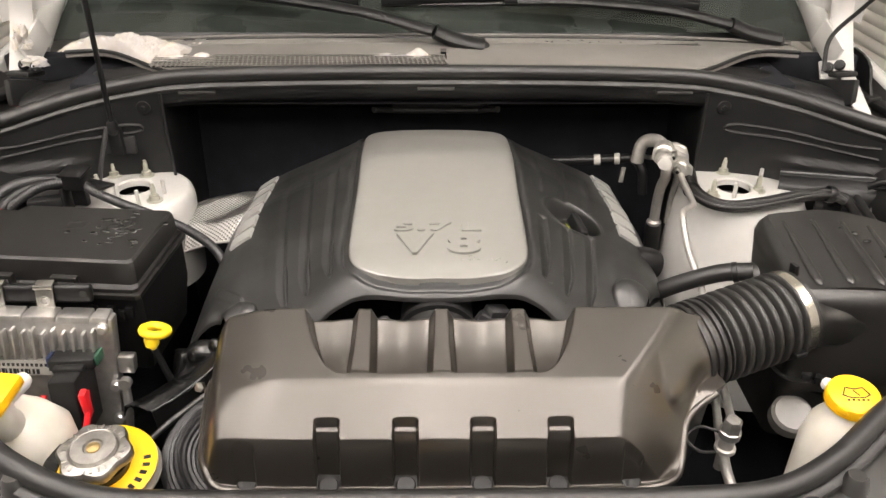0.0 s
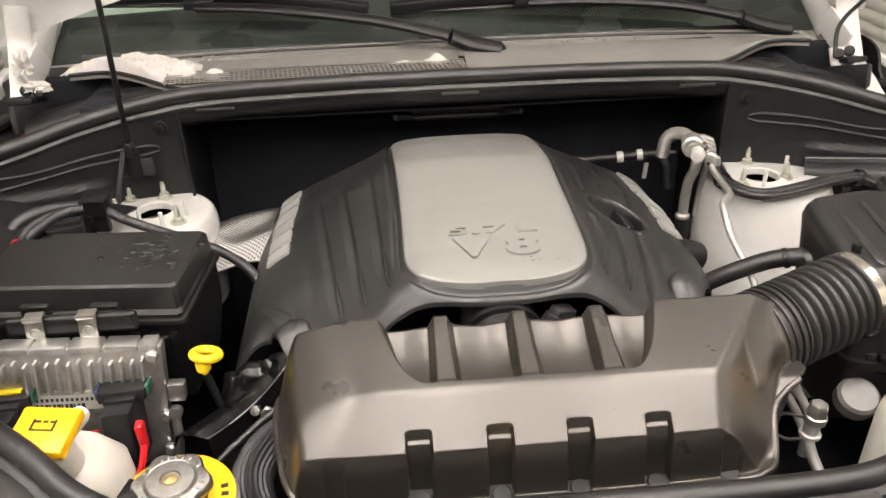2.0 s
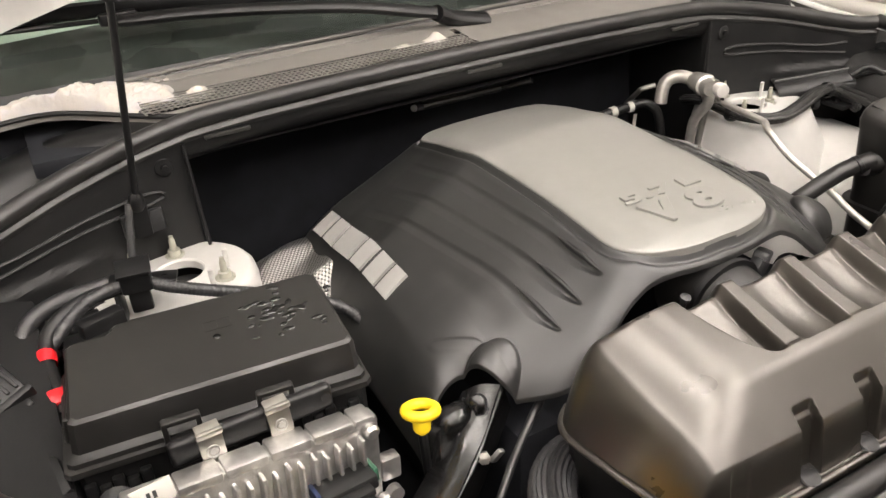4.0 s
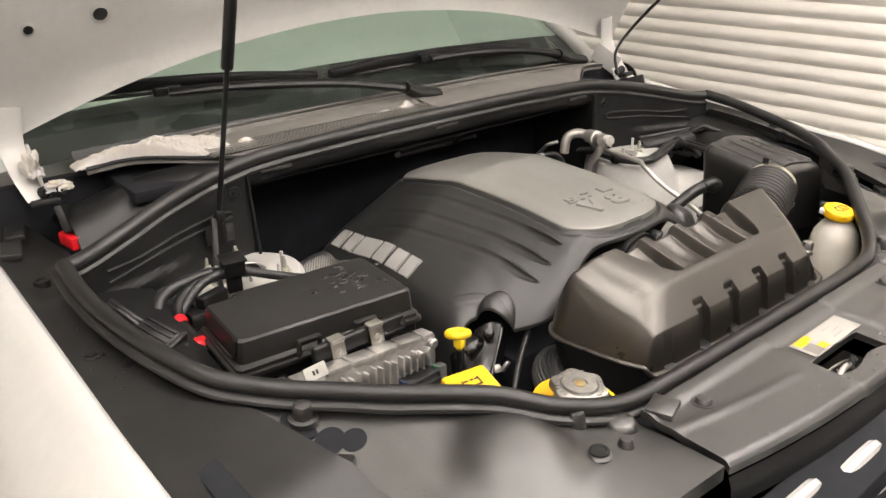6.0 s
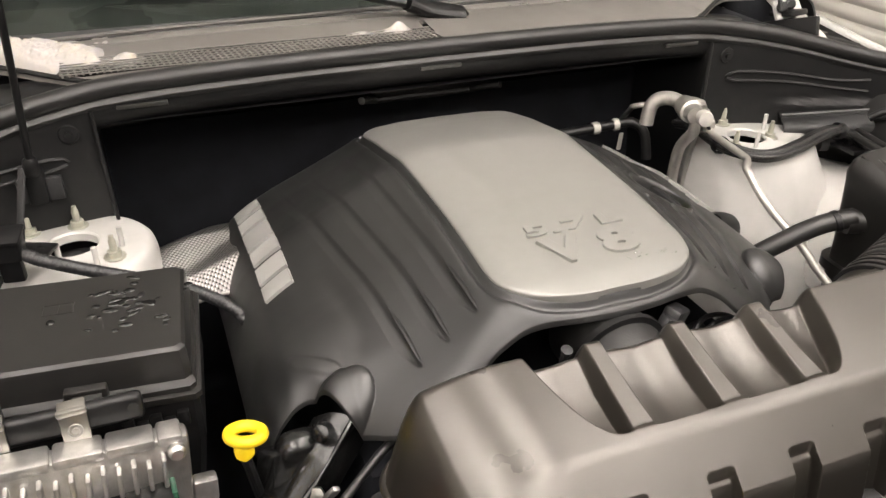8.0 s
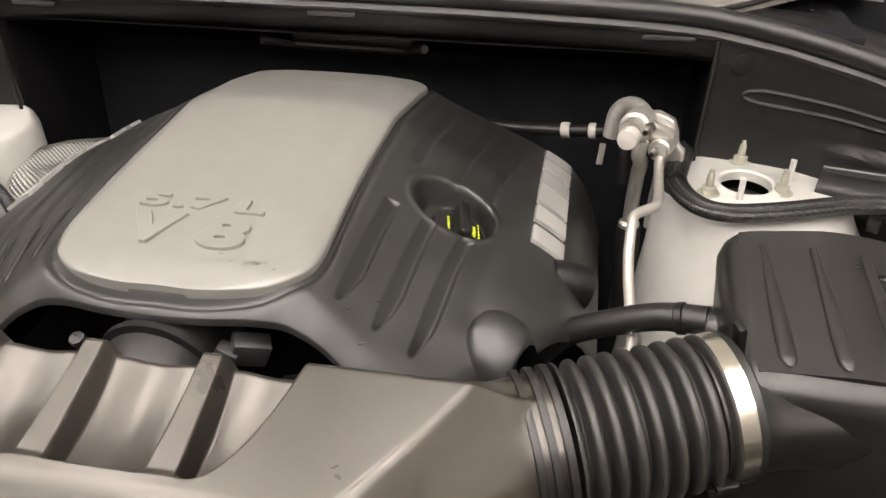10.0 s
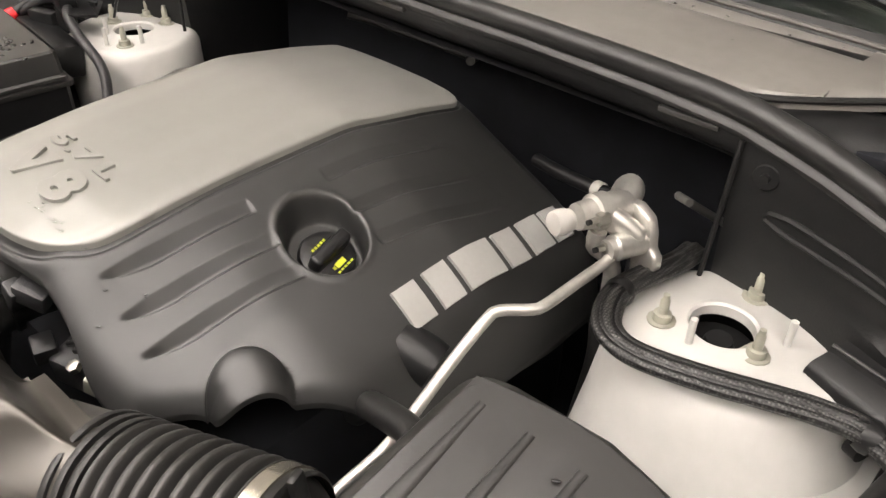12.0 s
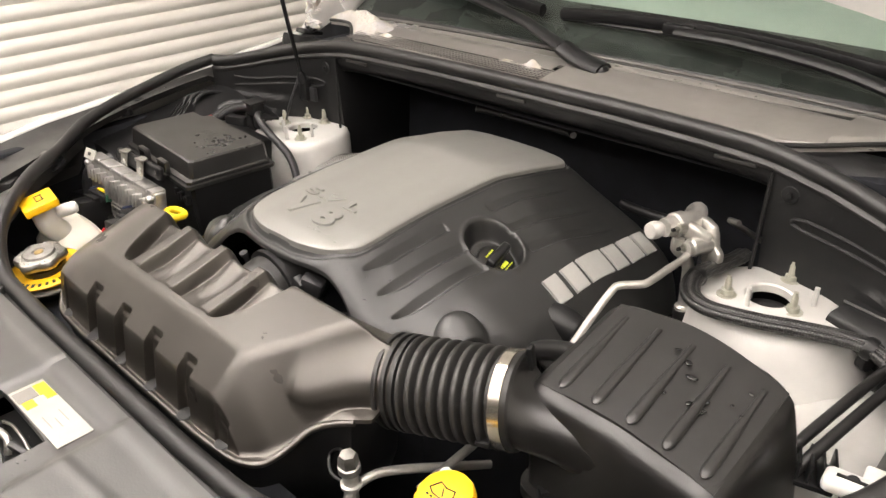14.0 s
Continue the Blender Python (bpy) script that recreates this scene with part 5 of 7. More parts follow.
def air_box():
    a = thing("air_filter_box", (0.53, 0.86, 0.95), "black textured air filter box with five ribs, dusty with dried drops", "air filter box")
    n = 44

    def rect(x0, x1, y0, y1, z, rad, skew=0.0, rise=0.0):
        out = []
        for k in range(n):
            t = 2 * math.pi * k / n
            c, s = math.cos(t), math.sin(t)
            x = (x0 + x1) / 2 + (x1 - x0) / 2 * math.copysign(min(1, abs(c) ** rad * 1.0), c)
            y = (y0 + y1) / 2 + (y1 - y0) / 2 * math.copysign(min(1, abs(s) ** rad * 1.0), s)
            bow = skew * (1 - ((x - (x0 + x1) / 2) / ((x1 - x0) / 2)) ** 2) * (1 if y > (y0 + y1) / 2 else 0)
            out.append((x, y + bow, z + rise * (y - y0) / (y1 - y0) - 0.022 * max(0.0, (x - 0.50) / 0.13) ** 1.5))
        return out

    rings = [rect(0.430, 0.660, 0.772, 0.93, 0.90, 0.17), rect(0.432, 0.655, 0.770, 0.935, 1.02, 0.17), rect(0.430, 0.648, 0.770, 0.938, 1.062, 0.17, 0.004, 0.010), rect(0.426, 0.641, 0.771, 0.938, 1.090, 0.17, 0.004, 0.018),
             rect(0.424, 0.637, 0.772, 0.938, 1.101, 0.17, 0.012, 0.022), rect(0.4265, 0.6345, 0.775, 0.936, 1.110, 0.18, 0.012, 0.025), rect(0.431, 0.630, 0.780, 0.932, 1.1162, 0.19, 0.012, 0.0265), rect(0.438, 0.624, 0.787, 0.926, 1.1190, 0.20, 0.012, 0.027)]
    lid = part("lid", loft(rings, caps=False), BOXPL, a)
    rows = []
    for k in range(41):
        x = 0.438 + (0.625 - 0.438) * k / 40
        rows.append([(x, 0.787 + (0.139 + 0.010 * math.sin(math.pi * k / 40)) * j / 16, 1.1186 + 0.027 * j / 16 - 0.022 * max(0.0, (x - 0.50) / 0.13) ** 1.5 + 0.003 * math.sin(math.pi * k / 40)) for j in range(17)])
    part("lid_top", sheet(rows, 0.008), BOXPL, a)
    for k, rx in enumerate((0.455, 0.493, 0.531, 0.569, 0.607)):
        pts = [(rx + 0.004 * (1 - t), 0.792 + 0.120 * t, 1.1188 + 0.027 * (0.009 + 0.120 * t) / 0.150 - 0.022 * max(0.0, (rx - 0.50) / 0.13) ** 1.5 + 0.003 * math.sin(math.pi * (rx - 0.434) / 0.195)) for t in (0, 0.33, 0.66, 1)]
        part("rib", tube(pts, lambda q: 0.0016 + 0.0046 * step(0.0, 0.006, q) - 0.0030 * step(0.03, 0.12, q), 12, 0.004, flat=0.42), BOXPL, a)
    part("rim", loft([rect(0.424, 0.668, 0.758, 0.948, z, 0.26) for z in (0.985, 0.998)]), BOXPL, a)
    duct = []
    across, upward = Vector((0, 0, 1)).cross(BAX).normalized(), BAX.cross(Vector((0, 0, 1)).cross(BAX).normalized())
    for d, ry, rz, low, p in ((-0.012, 0.0465, 0.0465, 0.0, 1.0), (0.008, 0.0465, 0.0465, 0.0, 1.0), (0.013, 0.0450, 0.0420, 0.004, 0.95), (0.024, 0.040, 0.034, 0.014, 0.88), (0.050, 0.034, 0.032, 0.024, 0.8), (0.085, 0.034, 0.034, 0.036, 0.7), (0.12, 0.043, 0.040, 0.052, 0.55), (0.17, 0.036, 0.040, 0.062, 0.5)):
        duct.append([B1 + BAX * d - Vector((0, 0, low)) + across * ry * math.copysign(abs(math.cos(q)) ** p, math.cos(q)) + upward * rz * math.copysign(abs(math.sin(q)) ** p, math.sin(q)) for q in [2 * math.pi * k / 40 for k in range(40)]])
    part("outlet", loft(duct), BOXPL, a)
    part("corner_bracket", join(obox((0.655, 0.945, 1.030), (0.040, 0.050, 0.006), pose(0, 0, 0, -8, 6, 20), 0.002), *[obox((0.642 + 0.010 * k, 0.940 + 0.004 * k, 1.042), (0.003, 0.042, 0.024), pose(0, 0, 0, -8, 6, 20), 0.001) for k in range(4)]), BLACK, a, "black ribbed corner bracket")
    part("port", tube([(0.418, 0.905, 1.066), (0.440, 0.895, 1.068)], 0.016, 16), BOXPL, a)
    part("hose_stub", lathe([(0.0125, 0), (0.014, 0.001), (0.014, 0.006), (0.0125, 0.007)], (0.426, 0.902, 1.067), (1, -0.5, 0.1), 16), BOXPL, a)


air_box()


def fuse_box():
    f = thing("fuse_box", (-0.52, 0.94, 0.95), "black plastic fuse box with a wet lid", "fuse box")

    def ring(dx0, dx1, dy0, dy1, z, slope=0.0):
        pts = []
        x0, x1, y0, y1 = -0.646 + dx0, -0.386 + dx1, 0.874 + dy0, 1.020 + dy1
        raw = [(x0, y0), (x1, y0), (x1, y1), (x0 + 0.044, y1), (x0 + 0.044, y1 - 0.016), (x0, y1 - 0.016)]
        for k, q in enumerate(raw):
            for o in (raw[k - 1], raw[(k + 1) % 6]):
                t = 0.0055 / math.dist(q, o)
                pts.append((q[0] + (o[0] - q[0]) * t, q[1] + (o[1] - q[1]) * t))
        return [(x, y, z) for x, y in pts]

    lid = part("lid", loft([ring(-0.010, 0.006, -0.013, 0.006, 1.066), ring(-0.010, 0.006, -0.013, 0.006, 1.071), ring(-0.004, 0.003, -0.005, 0.002, 1.074),
                            ring(-0.001, 0.002, -0.002, 0.0, 1.100), ring(0.0, 0.001, -0.001, -0.001, 1.1035), ring(0.003, -0.002, 0.003, -0.004, 1.106)]), BOXPL, f, sharp=24)
    for sx in (-0.556, -0.470):
        part("latch", join(obox((sx, 0.858, 1.088), (0.034, 0.010, 0.005), None, 0.0015), obox((sx - 0.015, 0.858, 1.078), (0.005, 0.010, 0.024), None, 0.0015),
                           obox((sx + 0.015, 0.858, 1.078), (0.005, 0.010, 0.024), None, 0.0015), obox((sx, 0.856, 1.067), (0.036, 0.012, 0.005), None, 0.0015)), BOXPL, f)
    part("lid_flange", loft([ring(-0.014, 0.010, -0.017, 0.010, 1.058), ring(-0.0145, 0.0105, -0.0175, 0.0105, 1.061), ring(-0.014, 0.010, -0.017, 0.010, 1.0645), ring(-0.008, 0.004, -0.010, 0.004, 1.066)]), BOXPL, f)
    part("end_ridge", tube([(-0.6475, 0.884, 1.104), (-0.651, 0.884, 1.085), (-0.652, 0.90, 1.076), (-0.652, 0.99, 1.076)], 0.0022, 8, 0.01), BOXPL, f)
    part("lid_mark", moved(join(box(-0.014, 0.014, -0.009, -0.0082, 0, 0.0004, 0), box(-0.014, 0.014, 0.0082, 0.009, 0, 0.0004, 0), box(-0.0004, 0.0004, -0.009, 0.009, 0, 0.0004, 0), box(-0.014, -0.0132, -0.009, 0.009, 0, 0.0004, 0), box(0.0132, 0.014, -0.009, 0.009, 0, 0.0004, 0)), Matrix.Translation((-0.50, 0.965, 1.1061))), BOXPL, lid)
    part("body", loft([ring(0.005, -0.004, 0.004, -0.004, 0.93), ring(-0.006, 0.006, -0.008, 0.004, 1.0), ring(-0.006, 0.006, -0.008, 0.004, 1.062)]), BLACK, f)
    for sx in (-0.62, -0.42):
        part("side_clip", join(*[obox((sx + 0.012 * k, 0.863, 1.035 - 0.006 * (k % 2)), (0.010, 0.006, 0.016), None, 0.001) for k in range(-2, 3)]), BLACK, f)
    f.rotation_euler.z = radians(-5.0)
    f.location = (-0.520, 0.953, 0.95)


fuse_box()


def control_unit():
    """The finned engine computer, leaning against the fuse box."""
    e = thing("engine_control_unit", (-0.52, 0.80, 0.92), "finned cast aluminium engine control unit", "control unit")
    m = Matrix.Translation((-0.522, 0.806, 0.988)) @ pose(0, 0, 0, -5, 4.5, 3)
    part("case", moved(box(-0.115, 0.115, -0.013, 0.010, -0.085, 0.085, 0.005), m), ALU, e)
    rim = [(-0.112, 0.082), (-0.07, 0.088), (-0.03, 0.086), (0.01, 0.088), (0.05, 0.086), (0.09, 0.088), (0.112, 0.084)]
    for a, b in zip(rim, rim[1:]):
        part("top_lip", moved(box(a[0], b[0] - 0.002, -0.015, 0.012, 0.078, max(a[1], b[1]), 0.003), m), ALU, e)
    for k in range(17):
        x = -0.096 + 0.0118 * k
        bot = 0.047 if k < 5 else (0.030 if k < 12 else 0.044)
        part("fin", moved(box(x - 0.0021, x + 0.0021, -0.0255, -0.012, bot, 0.073 - 0.004 * (k % 2), 0.0019), m), ALU, e)
    for bx, bz in ((0.104, 0.074), (-0.104, 0.074), (0.113, -0.01), (0.113, -0.06)):
        part("screw", moved(lathe([(0.0075, 0.0), (0.0075, 0.006), (0.005, 0.009), (0.0, 0.009)], (bx, -0.014, bz), (0, -1, 0), 16), m), ALU, e)
    part("side_lug", moved(join(box(0.115, 0.136, -0.012, 0.004, 0.005, 0.03, 0.003), lathe([(0.008, 0.0), (0.008, 0.01), (0.0, 0.011)], (0.124, -0.012, -0.006), (0, -1, 0), 16), tube([(0.122, -0.012, -0.015), (0.124, -0.013, -0.045), (0.121, -0.012, -0.085)], 0.006, 10)), m), ALU, e)
    label = part("label", moved(box(-0.036, 0.066, -0.0165, -0.0150, 0.004, 0.025, 0), m), PAPER, e)
    for k in range(12):
        part("label_bar", moved(box(-0.033 + 0.0046 * k, -0.0312 + 0.0046 * k + 0.001 * (k % 3), -0.0172, -0.0160, 0.0055, 0.0125, 0), m), INK_SHADE, label)
    for k in range(16):
        part("label_mark", moved(box(-0.033 + 0.0056 * k, -0.0300 + 0.0056 * k, -0.0172, -0.0160, 0.0165, 0.0205, 0), m), INK_SHADE, label)
    part("label_ledge", moved(box(-0.040, 0.070, -0.0155, -0.008, -0.004, 0.0285, 0.002), m), ALU, e)
    for sx in (-0.547, -0.486):
        clip = part("bracket_clip", join(obox((sx, 0.8275, 1.084), (0.0215, 0.003, 0.032), pose(0, 0, 0, -12, 0, 3), 0.001), obox((sx, 0.834, 1.0995), (0.0215, 0.014, 0.003), pose(0, 0, 0, 10, 0, 3), 0.001),
                                         obox((sx, 0.8285, 1.0985), (0.0235, 0.005, 0.006), pose(0, 0, 0, 0, 0, 3), 0.0015)), STEEL, e)
        part("clip_screw", lathe([(0.0, 0.0015), (0.0028, 0.0015), (0.0030, 0.0004), (0.0046, 0.0004), (0.0052, 0.0018), (0.0060, 0.0018), (0.0062, 0.0)], (sx, 0.8258, 1.081), (0, -1, 0.2), 18), ALU, clip)
    part("bracket_bar", obox((-0.507, 0.8375, 1.084), (0.150, 0.012, 0.025), pose(0, 0, 0, -8, 1, 2), 0.005, 3), BLACK, e)
    part("bar_hole", lathe([(0.0, 0.0008), (0.0045, 0.0008), (0.0045, 0.0)], (-0.440, 0.8312, 1.087), (0, -1, 0.15), 14), INK_SHADE, e)
    for px, lab in ((-0.447, "black connector plug with red locking lever"), (-0.578, "black connector plug with a dark cable boot")):
        plug = thing("connector_plug", (px, 0.765, 0.93), lab, "connector", "plugs on the control unit")
        pm = Matrix.Translation((px, 0.768, 0.994)) @ pose(0, 0, 0, -8, 0, 4)
        part("housing", moved(box(-0.0165, 0.0165, -0.036, 0.030, -0.060, 0.026, 0.004), pm), BLACK, plug)
        part("collar", moved(join(box(-0.027, 0.027, 0.000, 0.032, 0.020, 0.034, 0.002), box(-0.018, 0.018, -0.012, 0.0, 0.024, 0.030, 0.001)), pm), TRIM, plug)
        for q, ends in ((-1, BLUEPL), (1, GREENPL)):
            part("end_lock", moved(box(q * 0.0285 - 0.0022, q * 0.0285 + 0.0022, 0.006, 0.030, 0.022, 0.036, 0.001), pm), ends, plug)
        if px < -0.5:
            part("yellow_strip", moved(box(-0.014, 0.016, 0.012, 0.020, 0.034, 0.0375, 0.0008), pm), LEMON, plug, "yellow plastic strip")
        if px > -0.5:
            part("lever", moved(join(tube([(-0.0245, -0.030, 0.006), (-0.026, -0.042, -0.016), (-0.020, -0.054, -0.042), (-0.008, -0.058, -0.050), (0.008, -0.058, -0.050), (0.020, -0.054, -0.042), (0.027, -0.042, -0.014), (0.0265, -0.034, 0.012)], 0.0040, 8, 0.006),
                                     obox((0.0262, -0.040, -0.002), (0.009, 0.014, 0.038), pose(0, 0, 0, 12, 0, 0), 0.0028)), pm), RED, plug, "red locking lever")
    tag = lone("paper_tag", moved(box(-0.0165, 0.0165, -0.001, 0.001, -0.009, 0.009, 0.0004), Matrix.Translation((-0.603, 0.791, 1.092)) @ pose(0, 0, 0, -30, 0, 6)), PAPER, "white paper tag on the control unit", "label")
    part("tag_bars", moved(join(*[box(-0.005 + 0.005 * k, -0.002 + 0.005 * k, -0.0016, -0.0009, -0.003, 0.003, 0) for k in range(2)]), Matrix.Translation((-0.603, 0.791, 1.092)) @ pose(0, 0, 0, -30, 0, 6)), INK_SHADE, tag)
    lone("harness_loom", tube([(-0.63, 0.84, 1.06), (-0.635, 0.80, 1.05), (-0.645, 0.79, 1.0), (-0.65, 0.80, 0.92)], 0.014, 12), SEATGREY, "dark taped wire loom beside the control unit", "wire loom")


control_unit()


def dipstick():
    d = thing("dipstick", (-0.353, 0.812, 1.0), "yellow plastic dipstick ring handle", "dipstick")
    c = Vector((-0.354, 0.815, 1.042))
    m = Matrix.Translation(c) @ frame_of((0.15, 0.20, 0.96))
    bm = bmesh.new()
    vs = []
    for k in range(28):
        a = 2 * math.pi * k / 28
        cen = Vector((0.0146 * math.cos(a), 0.0142 * math.sin(a), 0))
        out = Vector((math.cos(a), math.sin(a), 0))
        vs.append([bm.verts.new(m @ (cen + 0.0060 * math.cos(b) * out + Vector((0, 0, 0.0058 * math.sin(b))))) for b in [2 * math.pi * j / 10 for j in range(10)]])
    for k in range(28):
        p, q = vs[k], vs[(k + 1) % 28]
        for j in range(10):
            bm.faces.new((p[j], q[j], q[(j + 1) % 10], p[(j + 1) % 10]))
    part("ring", bm, LEMON, d)
    lean = Vector((0.04, 0.12, -1.0)).normalized()
    foot = c + Vector((-0.004, -0.009, -0.002))
    part("stem", lathe([(0.0060, 0.0), (0.0088, 0.004), (0.0088, 0.013), (0.005, 0.016), (0.004, 0.021)], foot, lean, 16), LEMON, d)
    part("tube", tube([foot + lean * 0.020, c + Vector((0.010, 0.012, -0.12)), c + Vector((0.04, 0.04, -0.3))], 0.005, 8), BLACK, d)


dipstick()


def bottles():
    """The coolant bottle and the washer filler, each with its yellow cap."""
    c = thing("coolant_bottle", (-0.48, 0.68, 0.85), "milky plastic coolant bottle with square yellow cap", "reservoir")
    part("bottle", join(tube([(-0.474, 0.648, 1.077), (-0.474, 0.655, 1.04), (-0.478, 0.670, 1.02)], 0.020, 18, 0.008),
                        loft([[(-0.50 + (0.075 * k) * math.copysign(abs(math.cos(a)) ** 0.6, math.cos(a)), 0.69 + (0.05 * k) * math.copysign(abs(math.sin(a)) ** 0.6, math.sin(a)), z) for a in [2 * math.pi * j / 28 for j in range(28)]]
                              for k, z in ((0.35, 1.035), (0.7, 1.015), (0.95, 0.99), (1.0, 0.95), (1.0, 0.85))])), BOTTLE, c)
    cap = part("cap", obox((-0.474, 0.646, 1.083), (0.060, 0.054, 0.014), pose(0, 0, 0, 12, 0, -9), 0.003, 2), YELLOW, c, "square yellow cap with a printed tub mark")
    mm = Matrix.Translation((-0.4735, 0.650, 1.0910)) @ pose(0, 0, 0, 12, 0, -9) @ Matrix.Scale(1.2, 4)
    part("mark", moved(join(box(-0.010, 0.010, -0.007, -0.0055, 0, 0.0007, 0), box(-0.010, -0.0085, -0.007, 0.004, 0, 0.0007, 0), box(0.0085, 0.010, -0.007, 0.004, 0, 0.0007, 0),
                            box(-0.008, -0.003, 0.001, 0.003, 0, 0.0007, 0), box(-0.001, 0.003, 0.001, 0.003, 0, 0.0007, 0), box(0.005, 0.008, 0.001, 0.003, 0, 0.0007, 0)), mm), INK_SHADE, cap)
    part("spout", lathe([(0.0105, 0.0), (0.0105, 0.034), (0.008, 0.040), (0.0, 0.042)], (-0.470, 0.660, 1.060), (0.32, 0.93, 0.12), 16), NYLON, c)
    w = thing("washer_filler", (0.44, 0.65, 0.90), "milky plastic washer filler neck with round yellow cap", "reservoir")
    part("neck", lathe([(0.020, 0.055), (0.021, 0.044), (0.030, 0.034), (0.040, 0.018), (0.046, -0.01), (0.048, -0.16)], (0.449, 0.648, 1.012), (0, 0, 1), 30), BOTTLE, w)
    ax = Vector((-0.05, -0.18, 1)).normalized()
    cap = part("cap", lathe([(0.0, 0.010), (0.022, 0.0095), (0.0265, 0.007), (0.028, 0.003), (0.028, -0.005), (0.025, -0.008)], (0.443, 0.648, 1.071), ax, 34), YELLOW, w, "round yellow cap with a windscreen symbol")
    m = Matrix.Translation(Vector((0.443, 0.648, 1.071)) + ax * 0.0103) @ frame_of(ax) @ pose(0, 0, 0, 0, 0, 176)
    fan = [(-0.014, 0.004), (-0.007, 0.0075), (0.007, 0.0075), (0.014, 0.004), (0.009, -0.006), (0.0, -0.004), (-0.009, -0.006), (-0.014, 0.004)]
    part("symbol", moved(join(*[tube([(a[0], a[1], 0), (b[0], b[1], 0)], 0.0007, 6, 0.01) for a, b in zip(fan, fan[1:])],
                              *[box(-0.011 + 0.005 * k, -0.0085 + 0.005 * k, 0.010, 0.0115, -0.0005, 0.0006, 0) for k in range(5)],
                              tube([(-0.003, 0.005, 0), (0.002, -0.002, 0)], 0.0007, 6, 0.01)), m), INK_SHADE, cap)
    part("tab", obox((0.430, 0.634, 1.071), (0.02, 0.014, 0.008), pose(0, 0, 0, 0, 0, 40), 0.003), YELLOW, cap)
    part("strap", lathe([(0.0, 0.004), (0.005, 0.004), (0.0065, 0.002), (0.0065, -0.004), (0.0, -0.004)], (0.424, 0.668, 1.074), (-0.2, -0.4, 1), 18), NYLON, w)


bottles()


def radiator_cap():
    r = thing("radiator_filler", (-0.347, 0.596, 1.0), "worn metal pressure cap over a yellow warning ring", "radiator filler")
    o = Vector((-0.345, 0.592, 1.053))
    ax = Vector((0.02, -0.10, 1)).normalized()
    m = Matrix.Translation(o) @ frame_of(ax) @ Matrix.Scale(1.17, 4)
    n = 64
    rings = []
    for rr, h, lobe in ((0.024, -0.006, 0), (0.0285, -0.006, 1), (0.0305, -0.003, 1), (0.0305, 0.002, 1), (0.0285, 0.005, 1), (0.0215, 0.0065, 0), (0.0195, 0.0050, 0), (0.0185, 0.0085, 0), (0.0085, 0.0090, 0), (0.0075, 0.0072, 0), (0.0, 0.0072, 0)):
        rings.append([m @ Vector(((rr + 0.0022 * lobe * math.cos(6 * 2 * math.pi * k / n)) * math.cos(2 * math.pi * k / n), (rr + 0.0022 * lobe * math.cos(6 * 2 * math.pi * k / n)) * math.sin(2 * math.pi * k / n), h)) for k in range(n)])
    cap = part("cap", loft(rings, caps=False), NICKEL, r)
    part("rivet", moved(lathe([(0.0, 0.010), (0.003, 0.0095), (0.0055, 0.0085), (0.006, 0.0070)], (0, 0, 0), (0, 0, 1), 20), m), BRASS, cap, "brass centre rivet")
    for k in range(26):
        a = 2 * math.pi * k / 26
        if k % 9 in (3, 8):
            continue
        part("stamped_bar", moved(box(-0.0011, 0.0011, 0.0226, 0.0268, 0.0042, 0.0066, 0.0003), m @ pose(0, 0, 0, 0, 0, math.degrees(a))), NICKEL, cap)
    part("ring_plate", moved(lathe([(0.026, -0.0265), (0.0500, -0.0265), (0.0505, -0.0285), (0.026, -0.029)], (0, 0, 0), (0, 0, 1), 48, caps=False), m), COWL, r, "dark grey plate under the ring")
    ring = part("warning_ring", moved(lathe([(0.026, -0.0170), (0.0475, -0.0180), (0.0482, -0.0185), (0.0475, -0.0205), (0.026, -0.0205)], (0, 0, 0), (0, 0, 1), 48, caps=False), m), YELLOW, r, "yellow warning ring")
    blocks = []
    for k in range(9):
        a = 190 + 12 * k
        blocks.append(moved(box(-0.0018, 0.0018, 0.0365, 0.0425, -0.0178, -0.0168, 0), m @ pose(0, 0, 0, 0, 0, a)))
    part("ring_print", join(*blocks), INK_SHADE, ring)
    for a in (72, 96):
        part("black_patch", moved(box(-0.010, 0.010, 0.035, 0.0488, -0.0195, -0.0165, 0.001), m @ pose(0, 0, 0, 0, 0, a)), BLACK, ring)
    part("neck", moved(lathe([(0.026, -0.010), (0.026, -0.06), (0.03, -0.09)], (0, 0, 0), (0, 0, 1), 30), m), BLACK, r)


radiator_cap()


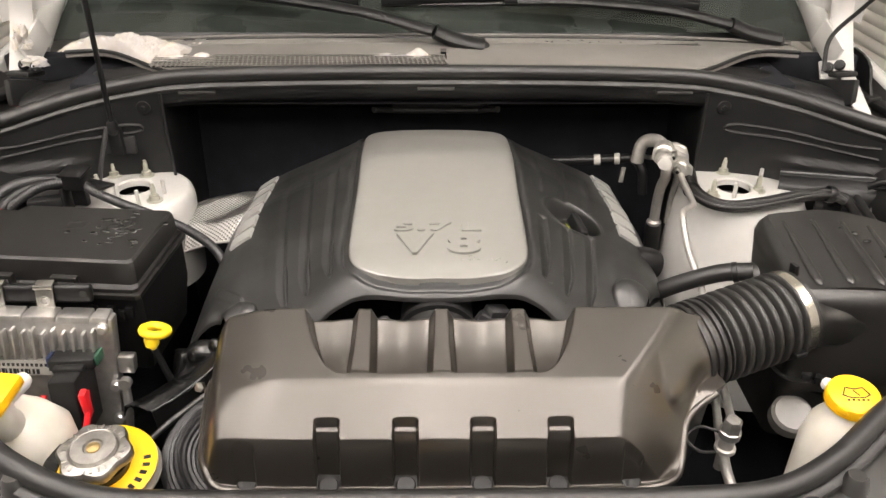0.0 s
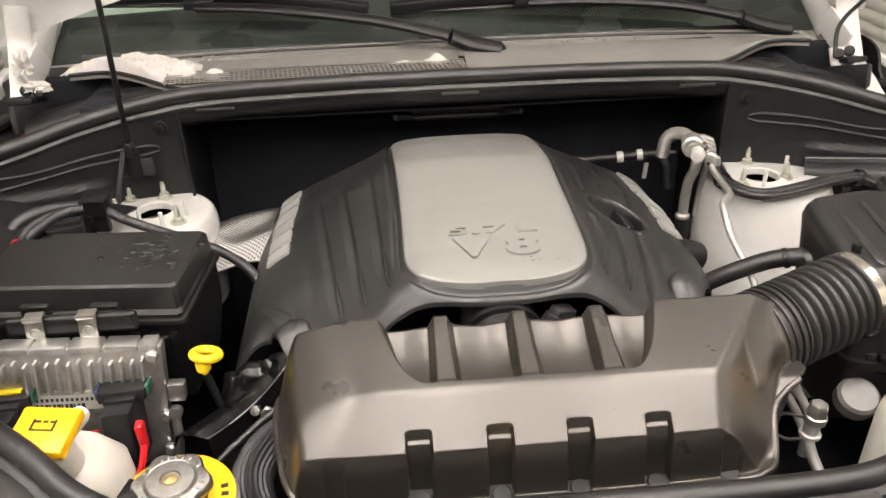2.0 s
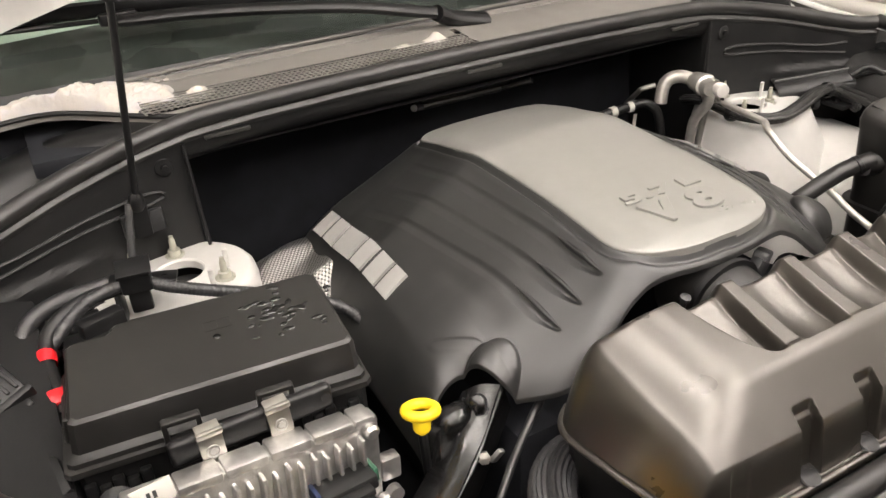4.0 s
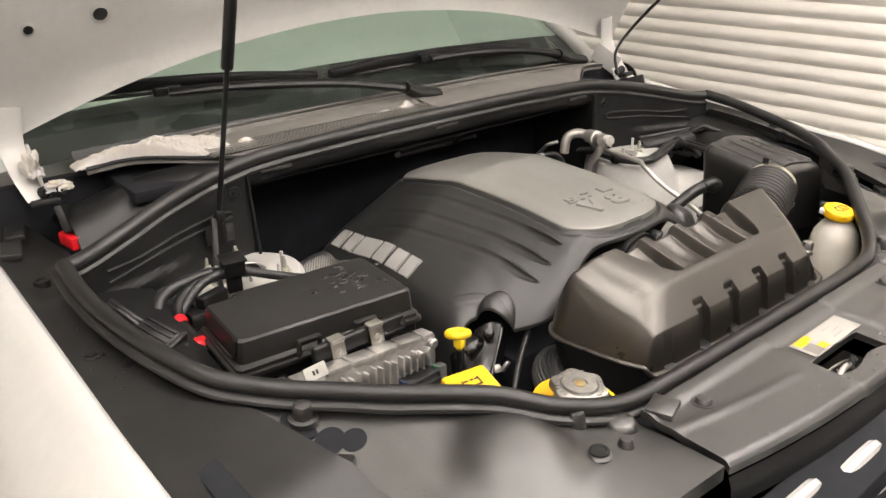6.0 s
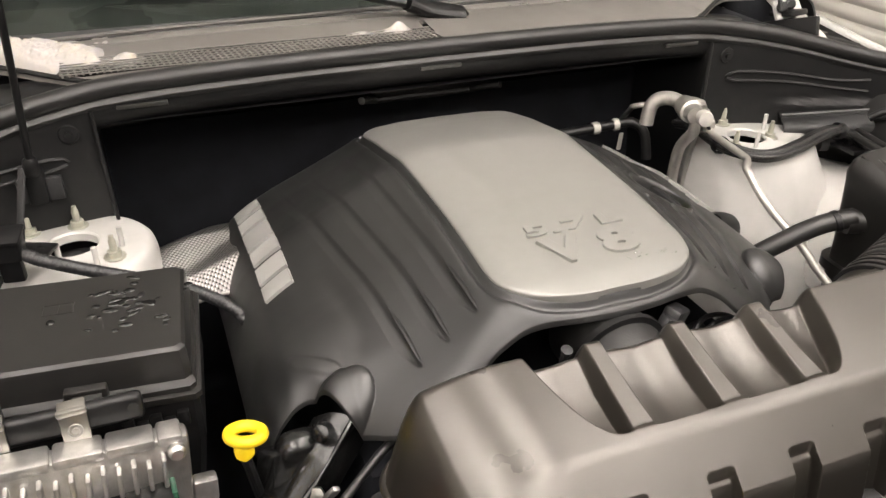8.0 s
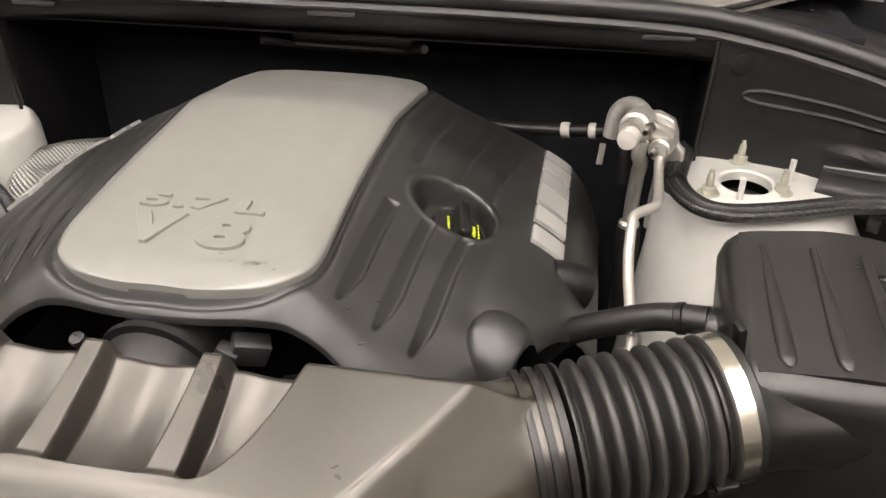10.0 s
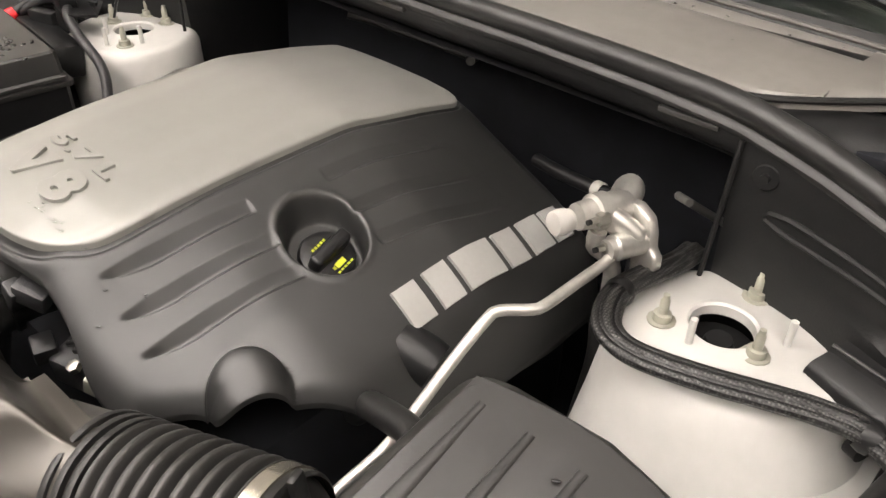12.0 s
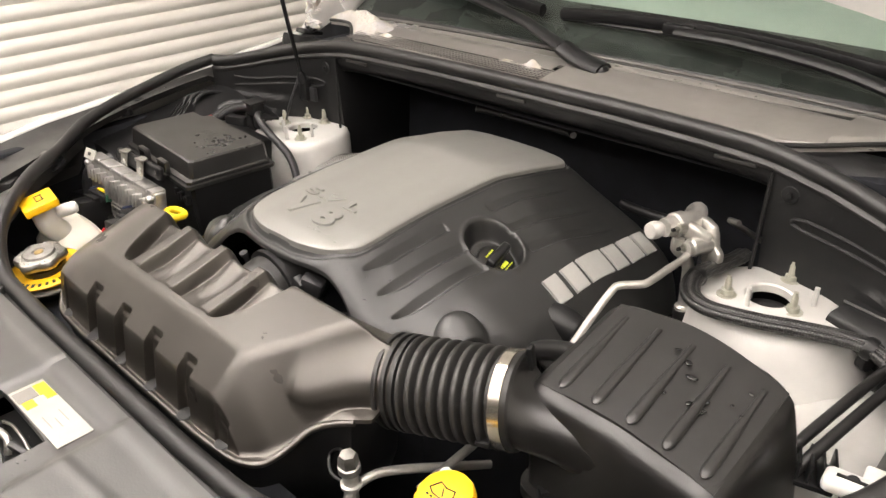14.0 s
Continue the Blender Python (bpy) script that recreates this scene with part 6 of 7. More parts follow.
def ac_lines():
    """The refrigerant block on the firewall side with its pipes and service port."""
    a = thing("ac_line_block", (0.385, 1.20, 0.95), "bare aluminium refrigerant line block and pipes", "refrigerant pipes")
    d = (-0.30, -0.94, 0.06)
    part("upper_barrel", join(lathe([(0.0, -0.012), (0.013, -0.010), (0.0155, -0.004), (0.0155, 0.014), (0.0175, 0.016), (0.0175, 0.030), (0.014, 0.032), (0.0125, 0.048)], (0.374, 1.196, 1.124), d, 28),
                              obox((0.386, 1.180, 1.118), (0.050, 0.018, 0.024), pose(0, 0, 0, 0, 28, 18), 0.007, 3)), PIPE, a)
    part("lower_barrel", lathe([(0.0, -0.006), (0.0115, -0.006), (0.0125, -0.002), (0.0125, 0.028), (0.010, 0.030), (0.0095, 0.036)], (0.402, 1.190, 1.102), d, 24), PIPE, a)
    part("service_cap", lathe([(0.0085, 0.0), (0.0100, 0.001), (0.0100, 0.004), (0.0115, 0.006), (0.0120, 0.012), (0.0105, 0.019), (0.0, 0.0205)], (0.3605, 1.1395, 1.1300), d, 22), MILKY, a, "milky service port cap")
    for p in ((0.379, 1.160, 1.129), (0.389, 1.161, 1.104)):
        part("nut", lathe([(0.0, 0.012), (0.0032, 0.012), (0.0036, 0.005), (0.0066, 0.0045), (0.007, 0.0), (0.007, -0.006)], p, d, 6), STEEL, a)
        part("stud_tip", lathe([(0.0026, 0.0), (0.0026, 0.004), (0.0, 0.0042)], Vector(p) + Vector(d) * 0.012, d, 10), INK_SHADE, a)
    face = Matrix.Translation((0.404, 1.199, 1.106)) @ Matrix(((0.953, 0.0, -0.30, 0), (-0.303, 0.0, -0.953, 0), (0.0, 1.0, 0.0, 0), (0, 0, 0, 1)))
    part("bracket", prism([(-0.030, 0.024), (-0.012, 0.028), (0.006, 0.022), (0.012, 0.008), (0.014, -0.006), (0.022, -0.012), (0.023, -0.026), (0.010, -0.034), (-0.004, -0.028), (-0.010, -0.012), (-0.030, 0.004)], -0.005, 0.007, face, 0.003), PIPE, a)
    part("large_bend", tube([(0.378, 1.202, 1.123), (0.370, 1.226, 1.126), (0.358, 1.241, 1.121), (0.349, 1.246, 1.108), (0.346, 1.247, 1.080)], 0.0110, 18, 0.005), PIPE, a)
    part("drop_pipe", tube([(0.374, 1.166, 1.112), (0.373, 1.166, 1.095), (0.378, 1.180, 1.080), (0.378, 1.197, 1.055), (0.377, 1.201, 1.02), (0.377, 1.201, 0.988)], 0.0085, 14, 0.006), PIPE, a)
    part("second_pipe", tube([(0.402, 1.192, 1.095), (0.402, 1.196, 1.07), (0.400, 1.200, 1.03), (0.399, 1.202, 0.985)], 0.0052, 12, 0.006), PIPE, a)
    part("drop_fitting", lathe([(0.010, 0), (0.0125, 0.003), (0.0125, 0.009), (0.009, 0.012)], (0.377, 1.201, 0.980), (0, 0, 1), 18), PIPE, a)
    part("thin_pipe", tube([(0.396, 1.164, 1.100), (0.394, 1.148, 1.094), (0.392, 1.11, 1.0925), (0.3895, 1.070, 1.0905), (0.385, 1.058, 1.0905), (0.367, 1.0385, 1.0905), (0.3635, 1.026, 1.086), (0.362, 0.985, 1.063), (0.367, 0.915, 1.034), (0.362, 0.87, 1.018), (0.358, 0.80, 1.00), (0.35, 0.70, 0.98)], 0.0052, 12, 0.006), PIPE, a)
    part("black_sleeve", tube([(0.377, 1.201, 0.985), (0.380, 1.20, 0.93), (0.38, 1.18, 0.85)], 0.0145, 14), RUBBER, a)
    s = thing("ac_service_port", (0.315, 0.638, 0.96), "pale hexagonal service port cap with tether", "service port")
    part("hex_cap", join(lathe([(0.0, 0.024), (0.0085, 0.0235), (0.0105, 0.020), (0.0110, 0.008)], (0.315, 0.638, 1.028), (0.03, -0.05, 1), 6), lathe([(0.0105, 0.009), (0.0118, 0.008), (0.0118, 0.0), (0.009, -0.001)], (0.315, 0.638, 1.028), (0.03, -0.05, 1), 24)), NICKEL, s)
    part("body", lathe([(0.0085, 0.0), (0.0085, -0.016), (0.0115, -0.017), (0.0115, -0.021), (0.007, -0.022), (0.006, -0.05)], (0.315, 0.638, 1.028), (0.03, -0.05, 1), 20), PIPE, s)
    part("tether", tube([(0.304, 0.640, 1.032), (0.285, 0.650, 1.030), (0.272, 0.645, 1.018), (0.285, 0.635, 1.008), (0.305, 0.636, 1.006)], 0.0018, 8, 0.006), RUBBER, s)
    part("pipe", tube([(0.314, 0.637, 1.0), (0.317, 0.628, 0.985), (0.324, 0.605, 0.965)], 0.006, 12), PIPE, s)
    part("pipe_up", tube([(0.314, 0.642, 1.002), (0.318, 0.668, 1.004), (0.328, 0.70, 0.995), (0.345, 0.75, 0.975), (0.362, 0.80, 0.955)], 0.0052, 12), PIPE, s)


ac_lines()


def corded(pts, r, cords=26):
    """A hose with fine cords along its length."""
    line = smooth_path(pts, 0.003)
    rings, x = [], Vector((0, 0, 1))
    for k, p in enumerate(line):
        t = (line[min(k + 1, len(line) - 1)] - line[max(k - 1, 0)]).normalized()
        x = (x - t * x.dot(t)).normalized()
        y = t.cross(x)
        ring = []
        for j in range(cords * 4):
            q = 2 * math.pi * j / (cords * 4)
            rr = r + 0.0009 * math.cos(cords * q) + 0.0003 * math.cos(cords * q * 0.5 + k * 2.1)
            ring.append(p + rr * (math.cos(q) * x + math.sin(q) * y))
        rings.append(ring)
    return loft(rings)


def hoses():
    bh = thing("breather_hose", (0.36, 0.925, 1.0), "black rubber breather hose to the air filter box", "hose")
    part("hose", tube([(0.290, 0.945, 0.985), (0.310, 0.940, 1.012), (0.338, 0.928, 1.036), (0.385, 0.914, 1.062), (0.425, 0.899, 1.074)], 0.0125, 16), RUBBER, bh)
    part("clip_ring", lathe([(0.0128, -0.004), (0.0142, -0.003), (0.0142, 0.003), (0.0128, 0.004)], (0.404, 0.907, 1.068), (0.9, -0.3, 0.33), 20, caps=False), BLACK, bh)
    part("print_mark", obox((0.388, 0.9095, 1.0655), (0.016, 0.003, 0.003), pose(0, 0, 0, 0, -20, -18), 0.0005), SEATGREY, bh)
    sh = thing("sleeved_harness", (0.50, 1.09, 1.05), "black braided wire harness across the strut tower", "wire harness")
    run = [(0.425, 1.27, 1.062), (0.428, 1.23, 1.070), (0.418, 1.18, 1.073), (0.414, 1.150, 1.073), (0.422, 1.118, 1.073), (0.440, 1.095, 1.073), (0.470, 1.089, 1.073), (0.52, 1.102, 1.073), (0.56, 1.117, 1.073), (0.60, 1.132, 1.072), (0.635, 1.138, 1.070), (0.668, 1.130, 1.056), (0.69, 1.11, 1.03)]
    part("sleeve", tube(run, 0.0105, 20, 0.005, flat=0.8), BRAID, sh)
    for du in (-0.0085, 0.0, 0.0085):
        side = []
        for k, p in enumerate(run):
            ahead = Vector(run[min(k + 1, len(run) - 1)]) - Vector(run[max(k - 1, 0)])
            side.append(Vector(p) + Vector((-ahead.y, ahead.x, 0)).normalized() * du + Vector((0, 0, 0.0050 - abs(du) * 0.3)))
        part("strand", tube(side, 0.0048, 10, 0.006), BRAID, sh)
    for k in (3, 10):
        part("tape_band", lathe([(0.0130, -0.006), (0.0142, 0.0), (0.0130, 0.006)], run[k], Vector(run[k + 1]) - Vector(run[k - 1]), 18, caps=False), BLACK, sh)
    j = thing("ribbed_cable", (-0.50, 1.10, 1.06), "black ribbed battery cable over a cable bracket", "cable")
    part("cable", tube([(-0.66, 1.085, 1.07), (-0.61, 1.110, 1.098), (-0.555, 1.116, 1.104), (-0.52, 1.102, 1.093), (-0.48, 1.095, 1.077), (-0.418, 1.090, 1.052), (-0.365, 1.068, 1.036), (-0.328, 1.042, 1.015), (-0.305, 1.01, 0.97)], ribbed(0.0076, 0.0006, 0.0045), 14, 0.0012), SEATGREY, j)
    part("bracket", join(obox((-0.553, 1.116, 1.108), (0.034, 0.026, 0.026), pose(0, 0, 0, 0, 0, -8), 0.003), obox((-0.553, 1.118, 1.085), (0.024, 0.012, 0.04), pose(0, 0, 0, 0, 0, -8), 0.003),
                         obox((-0.553, 1.116, 1.1225), (0.038, 0.036, 0.004), pose(0, 0, 0, 6, 0, -8), 0.001)), BLACK, j)
    k = thing("battery_leads", (-0.66, 1.03, 1.0), "taped battery leads with red terminal boots", "cable")
    part("lead", tube([(-0.555, 1.12, 1.10), (-0.61, 1.118, 1.098), (-0.650, 1.10, 1.085), (-0.662, 1.07, 1.070), (-0.660, 1.03, 1.060), (-0.658, 0.99, 1.05)], 0.0085, 12, 0.006), BLACK, k)
    part("lead", tube([(-0.58, 1.135, 1.10), (-0.64, 1.135, 1.095), (-0.675, 1.115, 1.085), (-0.683, 1.085, 1.06), (-0.68, 1.06, 1.03)], 0.0095, 12, 0.006), SEATGREY, k)
    part("cable_tray", join(obox((-0.560, 1.080, 1.045), (0.17, 0.045, 0.05), pose(0, 0, 0, -8, 0, -6), 0.006), obox((-0.60, 1.098, 1.072), (0.05, 0.02, 0.03), pose(0, 0, 0, 0, 0, 20), 0.004)), BLACK, k)
    part("terminal_boot", obox((-0.6595, 1.011, 1.054), (0.022, 0.020, 0.026), pose(0, 0, 0, 20, 10, 15), 0.004), RED, k, "red terminal boot")
    part("tape_band", lathe([(0.0105, -0.008), (0.0112, 0.0), (0.0105, 0.008)], (-0.662, 1.070, 1.069), (0.05, 0.9, 0.25), 14, caps=False), RED, k, "red tape band")
    part("plug", tube([(-0.712, 1.08, 1.06), (-0.708, 1.055, 1.05), (-0.70, 1.02, 1.035), (-0.69, 0.96, 1.01), (-0.69, 0.88, 0.97)], lambda q: 0.024 - 0.008 * step(0.03, 0.06, q), 14, 0.008), BLACK, k)
    lone("red_cover", obox((-0.712, 1.335, 1.135), (0.045, 0.05, 0.022), pose(0, 0, 0, 0, 0, 8), 0.004), RED, "red plastic cover under the cowl end", "cover")
    lone("radiator_hose", corded([(-0.190, 0.738, 0.970), (-0.236, 0.734, 0.984), (-0.271, 0.712, 0.986), (-0.290, 0.674, 0.976), (-0.282, 0.640, 0.958), (-0.252, 0.618, 0.938), (-0.210, 0.612, 0.918)], 0.0225), SEATGREY, "black braided upper radiator hose in a tight bend", "hose")
    p = thing("battery_tray_hose", (-0.30, 0.75, 0.9), "thin ribbed black conduit below the cover", "conduit")
    part("conduit", tube([(-0.222, 0.800, 1.004), (-0.240, 0.789, 1.000), (-0.264, 0.773, 0.992), (-0.287, 0.757, 0.984), (-0.322, 0.730, 0.969), (-0.350, 0.708, 0.952)], ribbed(0.0046, 0.0011, 0.0042), 12, 0.0011, smooth=False), COVER, p)
    q = thing("timing_cover", (-0.30, 0.79, 0.88), "glossy black casting at the engine's front corner", "engine casting")
    flank = []
    for k in range(15):
        t = k / 14
        a = Vector((-0.252 - 0.104 * t, 0.826 - 0.068 * t, 1.018 - 0.062 * t - 0.012 * math.sin(math.pi * t)))
        b = a + Vector((-0.034 - 0.012 * t, 0.028, -0.012))
        flank.append([a + Vector((0.006, -0.004, -0.028))] + [a.lerp(b, u) + Vector((0, 0, 0.007 * math.sin(math.pi * u) + 0.003 * math.exp(-(u / 0.12) ** 2))) for u in [j / 10 for j in range(11)]] + [b + Vector((-0.008, 0.004, -0.03))])
    part("casting", sheet(flank, 0.004, (0.2, 0.3, -0.9)), GLOSS, q)
    part("edge_flange", tube([r[1] for r in flank], lambda d: 0.0024 + 0.0007 * math.sin(90 * d), 8, 0.006), GLOSS, q)
    dome = bmesh.new()
    bmesh.ops.create_icosphere(dome, subdivisions=3, radius=1.0)
    for v in dome.verts:
        v.co = Vector((-0.304, 0.838, 0.980)) + Vector((0.027 * math.copysign(abs(v.co.x) ** 0.8, v.co.x), 0.018 * math.copysign(abs(v.co.y) ** 0.8, v.co.y), 0.026 * math.copysign(abs(v.co.z) ** 0.8, v.co.z)))
    part("housing", dome, GLOSS, q)
    part("lug", join(lathe([(0.009, -0.012), (0.009, 0.008), (0.006, 0.010), (0.0, 0.010)], (-0.283, 0.826, 1.010), (-0.5, -0.6, 0.5), 12), obox((-0.335, 0.828, 0.965), (0.022, 0.028, 0.06), pose(0, 0, 0, -15, 20, 30), 0.005)), GLOSS, q)
    part("bolt", lathe([(0.007, 0.0), (0.007, 0.006), (0.0, 0.007)], (-0.300, 0.790, 0.972), (-0.3, -0.8, 0.5), 6), STEEL, q)
    part("wire_clip", obox((-0.288, 0.783, 0.974), (0.009, 0.006, 0.018), pose(0, 0, 0, 20, 30, 10), 0.002), ALU, q)
    rows = []
    for k in range(15):
        t = k / 14
        rows.append([(-0.310 - 0.098 * t, 1.118 + 0.138 * u, 1.026 - 0.012 * t + 0.006 * math.sin(7 * u + 4 * t) - 0.14 * max(0.0, 0.22 - u) - 0.05 * max(0.0, u - 0.8)) for u in [j / 16 for j in range(17)]])
    hs = thing("heat_shield", (-0.37, 1.22, 0.95), "crinkled embossed aluminium heat shield", "heat shield")
    part("foil", sheet(rows, 0.003), FOIL, hs)
    part("rolled_edge", tube([r[0] for r in rows], 0.0022, 8, 0.01), PIPE, hs)
    th = thing("throttle_elbow", (0.0, 0.76, 1.0), "black throttle elbow with clamps below the cover's arch", "intake elbow")
    part("elbow", tube([(0.0, 0.83, 1.06), (0.0, 0.78, 1.065), (0.0, 0.74, 1.05), (0.0, 0.72, 1.0)], 0.045, 28, 0.006), RUBBER, th)
    part("ring", lathe([(0.044, -0.004), (0.050, -0.003), (0.050, 0.003), (0.044, 0.004)], (0.0, 0.772, 1.065), (0, -0.9, -0.1), 36, caps=False), BLACK, th)
    part("sensor", join(obox((0.070, 0.785, 1.085), (0.030, 0.018, 0.022), pose(0, 0, 0, 10, 20, 30), 0.003), obox((0.052, 0.775, 1.080), (0.018, 0.014, 0.03), pose(0, 0, 0, 0, 30, 0), 0.003)), SEATGREY, th)
    part("bolt", lathe([(0.004, 0.0), (0.004, 0.012), (0.006, 0.013), (0.006, 0.018), (0.0, 0.019)], (-0.062, 0.772, 1.075), (0, -0.3, 1), 8), SEATGREY, th)
    md = thing("throttle_module", (0.13, 0.80, 0.98), "grey metal throttle module with black connectors and wires", "engine module")
    part("housing", obox((0.115, 0.800, 1.022), (0.060, 0.040, 0.034), pose(0, 0, 0, 8, 6, 20), 0.005), SEATGREY, md)
    part("connector", obox((0.150, 0.795, 1.030), (0.030, 0.024, 0.022), pose(0, 0, 0, 10, 20, 30), 0.003), ZINC, md, "pale metal connector")
    part("connector", obox((0.085, 0.775, 1.040), (0.024, 0.020, 0.018), pose(0, 0, 0, 0, 10, -15), 0.003), BLACK, md)
    for q in range(3):
        part("wire", tube([(0.10 + 0.012 * q, 0.790, 1.045), (0.13 + 0.014 * q, 0.805 - 0.006 * q, 1.056 - 0.004 * q), (0.18 + 0.012 * q, 0.815, 1.035 - 0.006 * q), (0.22 + 0.01 * q, 0.80, 0.99)], 0.0028, 8, 0.008), BLACK, md)
    part("bolt", lathe([(0.006, 0.0), (0.006, 0.006), (0.0, 0.007)], (0.128, 0.782, 1.040), (0, -0.4, 1), 6), STEEL, md)
    f = thing("heater_hose", (0.28, 1.26, 1.03), "black heater hose with bright spring clamps", "hose")
    part("hose", tube([(0.190, 1.322, 1.050), (0.235, 1.312, 1.053), (0.285, 1.304, 1.058), (0.324, 1.299, 1.062), (0.350, 1.288, 1.066), (0.364, 1.272, 1.052), (0.368, 1.262, 1.01)], 0.0080, 14), BLACK, f)
    part("clamp", lathe([(0.0090, -0.006), (0.0102, -0.005), (0.0102, 0.005), (0.0090, 0.006)], (0.290, 1.3033, 1.0585), (1, -0.14, 0.1), 20, caps=False), PAPER, f)
    part("clamp", lathe([(0.0090, -0.005), (0.0102, -0.004), (0.0102, 0.004), (0.0090, 0.005)], (0.3245, 1.2988, 1.0621), (1, -0.2, 0.12), 20, caps=False), PAPER, f)
    part("tab", obox((0.338, 1.300, 1.030), (0.008, 0.002, 0.030), pose(0, 0, 0, 0, 4, 0), 0.0006), PAPER, f)
    gr = lone("grab_rod", tube([(0.392, 1.31, 1.085), (0.372, 1.325, 1.078), (0.376, 1.335, 1.07), (0.402, 1.395, 1.024), (0.43, 1.40, 1.02)], 0.0045, 10, 0.006), PIPE, "bent bright steel rod at the firewall", "rod")
    for dx in (0.0, 0.018):
        lone("brake_line", tube([(0.600 + dx, 0.86, 1.0), (0.630 + dx, 0.94, 1.045), (0.645 + dx, 1.02, 1.058), (0.660 + dx, 1.12, 1.062), (0.675 + dx, 1.20, 1.058)], 0.0062, 10), RUBBER, "black coated line across the inner wing", "line", "lines across the wing")
    jb = thing("relay_tray", (0.66, 1.19, 1.04), "black folded plastic tray behind the strut tower", "bracket")
    rows = []
    for k in range(13):
        t = k / 12
        front, rear = Vector((0.572 + 0.150 * t, 1.190 - 0.058 * t, 1.068 + 0.006 * t)), Vector((0.594 + 0.146 * t, 1.240 - 0.036 * t, 1.086 + 0.016 * t))
        rows.append([front + Vector((-0.004, -0.006, -0.026)), front + Vector((-0.002, -0.005, -0.006)), front, front.lerp(rear, 0.30), front.lerp(rear, 0.34) + Vector((0, 0, 0.005)), front.lerp(rear, 0.38), rear, rear + Vector((0, 0.004, -0.03))])
    part("tray", sheet(rows, 0.003), BLACK, jb)
    part("fold_line", tube([r[4] for r in rows], 0.0016, 6, 0.02), SHIELD, jb)
    for k in (1, 5, 8, 11):
        part("clip_loop", lathe([(0.0085, -0.006), (0.0105, -0.006), (0.0105, 0.006), (0.0085, 0.006)], rows[k][0] + Vector((0, -0.004, -0.004)), (0.9, -0.4, 0.0), 16), TRIM, jb)
    part("stay", tube([(0.618, 1.222, 1.084), (0.629, 1.226, 1.108)], 0.0022, 8), SEATGREY, jb)
    for q in range(3):
        part("loom", tube([(0.690 + 0.012 * q, 1.135, 1.085), (0.712 + 0.010 * q, 1.120 - 0.01 * q, 1.100 - 0.006 * q), (0.732 + 0.006 * q, 1.09 - 0.02 * q, 1.085)], 0.006, 10), BLACK, jb)
    lone("reservoir_lid", lathe([(0.0, 0.003), (0.022, 0.002), (0.026, -0.002), (0.026, -0.02)], (0.447, 0.752, 0.956), (-0.1, -0.5, 1), 30), COWL, "round dark metal lid deep in the bay", "cover")
    cr = thing("clip_rail", (0.465, 0.775, 0.95), "black plastic clip rail by the filler neck", "bracket")
    part("rail", obox((0.465, 0.780, 0.985), (0.070, 0.012, 0.022), pose(0, 0, 0, 0, 0, -30), 0.002), BLACK, cr)
    for k in range(3):
        part("clip", obox((0.447 + 0.014 * k, 0.779 - 0.008 * k, 1.000), (0.0125, 0.012, 0.012), pose(0, 0, 0, 0, 0, -30), 0.002), BLACK, cr)
    lk = thing("hood_bumper", (0.66, 0.80, 1.0), "white nylon latch block with a keyhole slot", "fitting")
    part("block", join(obox((0.698, 0.915, 1.064), (0.050, 0.030, 0.016), pose(0, 0, 0, -12, 0, 8), 0.006, 3), obox((0.715, 0.940, 1.060), (0.03, 0.035, 0.012), pose(0, 0, 0, -6, 0, 8), 0.003)), NYLON, lk)
    part("slot", join(obox((0.698, 0.914, 1.0725), (0.028, 0.005, 0.002), pose(0, 0, 0, -12, 0, 8), 0), lathe([(0.0, 0.001), (0.006, 0.001), (0.006, 0.0)], (0.698, 0.914, 1.0722), (0, -0.2, 1), 14)), INK_SHADE, lk)
    part("foot", obox((0.705, 0.925, 1.03), (0.03, 0.03, 0.05), None, 0.003), BLACK, lk)


hoses()


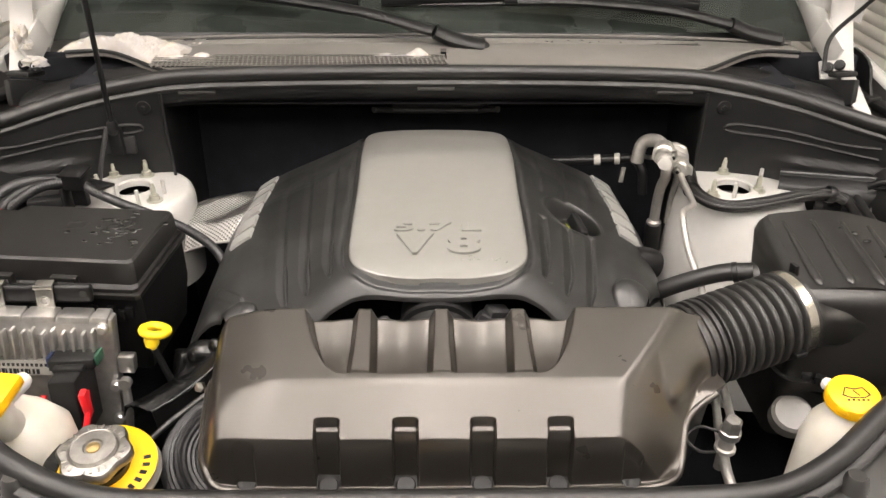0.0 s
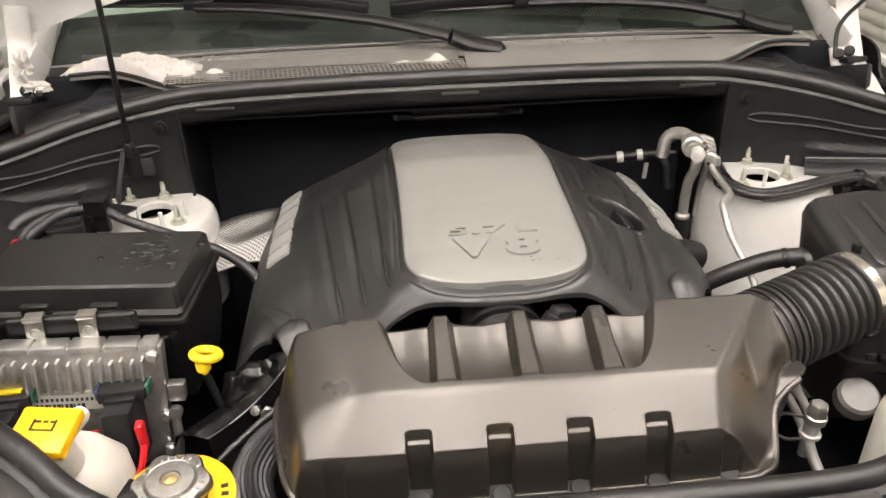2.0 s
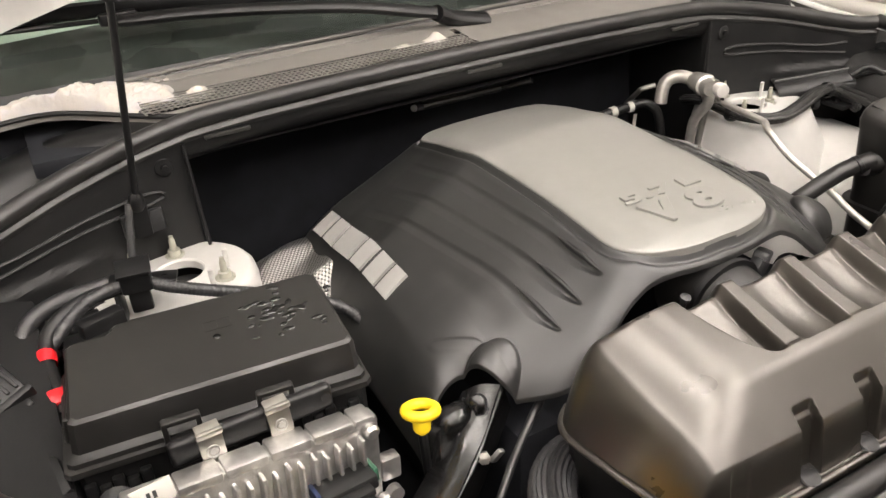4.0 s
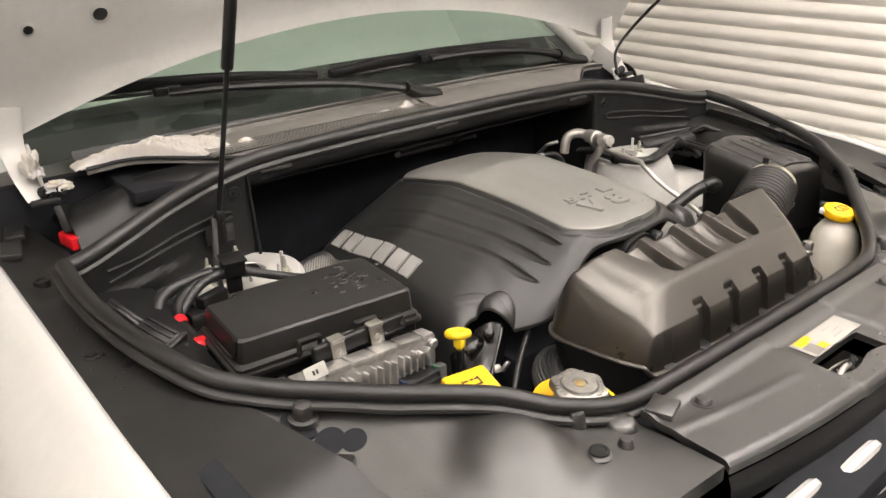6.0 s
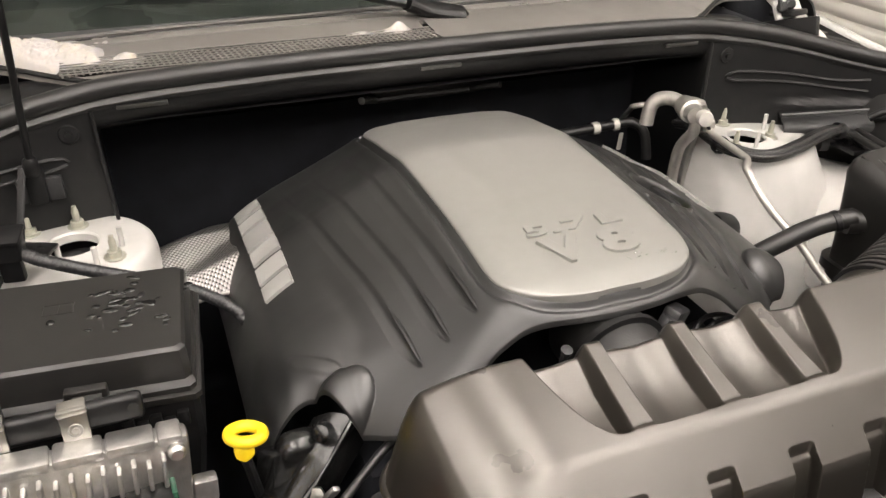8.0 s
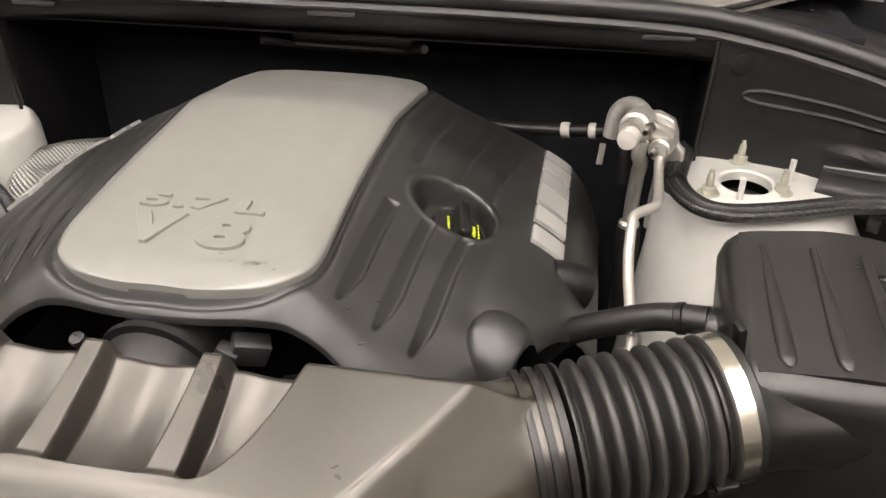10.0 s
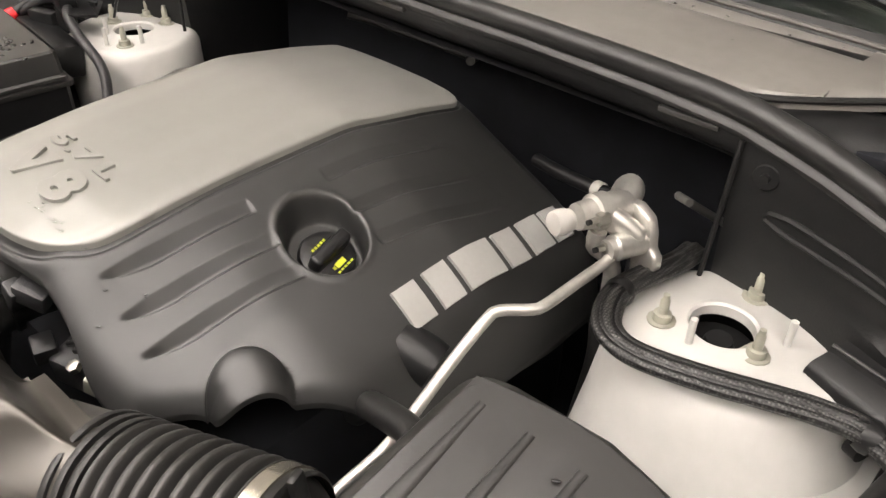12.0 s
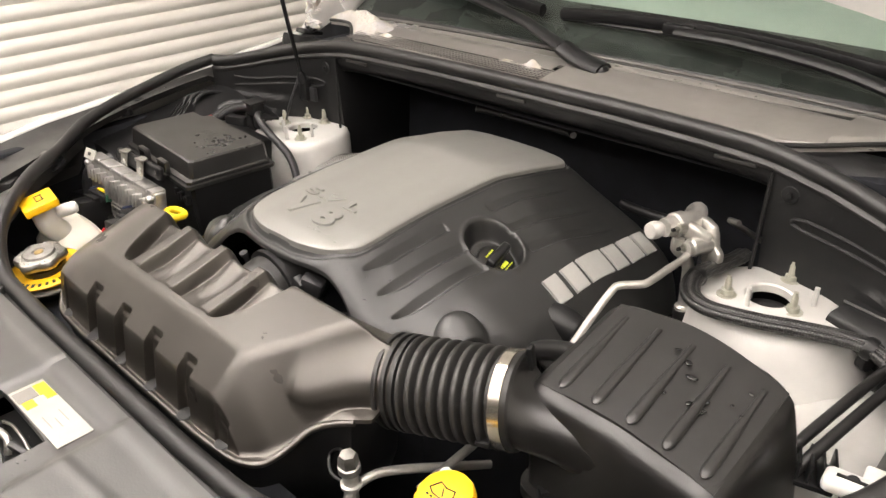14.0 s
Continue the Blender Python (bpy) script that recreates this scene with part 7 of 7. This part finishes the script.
def wing_clutter():
    """Plugs, rails and brackets between the fuse box and the inner wing."""
    p = thing("wing_connector", (-0.715, 1.02, 1.04), "black taped wire connector on the inner wing", "connector")
    m = Matrix.Translation((-0.712, 1.035, 1.075)) @ pose(0, 0, 0, 22, -14, 24)
    part("housing", moved(box(-0.021, 0.021, -0.028, 0.028, -0.016, 0.016, 0.004, 2), m), BLACK, p)
    part("collar", moved(join(box(-0.024, 0.024, -0.036, -0.028, -0.019, 0.019, 0.002), box(-0.015, 0.015, -0.046, -0.036, -0.011, 0.011, 0.002)), m), TRIM, p)
    for k in range(4):
        part("rib", moved(box(-0.016 + 0.0095 * k, -0.0125 + 0.0095 * k, -0.024, 0.026, 0.0155, 0.0185, 0.0008), m), BLACK, p)
    for k in range(4):
        part("wire", tube([m @ Vector((-0.012 + 0.008 * k, 0.026, 0.002)), m @ Vector((-0.014 + 0.009 * k, 0.055, 0.010 - 0.006 * (k % 2))), m @ Vector((-0.004 + 0.008 * k, 0.085, -0.004)), m @ Vector((0.02 + 0.005 * k, 0.11, -0.03))], 0.0042, 8, 0.006), SEATGREY, p)
    r = thing("wing_bracket", (-0.70, 0.93, 1.0), "black stamped bracket beside the fuse box", "bracket")
    part("plate", prism([(-0.03, -0.05), (0.022, -0.05), (0.026, -0.01), (0.012, 0.02), (0.020, 0.05), (-0.012, 0.056), (-0.03, 0.02)], -0.002, 0.003, Matrix.Translation((-0.695, 0.93, 1.045)) @ pose(0, 0, 0, 8, -22, 10), 0.001), BLACK, r)
    part("slot", obox((-0.692, 0.915, 1.0495), (0.010, 0.030, 0.002), pose(0, 0, 0, 8, -22, 10), 0.0006), INK_SHADE, r)
    part("bolt", lathe([(0.0095, 0.0), (0.0095, 0.002), (0.006, 0.003), (0.006, 0.008), (0.0, 0.009)], (-0.70, 0.955, 1.050), (0.35, 0, 1), 6), ZINC, r)
    g = thing("side_rail", (-0.66, 1.17, 1.06), "black moulded rail along the inner wing", "trim rail")
    for k, (z, y) in enumerate(((1.072, 1.150), (1.052, 1.128), (1.030, 1.110))):
        part("ridge", tube([(-0.60, y + 0.034, z + 0.004), (-0.66, y + 0.022, z + 0.002), (-0.72, y, z), (-0.762, y - 0.022, z - 0.002)], 0.0048, 8, 0.01, flat=0.6), BLACK, g)
    part("web", sheet([[(x, y0, 1.078 + 0.04 * (x + 0.66)), (x, y0 - 0.018, 1.054), (x, y0 - 0.036, 1.032), (x, y0 - 0.044, 0.99)] for x, y0 in ((-0.59, 1.190), (-0.64, 1.182), (-0.70, 1.165), (-0.768, 1.135))]), BLACK, g)
    c = thing("cable_guide", (-0.555, 1.085, 1.03), "black perforated cable guide behind the fuse box", "bracket")
    part("plate", obox((-0.545, 1.128, 1.098), (0.075, 0.040, 0.005), pose(0, 0, 0, -12, 6, -14), 0.0015), BLACK, c)
    for k in range(4):
        part("hole", lathe([(0.0, 0.0006), (0.0036, 0.0006), (0.0036, 0.0)], Vector((-0.570 + 0.016 * k, 1.134 - 0.004 * k, 1.1022 - 0.0016 * k)), (0.1, -0.2, 1), 12), INK_SHADE, c)
    part("leg", obox((-0.575, 1.120, 1.065), (0.006, 0.030, 0.06), pose(0, 0, 0, -6, 0, -14), 0.0015), BLACK, c)


wing_clutter()


def blob(center, size, seed, n=5, amp=0.35):
    """A lumpy heap of snow with an uneven outline."""
    bm = bmesh.new()
    bmesh.ops.create_icosphere(bm, subdivisions=n, radius=1.0)
    for v in bm.verts:
        k = 1 + amp * noise.noise(v.co * 1.6 + Vector((seed, 0, 0))) + 0.5 * amp * noise.noise(v.co * 4.5 + Vector((0, seed, 0))) + 0.25 * amp * noise.noise(v.co * 11 + Vector((0, 0, seed)))
        v.co = Vector((v.co.x * size[0] * k, v.co.y * size[1] * k, max(-0.3, v.co.z) * size[2] * k)) + Vector(center)
    return bm


def snow():
    def deck(x, y):
        return 1.228 - 0.012 * abs(x / 0.62) ** 3 + 0.10 * (y - 1.285) - 0.15 * max(0.0, y - 1.40)

    def drift(x0, x1, y0, y1, nx, ny, height, seed):
        """A heap over the deck, cut off where it thins out to nothing."""
        bm = bmesh.new()
        grid = []
        for i in range(nx + 1):
            row = []
            for j in range(ny + 1):
                x, y = x0 + (x1 - x0) * i / nx, y0 + (y1 - y0) * j / ny
                p = Vector((x, y, seed))
                rough = 0.50 * noise.noise(p * 30) + 0.24 * noise.noise(p * 90) + 0.16 * noise.noise(p * 240)
                h = height(x, y) * (1 + 0.55 * rough) + 0.005 * rough
                row.append((bm.verts.new((x, y, deck(x, y) + max(h, -0.004))), h))
            grid.append(row)
        for r, q in zip(grid, grid[1:]):
            for c in zip(r, r[1:], q[1:], q):
                if max(h for _, h in c) > -0.002:
                    bm.faces.new([v for v, _ in c])
        bmesh.ops.delete(bm, geom=[v for v in bm.verts if not v.link_faces], context="VERTS")
        return bm

    def bank(x, y):
        crest = lerp_table(x, [(-0.68, 1.438), (-0.62, 1.424), (-0.54, 1.404), (-0.48, 1.378), (-0.42, 1.352)])
        tall = lerp_table(x, [(-0.68, -0.004), (-0.66, 0.010), (-0.60, 0.021), (-0.53, 0.026), (-0.49, 0.025), (-0.46, 0.019), (-0.435, 0.011), (-0.42, -0.004)])
        edge = 1.284 + 0.125 * step(0.40, 0.62, abs(x))
        return (tall * math.exp(-((y - crest) / 0.032) ** 2) + 0.004) * step(edge - 0.002, edge + 0.010, y) - 0.008 * (1 - step(edge - 0.002, edge + 0.010, y)) - 0.006

    lone("slush_bank", drift(-0.68, -0.42, 1.330, 1.462, 150, 80, bank, 1.7), SNOW, "melting bank of slush on the cowl end", "snow")
    lone("snow_patch", drift(-0.425, -0.365, 1.325, 1.365, 48, 34, lambda x, y: 0.012 * math.exp(-((x + 0.398) / 0.020) ** 2 - ((y - 1.345) / 0.011) ** 2) - 0.004, 4.4), SNOW, "small patch of slush on the grille", "snow", "snow patches")
    lone("snow_patch", drift(-0.13, 0.0, 1.335, 1.372, 80, 30, lambda x, y: 0.013 * math.exp(-((x + 0.028) / 0.016) ** 2 - ((y - 1.353) / 0.009) ** 2) + 0.006 * math.exp(-((x + 0.085) / 0.028) ** 2 - ((y - 1.354) / 0.007) ** 2) - 0.0045, 7.1), SNOW, "small patch of slush on the grille", "snow", "snow patches")
    lone("snow_crust", join(blob((-0.738, 1.425, 1.235), (0.014, 0.020, 0.026), 6.4, 4, 0.6), blob((-0.715, 1.40, 1.205), (0.020, 0.014, 0.010), 7.4, 4, 0.6)), SNOW, "crust of snow on the hood hinge", "snow")


snow()


def droplets():
    """Standing water drops on the fuse box lid, the cowl and the air filter box."""
    rnd = random.Random(4)
    sets = [("water_drops_on_fuse_box", 42, lambda: (-0.44 + rnd.gauss(0, 0.028), 0.955 + rnd.gauss(0, 0.028)), lambda x, y: 1.1062, 0.0030),
            ("water_drops_on_cowl", 60, lambda: (rnd.uniform(0.05, 0.58), rnd.uniform(1.295, 1.44)), lambda x, y: 1.2275 - 0.012 * abs(x / 0.62) ** 3 + 0.10 * (y - 1.285) - 0.15 * max(0, y - 1.40), 0.0016),
            ("water_drops_on_filter_box", 12, lambda: (0.56 + rnd.gauss(0, 0.02), 0.87 + rnd.gauss(0, 0.016)), lambda x, y: 1.1200 + 0.027 * (y - 0.783) / 0.15 - 0.022 * max(0.0, (x - 0.50) / 0.13) ** 1.5 + 0.003 * math.sin(math.pi * (x - 0.434) / 0.195), 0.0026)]
    def shield(x, y):
        return lerp_table(y, [(0.60, 1.052), (0.80, 1.088), (1.10, 1.124)])

    sets += [("water_drops_on_panel", 14, lambda: (0.055 + rnd.gauss(0, 0.016), 0.812 + abs(rnd.gauss(0, 0.010))), lambda x, y: cover_main(x, y) + 0.0044, 0.0017),
             ("water_drops_on_cover", 10, lambda: (0.13 + rnd.gauss(0, 0.02), 0.80 + abs(rnd.gauss(0, 0.02))), lambda x, y: cover_z(x, y) + 0.0005, 0.0014),
             ("water_drops_on_fender_shield", 46, lambda: (rnd.uniform(-0.815, -0.765), rnd.uniform(0.72, 1.08)), shield, 0.0012),
             ("water_drops_on_radiator_shield", 70, lambda: (rnd.uniform(-0.30, 0.28), 0.374 + abs(rnd.gauss(0, 0.022))), lambda x, y: 1.0505 + 0.02 * (y - 0.5), 0.0014)]
    for name, count, where, height, size in sets:
        bms = []
        for k in range(count):
            x, y = where()
            r = size * rnd.uniform(0.5, 1.6)
            drop = lathe([(r, 0.0), (r * 0.9, r * 0.16), (r * 0.55, r * 0.30), (0.0, r * 0.36)], (0, 0, 0), (0, 0, 1), 10)
            long = rnd.uniform(0.9, 2.0)
            bms.append(moved(drop, Matrix.Translation((x, y, height(x, y) - 0.0003)) @ pose(0, 0, 0, 0, 0, rnd.gauss(10, 25)) @ Matrix.Diagonal((long, 1 / long ** 0.5, 1, 1))))
        lone("water_drops", join(*bms), WET if "_box" in name else DROP, "beads of water standing on black plastic", "water drops", kind="stuff")


droplets()
